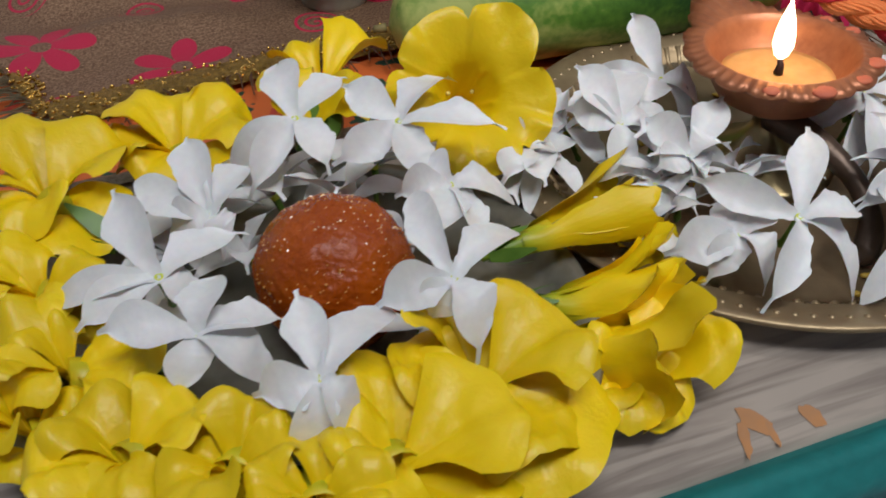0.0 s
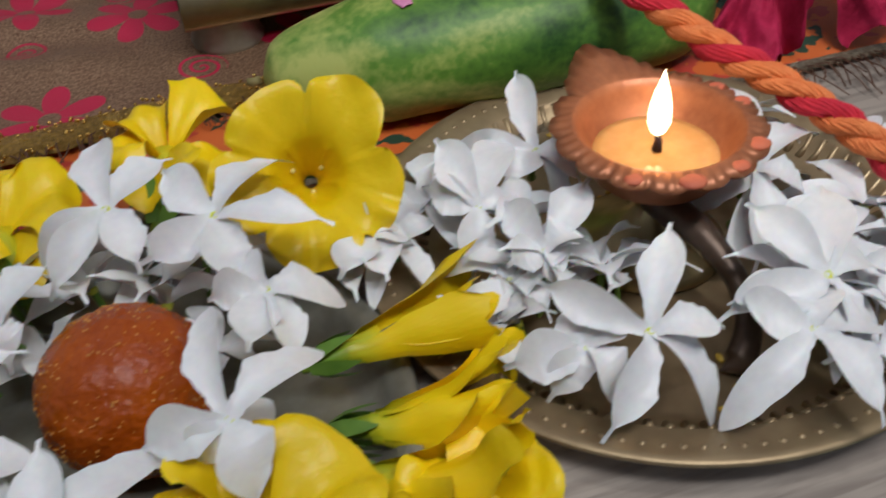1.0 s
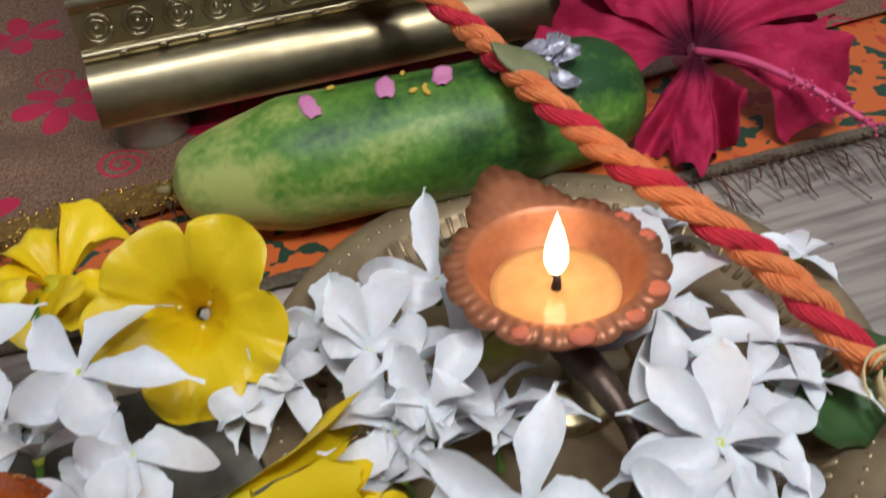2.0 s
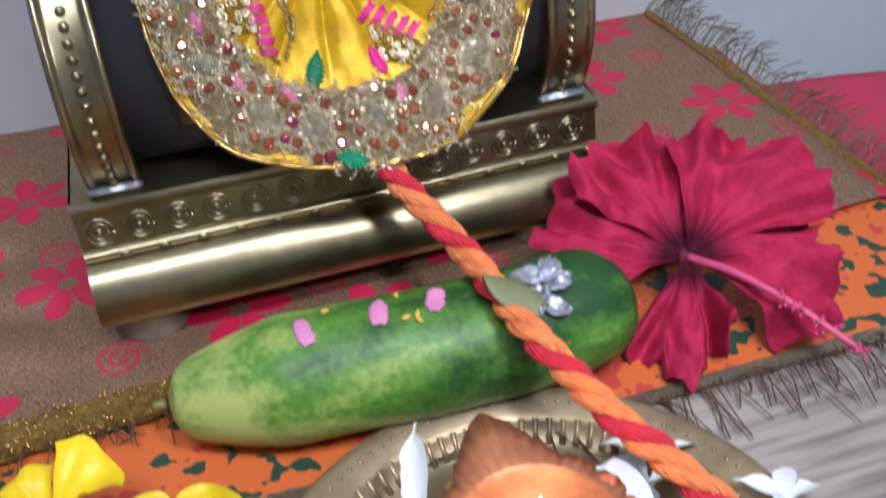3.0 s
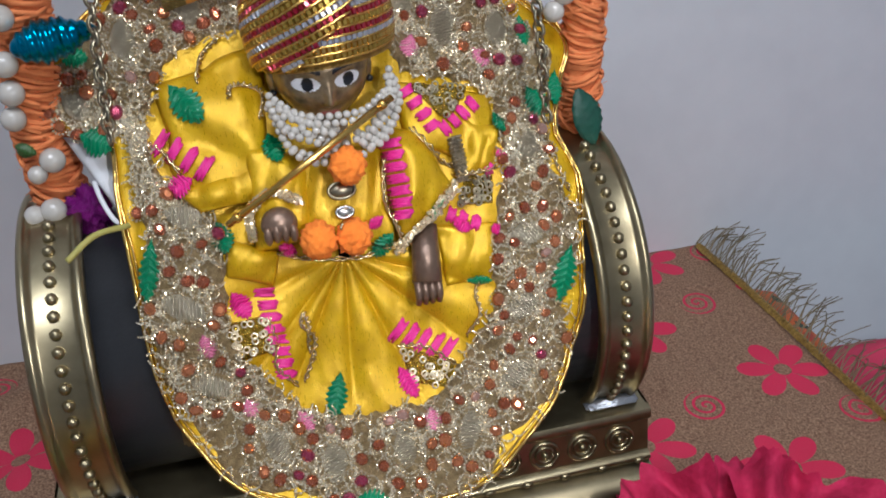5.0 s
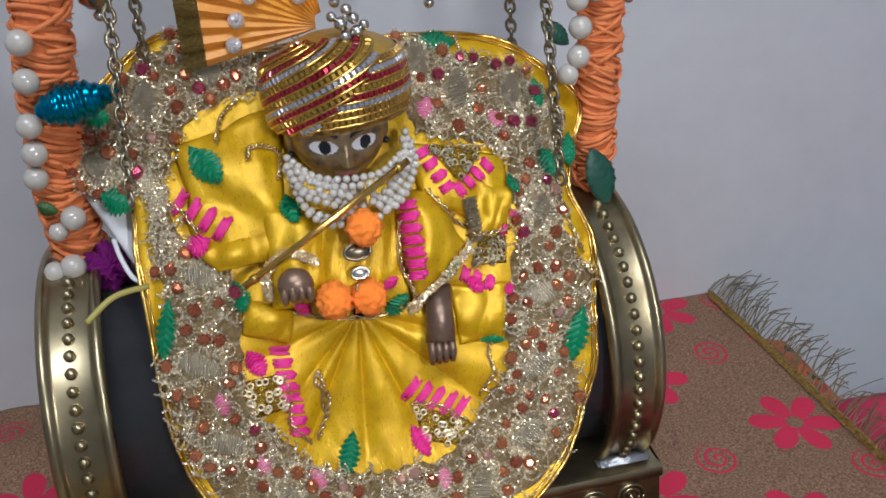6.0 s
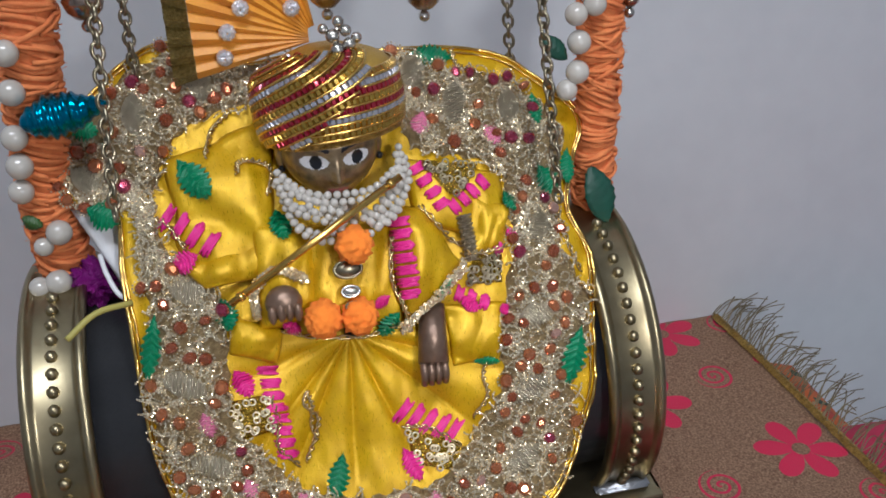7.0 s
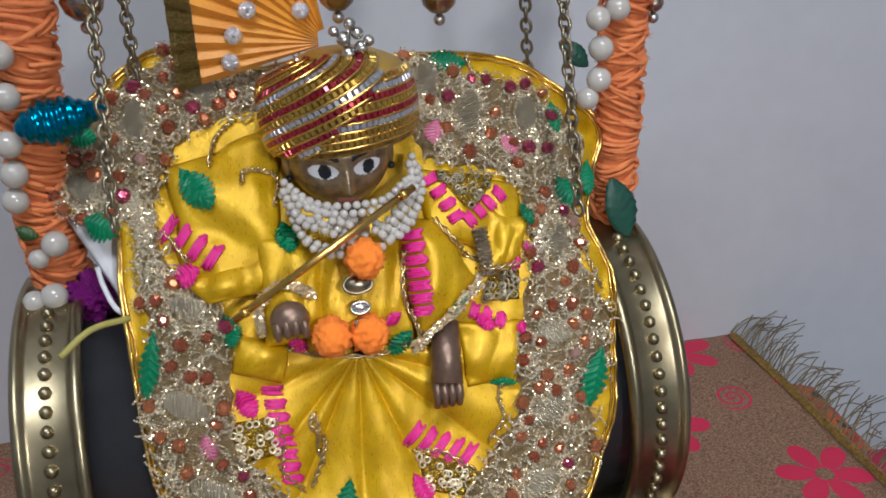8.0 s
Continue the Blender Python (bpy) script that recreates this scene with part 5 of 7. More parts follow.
def wrapped(name, pts, r, seed):
    """A rod wound tightly with yarn."""
    pts = [Vector(p) for p in pts]
    bm = bmesh.new()
    tube(bm, pts, r * 0.9, 14)
    rod = part(name, bm, M_ORANGE_YARN, frame_thing, "post wound with orange yarn")
    L = sum((b - a).length for a, b in zip(pts, pts[1:]))
    rng = random.Random(seed)
    turns = int(L / 0.0023)
    n = turns * 14
    bm = bmesh.new()
    line = []
    for i in range(n + 1):
        s = i / n
        k = min(int(s * (len(pts) - 1)), len(pts) - 2)
        f = s * (len(pts) - 1) - k
        p = pts[k].lerp(pts[k + 1], f)
        d = (pts[k + 1] - pts[k]).normalized()
        side = d.cross(Vector((0, 1, 0))).normalized()
        up = side.cross(d)
        a = 2 * math.pi * i / 14
        rr = r * (0.97 + 0.22 * noise.noise(Vector((i * 0.21, seed, 0))))
        line.append(p + rr * (math.cos(a) * side + math.sin(a) * up) + d * (0.0050 * noise.noise(Vector((i * 0.16, seed, 4))) + 0.0022 * math.sin(a + 0.02 * i)))
    tube(bm, line, 0.0010, 5)
    for j in range(int(L / 0.0016)):
        s0, a0, lean = rng.random(), rng.uniform(0, 6.3), rng.uniform(-0.012, 0.012)
        arc_pts = []
        for i in range(9):
            s = min(1.0, max(0.0, s0 + lean * i / 8 / L))
            k = min(int(s * (len(pts) - 1)), len(pts) - 2)
            p = pts[k].lerp(pts[k + 1], s * (len(pts) - 1) - k)
            a = a0 + 1.9 * i / 8
            arc_pts.append(p + Vector((math.cos(a), math.sin(a), 0)) * r * (1.04 + 0.08 * math.sin(math.pi * i / 8)))
        tube(bm, arc_pts, 0.0009, 5)
    for j in range(int(L / 0.0005)):
        s = rng.random()
        k = min(int(s * (len(pts) - 1)), len(pts) - 2)
        p, a = pts[k].lerp(pts[k + 1], s * (len(pts) - 1) - k), rng.uniform(0, 6.3)
        w = Vector((math.cos(a), math.sin(a), 0))
        tube(bm, [p + w * r, p + w * (r + rng.uniform(0.0012, 0.003)) + Vector((0, 0, rng.uniform(-0.002, 0.002)))], 0.00012, 3)
    ob = part("yarn_winding", bm, M_ORANGE_YARN, rod, "uneven winding of orange yarn")
    return rod


wrapped("left_post", [(0.2205, 0.527, 0.163), (0.2195, 0.527, 0.205), (0.2225, 0.527, 0.240), (0.2275, 0.527, 0.275), (0.2300, 0.527, 0.345)], 0.0088, 1)
wrapped("right_post", [(0.4230, 0.527, 0.156), (0.4235, 0.527, 0.205), (0.4235, 0.527, 0.245), (0.4240, 0.527, 0.285), (0.4275, 0.527, 0.345)], 0.0078, 2)
wrapped("top_bar", [(0.225, 0.527, 0.346), (0.28, 0.527, 0.349), (0.33, 0.527, 0.350), (0.38, 0.527, 0.349), (0.436, 0.527, 0.346)], 0.008, 3)


def pearl(x, z, r, y=0.5165):
    bm = bmesh.new()
    ball(bm, (x, y, z), r, u=20, v=14)
    part("pearl", bm, M_PEARL, frame_thing, "large round cream pearl bead")


for x, z, r in ((0.2186, 0.2475, 0.0044), (0.2160, 0.2322, 0.0044), (0.2154, 0.2222, 0.0045), (0.2138, 0.2131, 0.0043), (0.2224, 0.1963, 0.0045), (0.2164, 0.1916, 0.0034), (0.2183, 0.1769, 0.0047), (0.2117, 0.1756, 0.0040), (0.2196, 0.2604, 0.0044),
                (0.4167, 0.2588, 0.0042), (0.4098, 0.2559, 0.0042), (0.4113, 0.2456, 0.0044), (0.4111, 0.2345, 0.0044), (0.4072, 0.2280, 0.0040), (0.4177, 0.1677, 0.0043)):
    pearl(x, z, r)


def link_material_mesh():
    bm = bmesh.new()
    ring = []
    for i in range(17):
        a = 2 * math.pi * i / 16
        ring.append((0.0017 * math.cos(a), 0, 0.0026 * math.sin(a)))
    tube(bm, ring, 0.00068, 6, cap=False)
    ob = link_mesh("link_pattern", bm, M_CHAIN)
    me = ob.data
    bpy.data.objects.remove(ob)
    return me


LINK = link_material_mesh()
def chain(a, b):
    a, b = Vector(a), Vector(b)
    ch = base("swing_chain", pose(0, 0, 0), "antique brass curb chain hanging from the swing bar", "chain", "chains of the swing")
    n = int((b - a).length / 0.0037)
    q = (a - b).to_track_quat("Z", "Y").to_matrix().to_4x4()
    for i in range(n + 1):
        ob = new("link", LINK)
        ob.parent = ch
        ob.matrix_local = Matrix.Translation(a.lerp(b, i / n)) @ q @ pose(0, 0, 0, 0, 12 if i % 2 else -12, 35 if i % 2 else 125)
    return ch


chain((0.2545, 0.520, 0.340), (0.2470, 0.484, 0.216))
chain((0.2560, 0.545, 0.340), (0.2550, 0.540, 0.240))
chain((0.3895, 0.520, 0.340), (0.3932, 0.484, 0.202))
chain((0.3885, 0.545, 0.340), (0.3926, 0.540, 0.230))
M_BELL = surface("coppery_bell_metal", (0.42, 0.33, 0.27), (0.26, 0.18, 0.13), 0.25, 1.0)
for x, z, r in ((0.2446, 0.2725, 0.0066), (0.3230, 0.2690, 0.0062), (0.3570, 0.2655, 0.0062), (0.4345, 0.2570, 0.0034)):
    bell = base("bell_bead", pose(x, 0.527, z), "round metal bell bead hanging from the bar", "bell", "bell beads of the swing")
    bm = bmesh.new()
    lathe(bm, [(0.0003, -r), (r * 0.5, -r * 0.87), (r * 0.87, -r * 0.5), (r * 1.0, -0.0004), (r * 1.03, 0), (r, 0.0004), (r * 0.87, r * 0.5), (r * 0.5, r * 0.87), (r * 0.2, r * 1.05), (0.0003, r * 1.1)], 24)
    part("ball", bm, M_BELL, bell)
    bm = bmesh.new()
    ball(bm, (0, 0, -r - 0.0019), 0.0021, u=12, v=8)
    part("drop", bm, M_SILVER, bell, "small silver drop")
    bm = bmesh.new()
    tube(bm, [(0, 0, r), (0, 0, 0.342 - z)], 0.0004, 6)
    part("wire", bm, M_CHAIN, bell)
# ornaments tied to the posts
M_BLUE = surface("metallic_blue_foil", (0.0, 0.22, 0.36), (0.0, 0.10, 0.2), 0.18, 0.9, bump=0.05)
bm = bmesh.new()
prof = []
for i in range(40):
    s = i / 39
    prof.append((0.0002 + 0.0068 * math.sin(math.pi * s ** 0.8) ** 0.8 * (1 + 0.09 * math.sin(s * 60)), -0.014 + 0.028 * s))
lathe(bm, prof, 24, wave=lambda a, k: 1 + 0.05 * math.sin(a * 2 + k * 0.6))
ob = part("blue_ornament", bm, M_BLUE)
ob.matrix_world = pose(0.2335, 0.5130, 0.2400, 0, 83, 8)
tagged(ob, "shiny metallic blue spiral bud ornament", "ornament")
M_PURPLE = surface("purple_glitter_yarn", (0.30, 0.01, 0.26), (0.16, 0.0, 0.14), 0.4, 0.3, grain=1500, bump=1.0, bump_size=0.002)
bm = bmesh.new()
bmesh.ops.create_icosphere(bm, subdivisions=4, radius=0.0085)
for v in bm.verts:
    v.co *= 0.85 + random.Random(int(v.co.x * 1e7) + int(v.co.z * 1e6)).uniform(-0.2, 0.35) + wob(*(v.co * 100), 2, 0.3)
ob = part("purple_pompom", bm, M_PURPLE)
ob.matrix_world = pose(0.2305, 0.5190, 0.1745) @ Matrix.Diagonal((1, 0.7, 1.1, 1))
tagged(ob, "purple glittering tinsel tuft on the post", "ornament")
M_DARK_LEAF = surface("dark_green_cloth_leaf", (0.015, 0.085, 0.055), (0.008, 0.045, 0.03), 0.5, bump=0.5)


def veined_leaf(p, n, spin, w, h, mat, label):
    bm = bmesh.new()
    rows = []
    for i in range(21):
        s = i / 20
        ww = w * math.sin(math.pi * min(1, s * 0.96 + 0.02)) ** 0.75 * (1 + 0.06 * abs(math.sin(s * 22)))
        rows.append([(ww * f, h * (s - 0.5), -0.0012 * abs(f) + 0.0005 * math.sin(s * 40 - abs(f) * 6) + 0.0018 * math.sin(s * 3)) for f in (-1, -0.66, -0.33, 0, 0.33, 0.66, 1)])
    grid(bm, rows)
    ob = thick(part("fabric_leaf", bm, mat), 0.0003)
    ob.matrix_world = orient(p, n, spin)
    return tagged(ob, label, "leaf")


veined_leaf((0.4205, 0.5120, 0.1856), (0.2, -1, 0.25), 14, 0.0062, 0.0240, M_DARK_LEAF, "dark green fabric leaf hanging on the post")
veined_leaf((0.4030, 0.5200, 0.2433), (0.1, -1, 0.2), 48, 0.0034, 0.0140, M_DARK_LEAF, "dark green fabric leaf tucked beside the pearls")
veined_leaf((0.2150, 0.5150, 0.2020), (-0.1, -1, 0.2), 60, 0.0024, 0.0070, M_LEAF, "small green fabric leaf among the pearls")

# ---- the dressed figurine ----
DRESS = Matrix(((1, 0, 0, 0.318), (0, 0.4872, -0.8733, 0.492), (0, 0.8733, 0.4872, 0.168), (0, 0, 0, 1)))


def satin_material(name, colour, colour2):
    """Woven satin: a fine thread grain, soft blotches, and a gloss of its own colour."""
    m = surface(name, colour, colour2, 0.4, 0.38, grain=2600, blotch=120, bump=0.35, bump_size=0.0005, spec=0.6)
    n, k = m.node_tree.nodes, m.node_tree.links
    b = n["Principled BSDF"]
    co, mp, thr = n.new("ShaderNodeTexCoord"), n.new("ShaderNodeMapping"), n.new("ShaderNodeTexNoise")
    mp.inputs["Scale"].default_value = (2600, 420, 900)
    k.new(co.outputs["Object"], mp.inputs["Vector"])
    k.new(mp.outputs[0], thr.inputs["Vector"])
    thr.inputs["Scale"].default_value = 1.0
    mr = n.new("ShaderNodeMapRange")
    mr.inputs[1].default_value, mr.inputs[2].default_value, mr.inputs[3].default_value, mr.inputs[4].default_value = 0.3, 0.7, 0.24, 0.50
    k.new(thr.outputs[0], mr.inputs[0])
    k.new(mr.outputs[0], b.inputs["Roughness"])
    return m


M_SATIN = satin_material("yellow_satin", (0.72, 0.445, 0.001), (0.52, 0.29, 0.0005))
M_ZARI = surface("silver_gilt_embroidery", (0.66, 0.50, 0.27), (0.24, 0.16, 0.07), 0.35, 0.5, grain=1700, blotch=420, bump=1.0, bump_size=0.003)
M_ZARI_LIGHT = surface("pale_silver_thread", (0.90, 0.82, 0.65), (0.46, 0.38, 0.25), 0.30, 0.45, grain=1500, blotch=300, bump=0.8, bump_size=0.002)
M_BEAD = surface("silver_gilt_bead", (0.92, 0.81, 0.58), (0.72, 0.58, 0.36), 0.24, 0.7, bump=0)
M_PINK_SILK = surface("hot_pink_silk", (0.80, 0.03, 0.30), (0.6, 0.015, 0.2), 0.4, grain=2500, bump=0.4)
M_GREEN_SILK = surface("emerald_silk", (0.0, 0.24, 0.10), (0.0, 0.13, 0.055), 0.35, grain=2500, bump=0.4)
M_LINING = M_WHITE
GEMS = []
for nm, c1 in (("copper_gem", (0.46, 0.12, 0.05)), ("amber_gem", (0.60, 0.20, 0.08)), ("rose_gem", (0.42, 0.05, 0.10)), ("pale_gem", (0.72, 0.42, 0.33))):
    GEMS.append(surface(nm, c1, tuple(c * 0.5 for c in c1), 0.12, 0.65, grain=900, coat=1.0, bump=0.0))

# the outer hem, the inner edge of the lace, and how far the lace reaches from the one to the other, all round
HEM = [(0.0911, 0.0033), (0.0866, 0.0264), (0.0990, 0.0564), (0.0860, 0.0722), (0.0696, 0.0843), (0.0499, 0.0883), (0.0281, 0.0889), (0.0011, 0.0903), (-0.0254, 0.0889), (-0.0519, 0.0995), (-0.0707, 0.0916),
       (-0.0947, 0.0679), (-0.0968, 0.0590), (-0.0898, 0.0455), (-0.0754, 0.0399), (-0.0758, 0.0204), (-0.0750, -0.0011), (-0.0746, -0.0209), (-0.0737, -0.0390), (-0.0715, -0.0520), (-0.0672, -0.0656), (-0.0527, -0.0864),
       (-0.0309, -0.0973), (-0.0118, -0.1018), (0.0103, -0.1040), (0.0340, -0.1021), (0.0494, -0.0946), (0.0698, -0.0789), (0.0811, -0.0595), (0.0868, -0.0453), (0.0888, -0.0266), (0.0902, -0.0116)]
LACE = [(0.0611, 0.0136), (0.0606, 0.0241), (0.0598, 0.0368), (0.0499, 0.0432), (0.0395, 0.0454), (0.0295, 0.0486), (0.0231, 0.0599), (-0.0024, 0.0669), (-0.0256, 0.0718), (-0.0337, 0.0707), (-0.0480, 0.0653),
        (-0.0548, 0.0570), (-0.0587, 0.0475), (-0.0630, 0.0441), (-0.0626, 0.0391), (-0.0571, 0.0216), (-0.0421, 0.0059), (-0.0432, -0.0156), (-0.0440, -0.0356), (-0.0354, -0.0497), (-0.0279, -0.0597), (-0.0224, -0.0638),
        (-0.0148, -0.0673), (-0.0027, -0.0696), (0.0102, -0.0690), (0.0210, -0.0691), (0.0340, -0.0589), (0.0395, -0.0512), (0.0476, -0.0418), (0.0502, -0.0328), (0.0493, -0.0200), (0.0538, -0.0082)]
REACH = (0.60, 0.75, 0.75, 0.80, 0.80, 0.75, 0.90, 0.90, 0.95, 0.85, 0.90, 0.90, 0.93, 0.85, 0.40, 0.66, 0.80, 0.97, 0.93, 0.93, 0.88, 0.99, 0.85, 1.03, 1.05, 0.98, 0.85, 0.98, 0.90, 0.78, 0.92, 0.93)
hem_line = spline([(*p, 0) for p in HEM + HEM[:1]], 10)[:-1]
lace_line = spline([(*p, r) for p, r in zip(LACE + LACE[:1], REACH + REACH[:1])], 10)[:-1]
NL = len(hem_line)
MID = Vector((-0.002, -0.011, 0))
FALL_V = (-0.115, -0.10, -0.08, -0.06, -0.03, 0.0, 0.02, 0.05, 0.09, 0.12)
FALL_N = (0.021, 0.015, 0.004, 0.001, 0.006, 0.011, 0.011, 0.006, -0.004, -0.008)


def lie(u, v):
    """How far the dress stands off its plane: over the lap, down on the chest, and out again at the stiff hem."""
    n = sum(float(np.interp(v + d, FALL_V, FALL_N)) for d in (-0.008, -0.004, 0.0, 0.004, 0.008)) / 5
    n -= (0.0012 + 0.0068 * min(1.0, max(0.0, (v + 0.012) / 0.03))) * (u / 0.08) ** 2
    w = Vector((u, v, 0)) - MID
    a, r = math.atan2(w.y, w.x), w.length
    low = min(1.0, max(0.0, (-0.004 - v) / 0.012))
    ph = a * 3.3 + 0.55 * noise.noise(Vector((a * 2.3, 0.0, 7.0)))
    n += low * 0.0030 * (abs(math.sin(ph * math.pi * 0.75)) ** 0.7 - 0.5) * min(1.0, r / 0.02) * max(0.15, 1 - max(0.0, r - 0.045) / 0.03)
    n += 0.0024 * noise.noise(Vector((u * 45, v * 45, 1.7))) + (1 - low) * 0.0040 * abs(noise.noise(Vector((u * 70, v * 50, 4.2))))
    return n + 0.0006 * noise.noise(Vector((u * 190, v * 110, 2.0)))


def drape(s, k):
    """A point of the spread dress: s 0 at the waist, 0.6 at the lace's inner edge, 1 at the hem; k round the hem."""
    i, f = int(k) % NL, k - int(k)
    h, e = hem_line[i].lerp(hem_line[(i + 1) % NL], f), lace_line[i].lerp(lace_line[(i + 1) % NL], f)
    e = Vector((e.x, e.y, 0))
    q = MID.lerp(e, s / 0.6) if s < 0.6 else e.lerp(h, (s - 0.6) / 0.4)
    roll = -0.0020 * max(0.0, (s - 0.9) / 0.1) ** 2 * (1 if q.y > -0.04 else 0.3)
    return Vector((q.x, q.y, lie(q.x, q.y) + roll))


def reach(k):
    return lace_line[int(k) % NL].z


dress = base("festive_dress", DRESS, "yellow satin dress spread wide with jewelled silver border", "dress")
bm = bmesh.new()
grid(bm, [[drape(s, k) for k in range(NL)] for s in [0.03 + 0.97 * i / 56 for i in range(57)]], True)
skirt = thick(part("skirt", bm, M_SATIN, dress, "pleated glossy yellow satin"), 0.0010, -1.0)
# jewelled border: raised lace with scalloped edges
bm = bmesh.new()
rows = []
for i in range(13):
    row = []
    for k in range(NL):
        sc = math.sin(k * 2 * math.pi * 26 / NL + 1.5 * math.sin(k * 0.11))
        lo, hi = 0.60 + 0.02 * abs(sc), 0.6 + 0.4 * reach(k) * (0.93 + 0.07 * abs(sc))
        p = drape(lo + (hi - lo) * i / 12, k)
        row.append(p + Vector((0, 0, 0.0015 * math.sin(math.pi * i / 12) ** 0.35 + 0.0003 + wob(p.x, p.y, 0, 260, 0.0007))))
    rows.append(row)
grid(bm, rows, True)
border = thick(part("jewelled_border", bm, M_ZARI, dress, "silver and gold bead embroidery"), 0.0006, -1.0)
# piping on the hem
for off, rad in ((0.992, 0.0008), (0.972, 0.0005)):
    bm = bmesh.new()
    ring = [drape(off, k) + Vector((0, 0, 0.0006 + 0.0003 * math.sin(k * 1.1))) for k in range(NL)]
    tube(bm, ring + ring[:1], rad, 6, cap=False)
    part("piping", bm, M_GOLD, dress, "thin gold cord along the hem")

# loose panels and sleeves, laid in folds over the dress
TOPS = []


def panel(name, a, b, c, d, lift, puff, folds, seed, label):
    """A satin piece over four corners, rounded up in the middle, with soft creases."""
    a, b, c, d = [Vector((*p, 0)) for p in (a, b, c, d)]
    bm = bmesh.new()
    rows = []
    for i in range(23):
        row = []
        for j in range(27):
            u, v = j / 26, i / 22
            p = (a.lerp(b, u)).lerp(d.lerp(c, u), v)
            p += Vector((wob(p.x, p.y, seed, 90, 0.0016), wob(p.y, p.x, seed, 90, 0.0016), 0))
            bow = (math.sin(math.pi * u) * math.sin(math.pi * v)) ** 0.5
            crease = abs(math.sin(folds * math.pi * (u + 0.35 * v) + seed)) ** 0.7 - 0.5
            h = lie(p.x, p.y) + lift * (0.3 + 0.7 * min(1, 5 * bow)) + puff * bow + 0.0016 * crease * bow + 0.0036 * bow * abs(noise.noise(Vector((p.x * 85 + seed, p.y * 55, seed))))
            row.append((p.x, p.y, h))
            TOPS.append((p.x, p.y, h))
        rows.append(row)
    grid(bm, rows)
    return thick(part(name, bm, M_SATIN, dress, label), 0.0009, -1.0)


panel("shawl_panel", (-0.0190, 0.0660), (-0.0239, 0.0131), (-0.0545, 0.0150), (-0.0570, 0.0570), 0.0020, 0.0030, 2, 1, "folded yellow satin panel")
panel("shawl_panel", (-0.0240, 0.0240), (-0.0220, 0.0120), (-0.0480, 0.0100), (-0.0560, 0.0190), 0.0030, 0.0020, 1, 9, "folded yellow satin panel")
panel("shawl_panel", (0.0225, 0.0470), (0.0610, 0.0380), (0.0575, 0.0110), (0.0270, 0.0230), 0.0020, 0.0030, 2, 2, "folded yellow satin panel")
panel("shawl_panel", (0.0460, 0.0330), (0.0615, 0.0250), (0.0565, 0.0115), (0.0430, 0.0085), 0.0040, 0.0030, 2, 4, "folded yellow satin panel")
panel("shawl_panel", (0.0320, -0.0070), (0.0550, -0.0090), (0.0500, -0.0310), (0.0330, -0.0290), 0.0008, 0.0022, 2, 5, "glossy tuck of the yellow skirt")
panel("shawl_panel", (-0.0430, 0.0005), (-0.0240, -0.0065), (-0.0280, -0.0190), (-0.0430, -0.0130), 0.0008, 0.0026, 2, 6, "glossy tuck of the yellow skirt")
sleeve_a = panel("sleeve", (-0.0295, 0.0300), (-0.0090, 0.0250), (-0.0120, -0.0040), (-0.0320, -0.0070), 0.0035, 0.0060, 2, 7, "loose yellow satin sleeve")
sleeve_b = panel("sleeve", (0.0140, 0.0300), (0.0285, 0.0300), (0.0410, 0.0060), (0.0175, -0.0127), 0.0045, 0.0065, 1, 8, "loose yellow satin sleeve with gilt cuff")
panel("bodice", (-0.0130, 0.0270), (0.0160, 0.0270), (0.0170, -0.0110), (-0.0160, -0.0090), 0.0040, 0.0050, 5, 3, "tight gathered yellow satin bodice")
TOP = np.array(TOPS)


def lay(u, v, lift=0.0):
    """The point of the dress's upper side over (u, v)."""
    near = (TOP[:, 0] - u) ** 2 + (TOP[:, 1] - v) ** 2 < 0.0017 ** 2
    h = lie(u, v)
    if near.any():
        h = max(h, float(TOP[near, 2].max()))
    return Vector((u, v, h + lift))


# motifs of the lace: ovals of silver thread, ringed with beads and stones
gem_meshes = []
for g in GEMS:
    bm = bmesh.new()
    lathe(bm, [(0.98, -0.3), (1.0, 0.1), (0.78, 0.55), (0.45, 0.75)], 9)
    bm.faces.new([v for v in bm.verts][-9:])
    ob = link_mesh("stone_pattern", bm, g, smooth=False)
    gem_meshes.append(ob.data)
    bpy.data.objects.remove(ob)
bm = bmesh.new()
rows = []
for i in range(27):
    s = i / 26
    w = math.sin(math.pi * (0.04 + 0.92 * s)) ** 0.6
    rows.append([(w * f * 0.68, 2 * s - 1 + 0.10 * f, (0.42 * (1 - f * f) * w + (0.17 if i % 2 else -0.17) + 0.06 * math.sin(i * 2.7 + f * 3)) if abs(f) < 1 else -0.1) for f in (-1, -0.7, -0.35, 0, 0.35, 0.7, 1)])
grid(bm, rows)
ob = link_mesh("leaf_pattern", bm, M_ZARI_LIGHT, smooth=False)
LEAF_MOTIF = ob.data
bpy.data.objects.remove(ob)
rng = random.Random(77)
beads, stones = [], []
MOTIFS = ((-0.0645, 0.0737, 10), (-0.0592, -0.0211, 70), (-0.0545, -0.0505, 70), (-0.0529, 0.0094, 75), (-0.0821, 0.0527, 60), (0.0473, 0.0649, 0), (0.0680, 0.0620, -8), (0.0663, -0.0153, -65), (0.0601, -0.0425, -60), (0.0700, 0.0160, -15),
          (0.0552, -0.0670, -50), (0.0346, 0.0781, 10), (-0.0357, -0.0752, 25), (-0.0172, -0.0846, 5), (0.0088, -0.0848, 0), (0.0333, -0.0830, -20), (-0.0420, 0.0830, 20), (0.0100, 0.0790, 0), (-0.0100, 0.0790, 0))
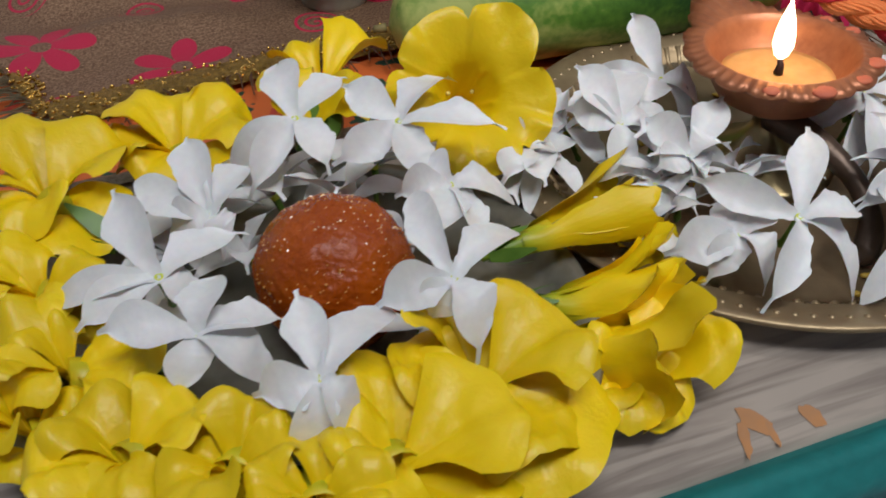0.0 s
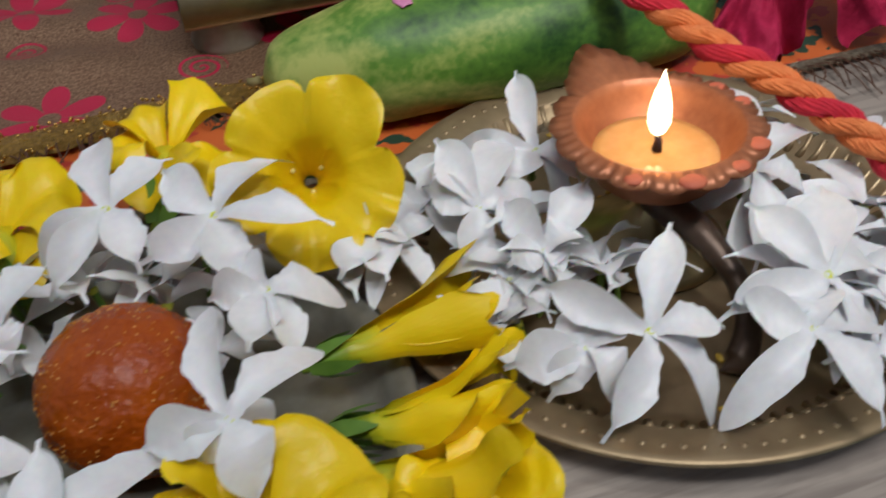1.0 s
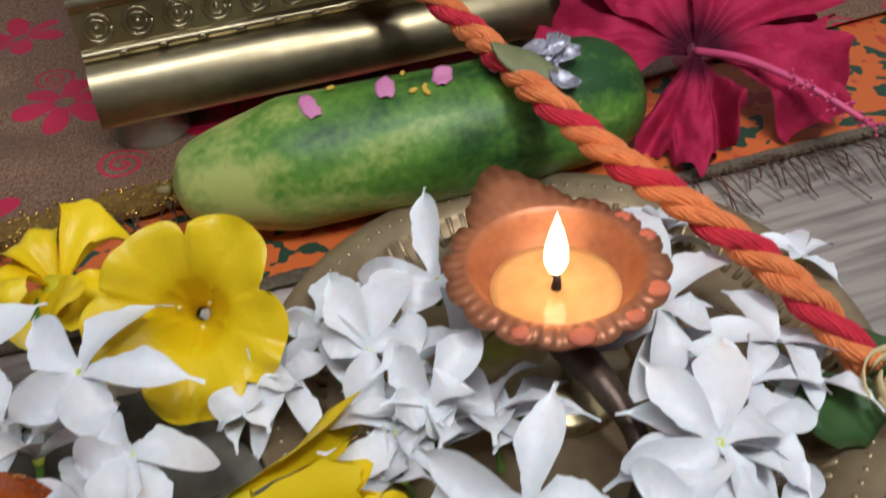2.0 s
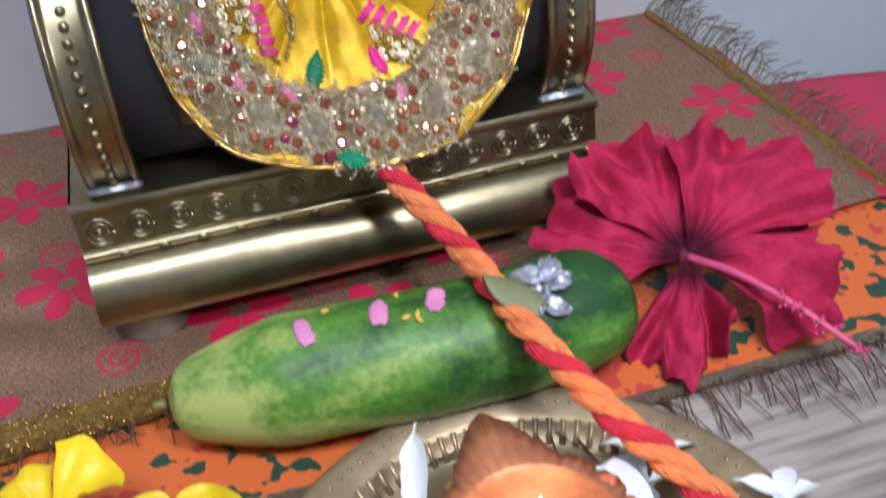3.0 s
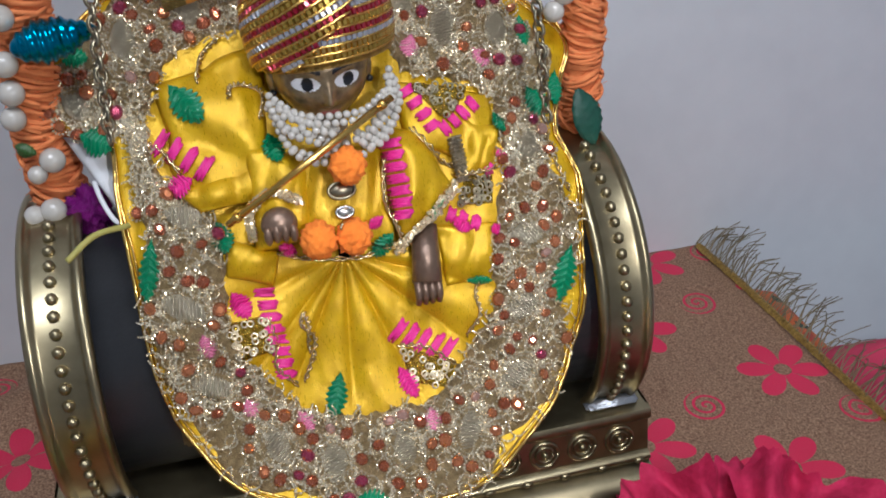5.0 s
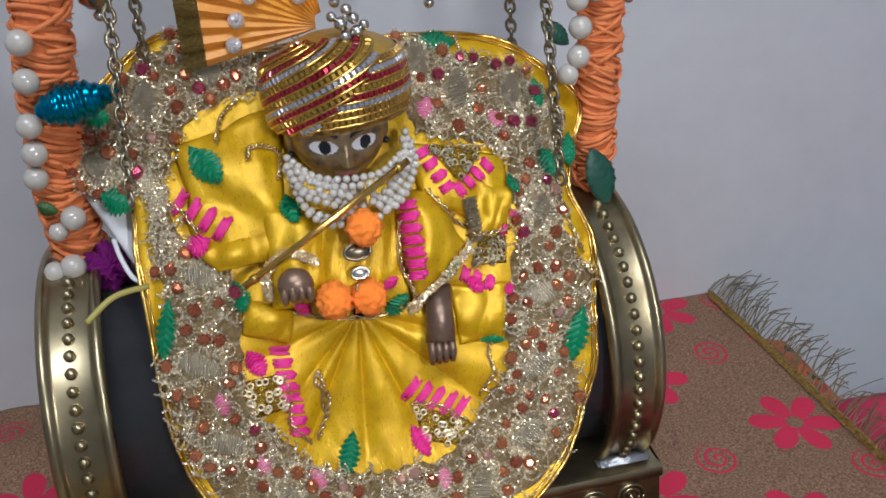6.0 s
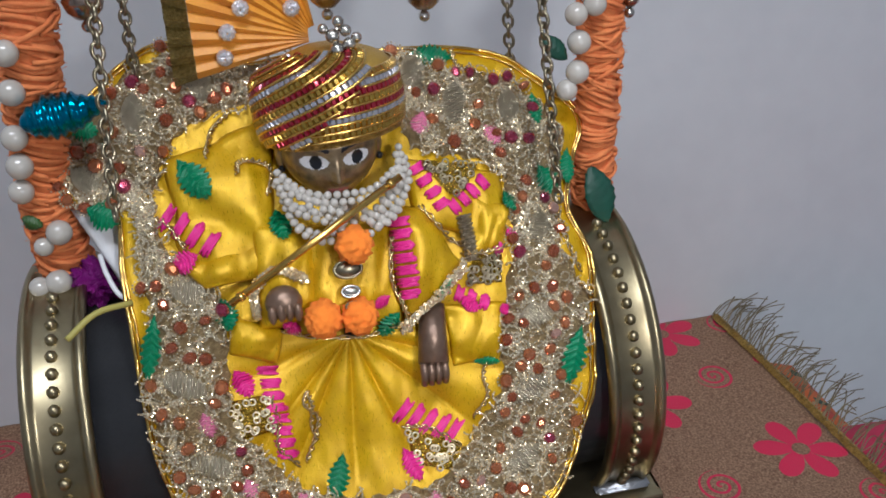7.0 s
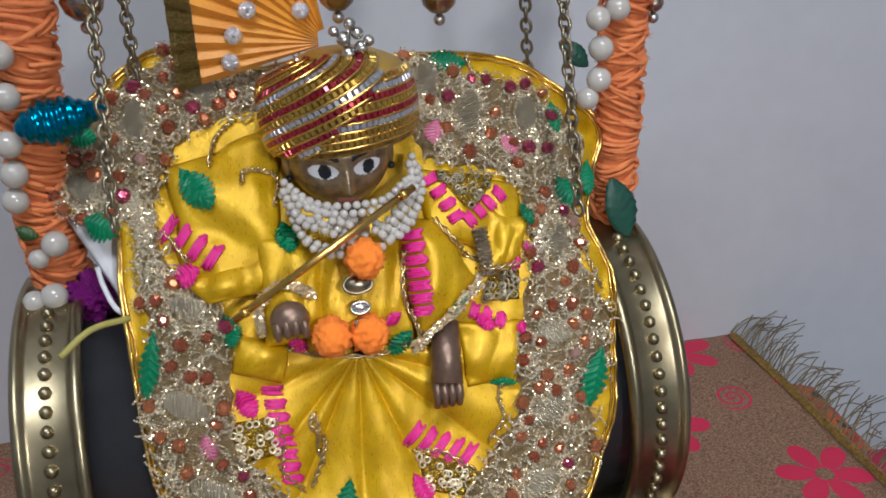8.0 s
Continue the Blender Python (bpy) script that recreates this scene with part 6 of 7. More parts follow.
STONES = [(-0.0530, 0.0971), (-0.0541, 0.0878), (-0.0606, 0.0824), (-0.0498, 0.0819), (-0.0456, 0.0761), (-0.0368, 0.0760), (-0.0541, 0.0700), (-0.0563, 0.0590), (-0.0639, 0.0601), (-0.0896, 0.0648), (-0.0800, 0.0634), (-0.0796, 0.0573),
          (-0.0693, 0.0137), (-0.0626, 0.0070), (-0.0581, -0.0014), (-0.0619, -0.0077), (-0.0513, -0.0132), (-0.0703, -0.0193), (-0.0681, -0.0296), (-0.0629, -0.0334), (-0.0614, -0.0427), (0.0560, 0.0761), (0.0406, 0.0707),
          (0.0341, 0.0703), (0.0454, 0.0508), (0.0619, 0.0449), (0.0741, 0.0491), (0.0698, 0.0334), (0.0664, 0.0275), (0.0712, 0.0018), (0.0720, -0.0130), (0.0601, -0.0175), (0.0529, -0.0226), (0.0612, -0.0293), (0.0693, -0.0285),
          (0.0640, -0.0351), (0.0730, -0.0388), (0.0530, -0.0438), (0.0630, -0.0553), (0.0768, -0.0570)]
for u, v, turn in MOTIFS:
    c = Vector((u, v, lie(u, v)))
    ob = new("thread_leaf", LEAF_MOTIF)
    ob.parent = border
    tilt_v = math.degrees(math.atan2(lie(u, v + 0.004) - lie(u, v - 0.004), 0.008))
    ob.matrix_local = Matrix.Translation(c + Vector((0, 0, 0.0016))) @ pose(0, 0, 0, tilt_v, 0, 0) @ pose(0, 0, 0, 0, 0, turn) @ Matrix.Diagonal((0.0072, 0.0072, 0.0046, 1))
    ca, sa = math.cos(math.radians(turn)), math.sin(math.radians(turn))
    for ring, count in ((1.0, 40), (1.17, 46)):
        for t in range(count):
            a = 2 * math.pi * t / count
            x, y = 0.0058 * ring * math.cos(a), 0.0080 * ring * math.sin(a)
            p, q = u + x * ca - y * sa, v + x * sa + y * ca
            beads.append(Vector((p, q, lie(p, q) + 0.0022)))
    for t in range(9):
        a = 2 * math.pi * (t + rng.uniform(-0.2, 0.2)) / 9
        x, y = 0.0096 * math.cos(a), 0.0120 * math.sin(a)
        STONES.append((u + x * ca - y * sa, v + x * sa + y * ca))
border_pts = np.array([tuple(drape(0.61 + (0.4 * reach(k) - 0.01) * i / 12, k))[:2] for i in range(13) for k in range(0, NL)])


def in_lace(u, v):
    return ((border_pts[:, 0] - u) ** 2 + (border_pts[:, 1] - v) ** 2).min() < 0.0016 ** 2


for j, (u, v) in enumerate(STONES):
    if any((u - x) ** 2 + (v - y) ** 2 < 0.0047 ** 2 for x, y in stones) or (j >= 40 and (not in_lace(u, v) or any((u - x) ** 2 + (v - y) ** 2 < 0.0065 ** 2 for x, y, _ in MOTIFS))):
        continue
    stones.append((u, v))
    g = new("stone", rng.choice(gem_meshes[:2] * 4 + gem_meshes if v < 0.03 or u < 0 else gem_meshes + gem_meshes[2:3] * 2))
    g.parent = border
    r = rng.uniform(0.0021, 0.0028)
    h = lie(u, v) + 0.0027
    g.matrix_local = Matrix.Translation((u, v, h)) @ pose(0, 0, 0, rng.uniform(-14, 14), rng.uniform(-14, 14), rng.uniform(0, 180)) @ Matrix.Diagonal((r, r * rng.uniform(0.75, 1.0), r * 0.75, 1))
    for t in range(14):
        a = 2 * math.pi * t / 14
        beads.append(Vector((u + math.cos(a) * (r + 0.0005), v + math.sin(a) * (r + 0.0005), h - 0.0002)))
# coiled bead threads that fill the ground of the lace
for _ in range(1600):
    k, f = rng.uniform(0, NL), rng.random()
    p = drape(0.61 + (0.4 * reach(k) - 0.01) * f, k)
    u, v, a, bend = p.x, p.y, rng.uniform(0, 6.3), rng.uniform(-0.55, 0.55)
    for t in range(rng.randint(8, 18)):
        if t % 4 == 0 and not in_lace(u, v):
            break
        beads.append(Vector((u, v, lie(u, v) + 0.0021 + rng.uniform(0, 0.0004))))
        a += bend
        u, v = u + 0.00080 * math.cos(a), v + 0.00080 * math.sin(a)


def bead_mesh(points, r):
    """Many tiny eight-sided beads in one mesh, each turned its own way."""
    gen = np.random.RandomState(5)
    p = np.array([tuple(q) for q in points])
    k = len(p)
    ax = gen.normal(size=(k, 3))
    ax /= np.linalg.norm(ax, axis=1)[:, None]
    bx = np.cross(ax, gen.normal(size=(k, 3)))
    bx /= np.linalg.norm(bx, axis=1)[:, None]
    cx = np.cross(ax, bx)
    rr = r * gen.uniform(0.75, 1.25, (k, 1))
    v = np.stack([p + ax * rr, p - ax * rr, p + bx * rr, p - bx * rr, p + cx * rr, p - cx * rr], 1).reshape(-1, 3)
    f = np.array([(0, 2, 4), (2, 1, 4), (1, 3, 4), (3, 0, 4), (2, 0, 5), (1, 2, 5), (3, 1, 5), (0, 3, 5)])
    faces = (f[None] + 6 * np.arange(k)[:, None, None]).reshape(-1, 3)
    me = bpy.data.meshes.new("beads")
    me.from_pydata(v.tolist(), [], faces.tolist())
    return me


def bead_part(points, r, mt, parent, label=""):
    me = bead_mesh(points, r)
    me.materials.append(mt)
    ob = new("bead_embroidery", me)
    ob.parent = parent
    ob["kind"] = "stuff"
    if label:
        ob["label"] = label
    return ob


rng.shuffle(beads)
for share, mt in ((beads[::2], M_BEAD), (beads[1::2], M_ZARI_LIGHT)):
    bead_part(share, 0.00050, mt, border)


def stitched_leaf(p, q, spin, w, h, mat=M_GREEN_SILK, name="silk_leaf", label="ribbed emerald silk leaf", lift=0.0012):
    """A padded leaf of satin stitch, with a toothed outline, lying on the dress."""
    bm = bmesh.new()
    m = pose(p, q, 0, 0, 0, spin)
    rows = []
    for i in range(31):
        s = i / 30
        ww = w * math.sin(math.pi * (0.03 + 0.94 * s)) ** 0.8 * (1.22 if i % 4 < 2 else 0.86)
        row = []
        for f in (-1, -0.5, 0, 0.5, 1):
            c = m @ Vector((ww * f, h * (s - 0.5) - abs(f) * 0.12 * h, 0))
            row.append(lay(c.x, c.y, lift + 0.0010 * (1 - f * f) + (0.0004 if i % 4 < 2 else 0)))
        rows.append(row)
    grid(bm, rows)
    return thick(part(name, bm, mat, dress, label, smooth=False), 0.0008, -1.0)


for p, q, sp, w, h in ((-0.0479, 0.0488, 32, 0.0046, 0.0160), (-0.0429, 0.0018, 8, 0.0036, 0.0105), (-0.0118, -0.0605, -18, 0.0034, 0.0155), (0.0411, 0.0846, 80, 0.0036, 0.0150), (-0.0680, -0.0050, -14, 0.0030, 0.0200), (-0.0794, 0.0403, 60, 0.0046, 0.0110),
                       (0.0779, 0.0336, 25, 0.0040, 0.0120), (0.0872, 0.0381, -12, 0.0026, 0.0125), (0.0784, 0.0610, 5, 0.0026, 0.0110), (0.0790, -0.0310, -18, 0.0040, 0.0200), (0.0122, -0.0100, -40, 0.0030, 0.0095), (-0.0207, 0.0293, 10, 0.0034, 0.0100),
                       (0.0446, -0.0291, 80, 0.0015, 0.0090), (0.0602, 0.0271, 25, 0.0026, 0.0075), (-0.0832, 0.0707, 70, 0.0034, 0.0100), (-0.0074, -0.0985, 70, 0.0036, 0.0120), (0.0320, -0.0010, -35, 0.0020, 0.0080)):
    stitched_leaf(p, q, sp, w, h, lift=0.0024 if abs(p) > 0.06 or q < -0.09 else 0.0008)


def stitches(a, b, count, length, slant=0.0):
    """A row of short pink satin stitches from a to b, each of several threads."""
    a, b = Vector((*a, 0)), Vector((*b, 0))
    d = (b - a).normalized()
    side = Vector((-d.y, d.x, 0))
    for i in range(count):
        c = a.lerp(b, i / max(1, count - 1))
        bm = bmesh.new()
        for j in range(6):
            o = c + d * (0.00052 * (j - 2.5))
            e1, e2 = o - side * length * (0.5 + 0.10 * math.sin(i * 3 + j * 2)) - d * slant, o + side * length * (0.5 + 0.10 * math.cos(i * 5 + j)) + d * slant
            tube(bm, [lay(*e1.lerp(e2, t / 4)[:2], 0.0003 + 0.0006 * math.sin(math.pi * t / 4)) for t in range(5)], 0.00040, 5)
        part("pink_stitch", bm, M_PINK_SILK, dress, "hot pink satin stitch")


stitches((0.0188, 0.0240), (0.0190, -0.0009), 7, 0.0062)
stitches((-0.0315, -0.0205), (-0.0285, -0.0510), 8, 0.0062, 0.0006)
stitches((0.0134, -0.0425), (0.0310, -0.0530), 5, 0.0085, 0.0010)
stitches((-0.0580, 0.0362), (-0.0445, 0.0250), 4, 0.0085)
stitches((0.0289, 0.0421), (0.0355, 0.0285), 4, 0.0052)
stitches((0.0400, 0.0270), (0.0521, 0.0345), 4, 0.0052)
stitches((0.0385, -0.0038), (0.0470, -0.0080), 3, 0.0050)
stitches((0.0545, 0.0100), (0.0604, 0.0150), 2, 0.0040)
for p, q, sp, w, h in ((-0.0406, -0.0226, 25, 0.0032, 0.0100), (0.0138, -0.0610, 22, 0.0030, 0.0125), (-0.0532, 0.0205, -70, 0.0034, 0.0100), (0.0413, -0.0073, 40, 0.0026, 0.0070), (0.0538, -0.0112, 20, 0.0018, 0.0040), (-0.0218, -0.0067, 60, 0.0020, 0.0065), (0.0100, -0.0020, -60, 0.0018, 0.0060)):
    stitched_leaf(p, q, sp, w, h, M_PINK_SILK, "pink_leaf", "hot pink satin stitch leaf", 0.0008)
M_PALE_PINK = surface("pale_pink_silk", (0.72, 0.22, 0.36), (0.5, 0.14, 0.24), 0.4, grain=2500, bump=0.4)
for p, q, sp, w, h in ((0.0598, 0.0525, 30, 0.0030, 0.0080), (0.0341, 0.0593, -20, 0.0032, 0.0085), (-0.0540, -0.0350, 10, 0.0028, 0.0085), (-0.0250, -0.0680, 30, 0.0028, 0.0080), (0.0205, -0.0760, 0, 0.0030, 0.0080), (-0.0430, -0.0600, 20, 0.0026, 0.0070)):
    stitched_leaf(p, q, sp, w, h, M_PALE_PINK, "pink_leaf", "pale pink silk filling in the lace", 0.0016)
# gold sequin patches in the corners of the panels
M_SEQUIN = surface("gold_sequin_net", (0.62, 0.42, 0.05), (0.22, 0.13, 0.02), 0.25, 0.8, grain=900, blotch=500, bump=1.0, bump_size=0.002)
for seed, pts in enumerate((((-0.0470, -0.0290), (-0.0325, -0.0285), (-0.0322, -0.0420), (-0.0440, -0.0430)), ((0.0135, -0.0485), (0.0335, -0.0580), (0.0279, -0.0665), (0.0150, -0.0625)), ((0.0304, 0.0450), (0.0522, 0.0416), (0.0438, 0.0310), (0.0386, 0.0317)), ((0.0454, 0.0084), (0.0562, 0.0080), (0.0550, -0.0020), (0.0415, -0.0010)))):
    bm = bmesh.new()
    a, b, c, d = [Vector((*p, 0)) for p in pts]
    grid(bm, [[lay(*(a.lerp(b, i / 8)).lerp(d.lerp(c, i / 8), j / 8)[:2], 0.0006) for i in range(9)] for j in range(9)])
    patch = thick(part("sequin_patch", bm, M_SEQUIN, dress, "net of tiny gold sequins"), 0.0008, -1.0)
    bm = bmesh.new()
    rng2 = random.Random(seed + 40)
    for _ in range(26):
        u, v = rng2.random(), rng2.random()
        p = lay(*(a.lerp(b, u)).lerp(d.lerp(c, u), v)[:2], 0.0010)
        tube(bm, [p + Vector((0.0011 * math.cos(t), 0.0011 * math.sin(t), 0)) for t in [2 * math.pi * i / 8 for i in range(9)]], 0.0004, 5, cap=False)
    ob = part("sequin_net", bm, M_BEAD if seed in (0, 1) else M_CHAIN, patch)
    ob["kind"] = "stuff"


M_CORD = surface("gilt_thread", (0.78, 0.62, 0.34), (0.45, 0.32, 0.14), 0.25, 0.9, bump=0)


def cord(pts, r=0.00055):
    """Two gilt threads twisted round each other, laid along points."""
    bm = bmesh.new()
    line = [lay(p.x, p.y, 0.0009) for p in spline([(*q, 0) for q in pts], 10)]
    for ph in (0, math.pi):
        tube(bm, [p + Vector((0.0007 * math.cos(i * 0.9 + ph), 0.0007 * math.sin(i * 0.9 + ph), 0.0004 * math.sin(i * 0.9 + ph))) for i, p in enumerate(line)], r * 0.75, 5)
    part("gold_cord", bm, M_CORD, dress, "twisted silver-gilt cord")


cord([(-0.0326, 0.0699), (-0.0380, 0.0660), (-0.0403, 0.0627), (-0.0422, 0.0548)])
cord([(-0.0326, 0.0475), (-0.0320, 0.0510), (-0.0282, 0.0519), (-0.0225, 0.0500), (-0.0210, 0.0460), (-0.0232, 0.0393)])
cord([(-0.0191, -0.0299), (-0.0205, -0.0340), (-0.0164, -0.0395), (-0.0185, -0.0470), (-0.0223, -0.0548)])
cord([(-0.0191, -0.0299), (-0.0180, -0.0350), (-0.0190, -0.0420), (-0.0175, -0.0470)])
cord([(0.0275, 0.0289), (0.0341, 0.0189), (0.0420, 0.0130)])
cord([(0.0455, -0.0293), (0.0438, -0.0350), (0.0445, -0.0418), (0.0387, -0.0493)])
cord([(-0.0677, 0.0405), (-0.0620, 0.0370), (-0.0572, 0.0332), (-0.0526, 0.0248)])
cord([(-0.0245, -0.0075), (-0.0137, -0.0112), (0.0036, -0.0135), (0.0130, -0.0110)])
cord([(0.0159, 0.0193), (0.0140, 0.0058), (0.0160, -0.0020), (0.0182, -0.0088)], 0.0006)
cord([(0.0802, 0.0194), (0.0768, 0.0052), (0.0820, -0.0040), (0.0880, -0.0111)])
cord([(0.0815, 0.0210), (0.0815, 0.0080), (0.0850, -0.0020)])
cord([(0.0508, 0.0861), (0.0520, 0.0800), (0.0559, 0.0779), (0.0663, 0.0738)])
cord([(-0.0315, -0.0290), (-0.0300, -0.0400), (-0.0310, -0.0480), (-0.0250, -0.0560)])
cord([(0.0128, -0.0478), (0.0220, -0.0500), (0.0335, -0.0590)])
cord([(0.0410, 0.0105), (0.0480, 0.0100), (0.0570, 0.0110)])
# cuffs: a beaded band at each sleeve's end
rng = random.Random(17)
for parent, ends, half in ((sleeve_b, ((0.0165, -0.0130), (0.0290, -0.0040), (0.0410, 0.0065)), 0.0020), (sleeve_a, ((-0.0325, -0.0010), (-0.0320, 0.0080), (-0.0240, 0.0135), (-0.0150, 0.0090)), 0.0012)):
    line = spline([(*e, 0) for e in ends], 30)
    pts = []
    for p in line:
        for _ in range(9):
            x, y = p.x + rng.uniform(-half, half), p.y + rng.uniform(-half, half)
            pts.append(lay(x, y, 0.0007 + rng.uniform(0, 0.0008)))
    bead_part(pts, 0.0008, M_BEAD, parent, "silver-gilt beaded cuff")
# the bound knot of the shawl, and loose ends
bm = bmesh.new()
k0, k1 = lay(0.0425, 0.0235, 0.0015), lay(0.0440, 0.0075, 0.0015)
line = [k0.lerp(k1, i / 90) for i in range(91)]
tube(bm, line, lambda s: 0.0019 + 0.0005 * math.sin(math.pi * s), 10)
tube(bm, [p + Vector((0.0024 * math.cos(i * 0.7), 0, 0.0024 * math.sin(i * 0.7))) for i, p in enumerate(line)], 0.0005, 5)
part("shawl_knot", bm, M_LACE_GREY, dress, "bronze thread bound round the shawl")
bm = bmesh.new()
la, lb, lc = Vector((-0.0905, 0.0440, -0.0070)), Vector((-0.0700, 0.0380, -0.0045)), Vector((-0.0745, 0.0120, -0.0050))
grid(bm, [[la.lerp(lb, u / 6).lerp(lc, v / 6) + Vector((0, 0, 0.0012 * math.sin(u))) for u in range(7)] for v in range(6)])
thick(part("lining", bm, M_LINING, dress, "stiff white lining showing under the hem"), 0.0008)
bm = bmesh.new()
inv = DRESS.inverted()
tube(bm, spline([inv @ Vector(q) for q in ((0.2297, 0.4570, 0.1890), (0.2380, 0.4640, 0.1925), (0.2480, 0.4710, 0.1906))], 6), 0.0010, 8)
part("tie_string", bm, surface("olive_tie_string", (0.42, 0.38, 0.10), (0.3, 0.26, 0.06), 0.6), dress, "loose olive tie string")
bm = bmesh.new()
tube(bm, spline([(-0.0830, 0.0270, -0.0060), (-0.0810, 0.0200, -0.0020), (-0.0770, 0.0120, 0.0010), (-0.0700, 0.0095, 0.0030)], 8), 0.0009, 8)
part("tie_string", bm, M_WHITE, dress, "loose white tie string")

# the figurine: one plain shape
M_FIG = surface("dark_brass_skin", (0.42, 0.31, 0.18), (0.11, 0.075, 0.045), 0.30, 0.55, grain=420, blotch=150, bump=0.4)
M_BLACK = surface("black_enamel", (0.012, 0.014, 0.02), None, 0.3)
M_EYEWHITE = surface("white_enamel", (0.78, 0.78, 0.80), (0.7, 0.7, 0.74), 0.3, bump=0)
M_LIP = surface("rose_enamel", (0.40, 0.13, 0.12), None, 0.4)
M_HAND = surface("brown_bronze", (0.26, 0.17, 0.12), (0.14, 0.09, 0.065), 0.38, 0.6, grain=500, bump=0.3)
HEAD = pose(0.3175, 0.5065, 0.2210, 6, -1, 2)
bm = bmesh.new()
made = bmesh.ops.create_icosphere(bm, subdivisions=6, radius=1.0)
for v in made["verts"]:
    x, y, z = v.co
    r = Vector((x * 0.0182, y * 0.0168, z * 0.0200))
    if z < 0:
        r.x *= 1 - 0.30 * z * z
        r.y *= 1 - 0.10 * z * z
    if y < 0:
        g = lambda cx, cz, sx, sz: math.exp(-((x - cx) / sx) ** 2 - ((z - cz) / sz) ** 2)
        r.y -= 0.0030 * g(0, -0.14, 0.09, 0.20) + 0.0022 * g(0, -0.28, 0.17, 0.09) - 0.0020 * (g(0.40, 0.10, 0.22, 0.16) + g(-0.40, 0.10, 0.22, 0.16))
        r.y -= 0.0016 * g(0, -0.56, 0.24, 0.10) + 0.0018 * g(0, -0.85, 0.3, 0.16) + 0.0010 * (g(0.42, 0.34, 0.3, 0.08) + g(-0.42, 0.34, 0.3, 0.08))
    v.co = r
for f in bm.faces:
    c = f.calc_center_median()
    x, y, z = c.x / 0.0182, c.y / 0.0168, c.z / 0.02
    if y < 0:
        for sx in (-1, 1):
            ex, ez = x - sx * 0.42, z - 0.08
            if (ex / 0.275) ** 2 + ((ez - 0.04 * abs(ex)) / 0.135) ** 2 < 1:
                f.material_index = 2
            if ((ex - 0.03) / 0.120) ** 2 + (ez / 0.132) ** 2 < 1:
                f.material_index = 1
            bx = x - sx * 0.45
            if abs(bx) < 0.33 and abs(z - 0.30 - 0.10 * (1 - (bx / 0.33) ** 2)) < 0.052:
                f.material_index = 1
        if (x / 0.24) ** 2 + ((z + 0.56) / 0.075) ** 2 < 1:
            f.material_index = 3
for sx in (-1, 1):
    ball(bm, (sx * 0.0178, 0.0015, -0.001), 0.0046, 0, 12, 8, (0.55, 0.7, 1.5))
    ball(bm, (sx * 0.0186, -0.0014, -0.0062), 0.0014, 1, 8, 6)
for v in bm.verts:
    v.co = HEAD @ (v.co * 0.92)
# neck, trunk and the two hands
tube(bm, [HEAD @ Vector((0, 0.004, -0.014)), DRESS @ Vector((0.001, 0.012, 0.008)), DRESS @ Vector((0.001, -0.006, 0.004))], 0.0085, 14)
fist = DRESS @ Vector((-0.0232, 0.0025, 0.0240))
ball(bm, fist, 0.0062, 4, 16, 12, (1.0, 0.85, 0.95))
for i in range(4):
    ball(bm, fist + Vector((-0.0042 + 0.0028 * i, -0.0042, -0.0010 - 0.0006 * abs(i - 1.5))), 0.0020, 4, 10, 8, (0.75, 1.0, 1.7))
wrist, palm = DRESS @ Vector((0.0275, -0.0060, 0.0120)), DRESS @ Vector((0.0248, -0.0260, 0.0160))
n0 = len(bm.faces)
tube(bm, [wrist, wrist.lerp(palm, 0.5), palm], lambda s: 0.0046 + 0.0008 * s, 14)
for i in range(4):
    t0 = palm + Vector((-0.0036 + 0.0024 * i, -0.0006, 0.0012))
    tube(bm, [t0, t0 + Vector((0.0001 * (i - 1.5), -0.0022, -0.0048)), t0 + Vector((0.0001 * (i - 1.5), -0.0010, -0.0085))], lambda s: 0.0015 - 0.0003 * s, 8)
bm.faces.ensure_lookup_table()
for f in bm.faces[n0:]:
    f.material_index = 4
fig = tagged(part("deity_figurine", bm, [M_FIG, M_BLACK, M_EYEWHITE, M_LIP, M_HAND]), "small dark brass figurine with painted enamel eyes", "figurine")

# turban
TURBAN = pose(0.3189, 0.5110, 0.2405, -8, -5, 0)
turban = base("turban", TURBAN, "gold turban wrapped with rows of coloured sequins", "turban")
def dome(az, h, lift=0.0):
    """A point of the turban: az 0 faces the viewer, h from 0 (brim) to 1 (crown)."""
    r = 0.0236 + 0.0016 * math.sin(math.pi * min(1, h * 1.2)) - 0.0016 * h - 0.0150 * max(0.0, (h - 0.66) / 0.34) ** 2.2 + lift
    return Vector((r * math.sin(az), -r * 0.95 * math.cos(az), -0.0140 + 0.0285 * h))
bm = bmesh.new()
vs = grid(bm, [[dome(2 * math.pi * j / 48, i / 14) for j in range(48)] for i in range(15)], True)
bm.faces.new(vs[-1])
bm.faces.new(vs[0])
part("turban_body", bm, surface("gold_brocade", (0.62, 0.40, 0.08), (0.36, 0.2, 0.03), 0.4, 0.6, grain=1200, bump=0.8, bump_size=0.001), turban)
bm = bmesh.new()
tube(bm, [dome(2 * math.pi * j / 48, -0.03, -0.0006) for j in range(49)], 0.0010, 8, cap=False)
part("brim", bm, M_LACE, turban, "gilt braid brim")
SEQ = {"gold": M_GOLD, "maroon": surface("maroon_sequin", (0.36, 0.015, 0.035), (0.22, 0.008, 0.022), 0.18, 0.6, coat=0.8, bump=0), "silver": surface("silver_sequin", (0.52, 0.52, 0.56), (0.36, 0.36, 0.40), 0.25, 0.7, bump=0), "bronze": surface("bronze_sequin", (0.52, 0.34, 0.07), (0.32, 0.2, 0.04), 0.24, 0.8, bump=0)}
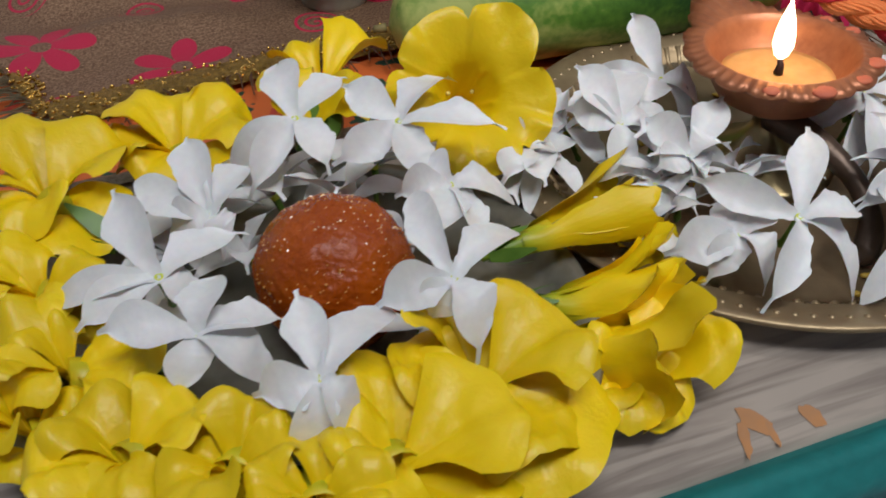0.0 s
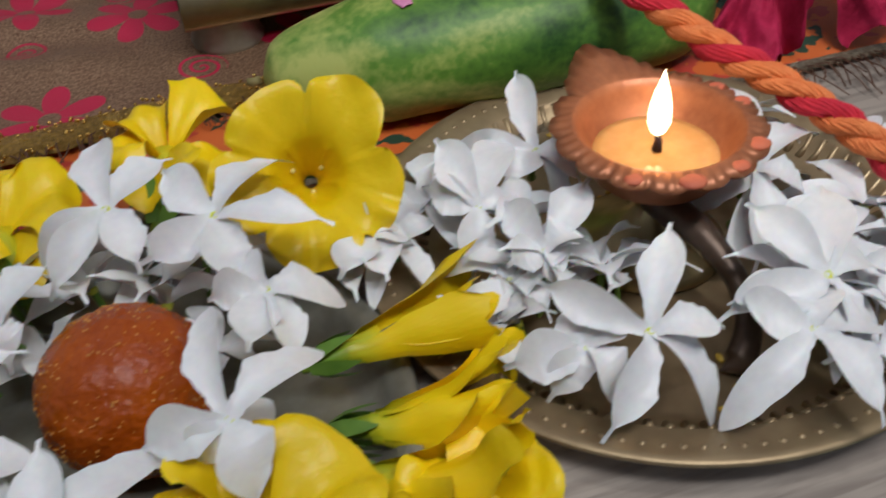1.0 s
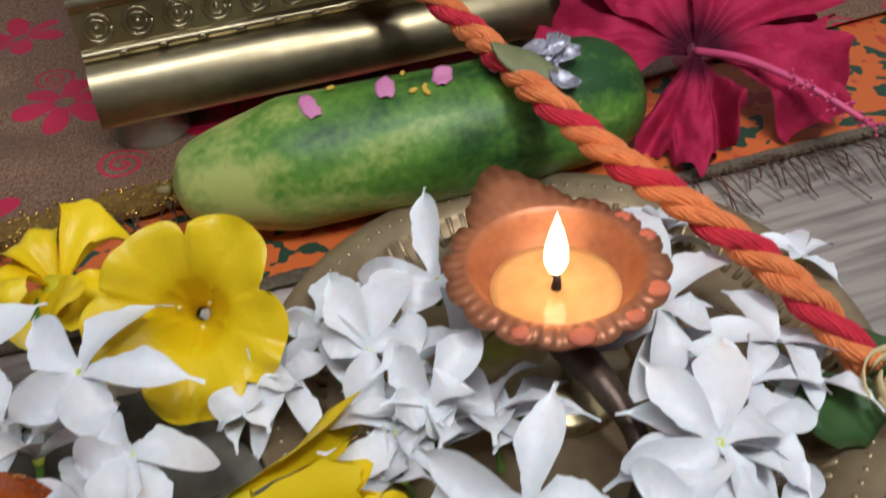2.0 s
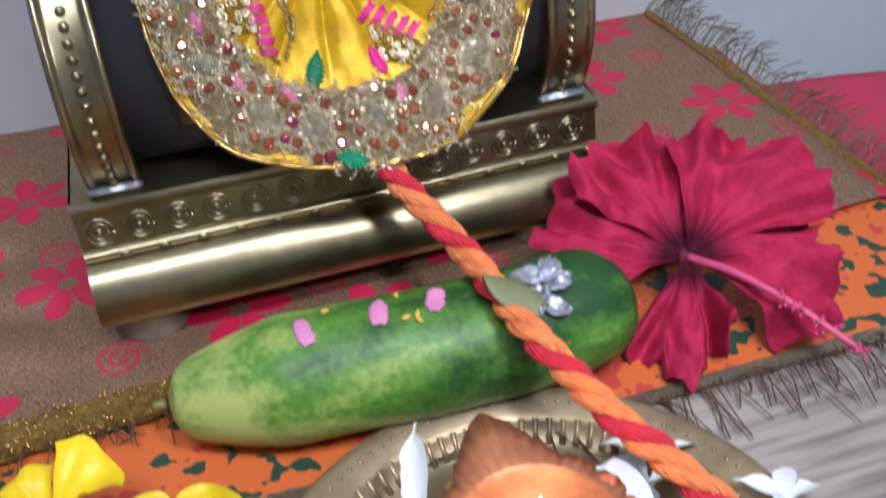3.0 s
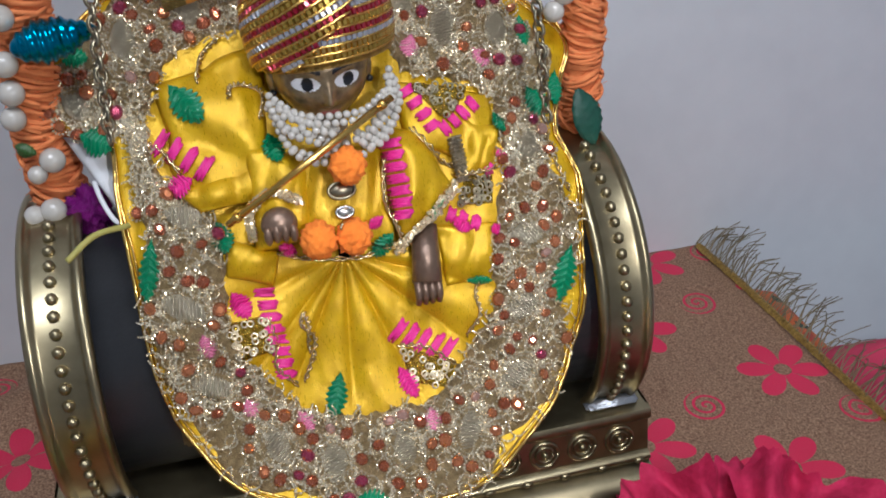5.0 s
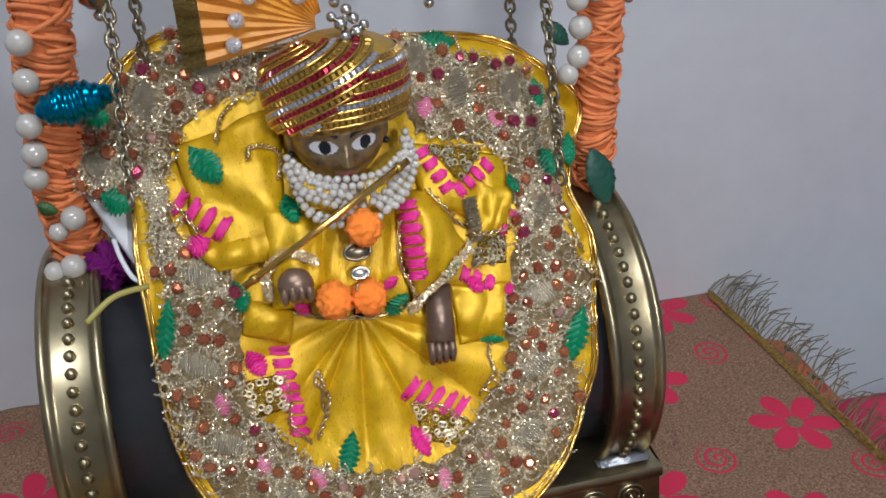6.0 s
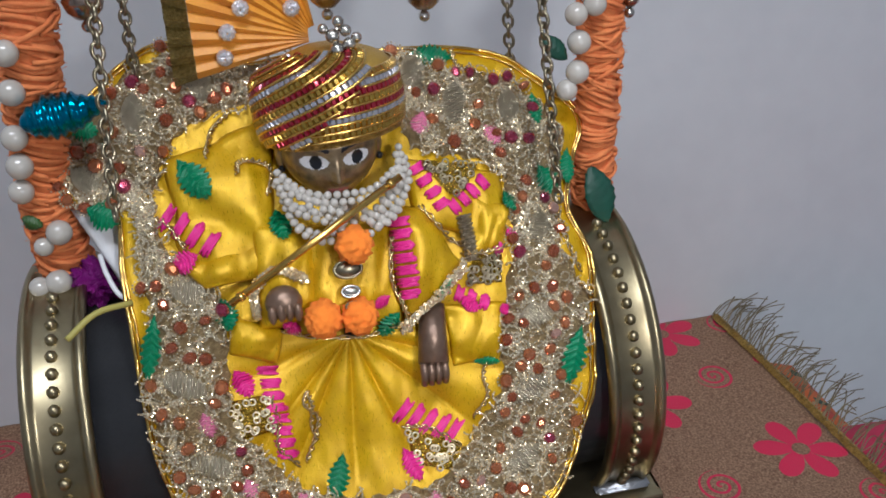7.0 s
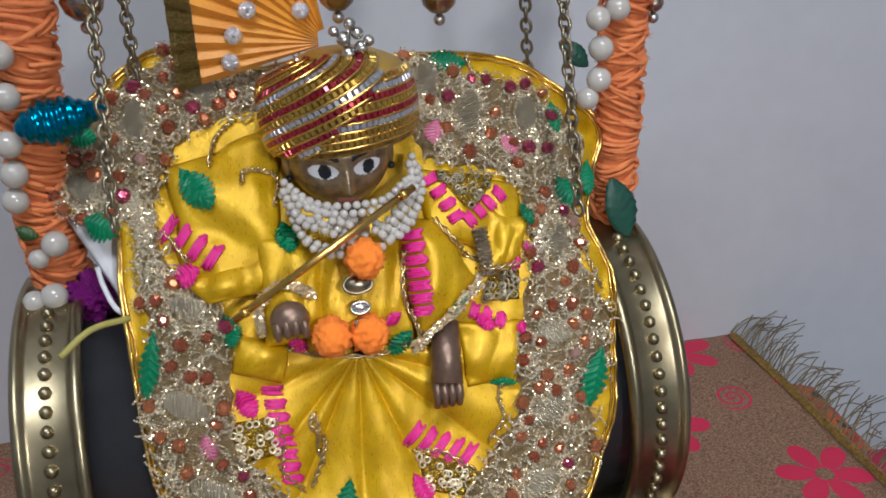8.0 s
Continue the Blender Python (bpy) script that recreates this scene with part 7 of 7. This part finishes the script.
def sequin_row(h_of, az0, az1, key, lift):
    """A row of small rectangular sequins between two fine gold cords."""
    line = []
    az = az0
    bm = bmesh.new()
    while az < az1:
        h = h_of(az)
        if 0.02 < h < 0.97:
            c, e, up = dome(az, h, lift), dome(az + 0.02, h_of(az + 0.02), lift), dome(az, h + 0.03, lift)
            t, u = (e - c).normalized(), (up - c).normalized()
            u = (u - t * u.dot(t)).normalized()
            o = t.cross(u).normalized()
            if o.y > 0 and abs(az) < 1.5:
                o = -o
            a, b = 0.00098, 0.00125
            j = wob(az * 9, h * 9, lift, 3, 0.25)
            o2 = (o + t * j).normalized()
            q = [bm.verts.new(c + t * sx * a + u * sy * b + o2 * (0.0007 if abs(sx) < 1 else 0.0002)) for sx, sy in ((-1, -1), (1, -1), (1, 1), (-1, 1))]
            top = [bm.verts.new(c + t * sx * a * 0.6 + u * sy * b * 0.6 + o2 * 0.0009) for sx, sy in ((-1, -1), (1, -1), (1, 1), (-1, 1))]
            bm.faces.new(top)
            for i in range(4):
                bm.faces.new((q[i], q[(i + 1) % 4], top[(i + 1) % 4], top[i]))
            line.append(c - u * 0.0014 + o * 0.0005)
        az += 0.0021 / 0.0255
    if not line:
        bm.free()
        return
    row = part("sequin_trim", bm, SEQ[key], turban, key + " sequins sewn in a row", smooth=False)
    row["kind"] = "stuff"
    bm = bmesh.new()
    tube(bm, line, 0.00055, 5)
    part("gold_thread", bm, M_GOLD, row)


order = ("bronze", "gold", "silver", "maroon", "bronze", "maroon", "silver", "gold")
for i in range(8):
    sequin_row(lambda az, i=i: 0.08 + 0.088 * i, -0.55 + 0.16 * i if i > 1 else -1.9, 1.9, order[i], 0.0004)
order = ("bronze", "silver", "maroon", "bronze", "maroon", "silver", "bronze", "maroon", "bronze", "silver", "maroon", "bronze", "maroon", "silver")
for i in range(14):
    sequin_row(lambda az, i=i: 0.30 + 0.30 * (az + 0.55) + 0.088 * (i - 4) + 0.02, -1.9, min(1.3, -0.62 + 0.24 * i), order[i], 0.0013)
# pleated fan plume
FAN = pose(0.3190, 0.5300, 0.2520, 90, 0, 0)
fan = base("turban_fan", FAN, "pleated orange satin fan with glitter edge and crystals", "fan")
M_FAN = surface("apricot_satin", (0.80, 0.36, 0.04), (0.62, 0.22, 0.02), 0.38, grain=1500, blotch=80, bump=0.3, spec=0.7)
M_GLITTER = surface("gold_glitter", (0.55, 0.42, 0.14), (0.16, 0.12, 0.03), 0.3, 0.85, grain=1600, blotch=900, bump=1.0, bump_size=0.003)
def fan_pt(r, s):
    """A point of the fan: r out from the pin, s from the upper edge (0) to the lower (1); the outer edge is cut straight."""
    a = math.radians(100 + 94 * s)
    r = r / max(0.62, math.cos(a - math.pi))
    return Vector((r * math.cos(a), r * math.sin(a), 0.0016 * (r / 0.045) * (1 if int(round(s * 24)) % 2 else -1)))
for nm, r0, r1, mt, lb in (("pleats", 0.003, 0.0425, M_FAN, "pleated apricot satin"), ("glitter_band", 0.0426, 0.0505, M_GLITTER, "gold glitter ribbon edge")):
    bm = bmesh.new()
    grid(bm, [[fan_pt(r0 + (r1 - r0) * i / 6, j / 24) for j in range(25)] for i in range(7)])
    thick(part(nm, bm, mt, fan, lb, smooth=False), 0.0007)
M_CRYSTAL = surface("clear_crystal", (0.85, 0.86, 0.9), (0.55, 0.55, 0.6), 0.05, 0.5, grain=700, coat=1.0, bump=0.6, bump_size=0.003)
for x, z in ((0.2886, 0.2575), (0.2866, 0.2488), (0.2940, 0.2653), (0.3109, 0.2638)):
    p = Vector((x - 0.3190, z - 0.2520, 0))
    bm = bmesh.new()
    lathe(bm, [(0.0003, 0.0022), (0.0013, 0.0023), (0.0024, 0.0017), (0.0030, 0.0007), (0.0031, 0.0)], 9, (p.x, p.y, 0.0020))
    part("crystal", bm, M_CRYSTAL, fan, "round clear crystal", smooth=False)
brooch = base("turban_brooch", pose(0.3225, 0.5050, 0.2560), "cluster of silver beads pinned on the turban", "brooch")
for x, y, z, r in ((0, -0.004, 0.000, 0.0024), (0.004, -0.004, 0.0015, 0.0022), (-0.0012, -0.004, 0.0046, 0.0023), (0.0032, -0.003, 0.0058, 0.0020), (0.0065, -0.004, 0.0035, 0.0018), (0.001, -0.0035, 0.0090, 0.0019), (-0.0040, -0.0035, 0.0070, 0.0017)):
    bm = bmesh.new()
    ball(bm, (x, y, z), r, u=14, v=10)
    part("silver_bead", bm, M_SILVER, brooch)
bm = bmesh.new()
tube(bm, [(0, 0, -0.004), (0.001, -0.002, 0.010)], 0.0008, 6)
part("pin", bm, M_SILVER, brooch)

# necklace of small pearls with tufts, and the flute
necklace = base("pearl_necklace", DRESS, "many-stranded necklace of tiny pearls with orange tufts", "necklace")
for strand in (((-0.0195, 0.0440, 0.019), (-0.0130, 0.0370, 0.025), (-0.0050, 0.0330, 0.027), (0.0030, 0.0265, 0.026)), ((-0.0200, 0.0410, 0.020), (-0.0170, 0.0330, 0.0245), (-0.0080, 0.0285, 0.027), (0.0000, 0.0240, 0.0265)),
               ((-0.0195, 0.0370, 0.020), (-0.0165, 0.0270, 0.0240), (-0.0098, 0.0220, 0.0255), (-0.0030, 0.0215, 0.026)), ((-0.0205, 0.0400, 0.0185), (-0.0145, 0.0310, 0.0260), (-0.0070, 0.0320, 0.0275), (0.0010, 0.0290, 0.0275)),
               ((0.0225, 0.0480, 0.0180), (0.0225, 0.0390, 0.0225), (0.0155, 0.0310, 0.026), (0.0075, 0.0255, 0.026)), ((0.0240, 0.0440, 0.0180), (0.0235, 0.0350, 0.0225), (0.0160, 0.0270, 0.0255), (0.0080, 0.0220, 0.026)),
               ((0.0235, 0.0390, 0.0190), (0.0205, 0.0300, 0.0235), (0.0130, 0.0245, 0.026), (0.0060, 0.0280, 0.0265)), ((0.0215, 0.0430, 0.0205), (0.0190, 0.0350, 0.0250), (0.0120, 0.0290, 0.027)),
               ((-0.0170, 0.0385, 0.0230), (-0.0080, 0.0345, 0.0275), (0.0020, 0.0335, 0.0285), (0.0110, 0.0345, 0.0275), (0.0190, 0.0400, 0.0230))):
    for off in (0, 1):
      line = spline([(p[0] * (1 - 0.06 * off), p[1] - 0.0026 * off + 0.0015, p[2] + 0.001 + 0.0012 * off) for p in strand], 20)
      run, last = 0.0, line[0]
      st = None
      for p in line:
          run += (p - last).length
          last = p
          if st is None or run >= 0.0027:
              run = 0.0
              bm = bmesh.new()
              ball(bm, p, 0.00142, u=10, v=8)
              st = part("small_pearl", bm, M_PEARL, necklace)
M_TUFT = surface("orange_felt_tuft", (1.0, 0.30, 0.035), (0.95, 0.2, 0.02), 0.95, grain=2200, bump=0.5, bump_size=0.001)
for p, r in (((0.0018, 0.0180, 0.0300), 0.0060), ((-0.0110, -0.0050, 0.0225), 0.0062), ((0.0010, -0.0058, 0.0225), 0.0060)):
    bm = bmesh.new()
    bmesh.ops.create_icosphere(bm, subdivisions=4, radius=r, matrix=Matrix.Translation(p))
    for v in bm.verts:
        d = v.co - Vector(p)
        v.co = Vector(p) + d * (1 + wob(*(d * 900), 1, 0.16) + random.Random(int(d.x * 1e7) + int(d.z * 3e7)).uniform(-0.14, 0.16))
    part("felt_tuft", bm, M_TUFT, necklace, "fuzzy orange felt tuft")
for p, r, mt in (((-0.0010, 0.0105, 0.0250), 0.0034, M_CHAIN), ((-0.0010, 0.0030, 0.0240), 0.0022, M_SILVER), ((-0.0010, -0.0020, 0.0240), 0.0016, M_CHAIN)):
    bm = bmesh.new()
    ball(bm, p, r, u=16, v=10, squash=(1.3, 0.8, 0.6))
    tube(bm, [(p[0] + 1.35 * r * math.cos(a), p[1] + 0.85 * r * math.sin(a), p[2] + 0.0008) for a in [2 * math.pi * i / 20 for i in range(21)]], lambda s: 0.0005 + 0.0003 * math.sin(s * 63), 6, cap=False)
    part("medallion", bm, mt, necklace, "beaded silver pendant")
flute = base("flute", DRESS, "slender golden flute held across the chest", "flute")
bm = bmesh.new()
tube(bm, [(-0.0400, 0.0045, 0.0305), (-0.0100, 0.0215, 0.0330), (0.0200, 0.0385, 0.0310)], 0.00125, 12)
part("pipe", bm, M_GOLD, flute)
for s in (0.06, 0.94):
    bm = bmesh.new()
    p = Vector((-0.0400, 0.0045, 0.0305)).lerp(Vector((0.0200, 0.0385, 0.0310)), s)
    d = Vector((0.06, 0.034, 0.0)).normalized()
    tube(bm, [p - d * 0.001, p + d * 0.001], 0.0017, 12)
    part("ring", bm, M_GOLD, flute)
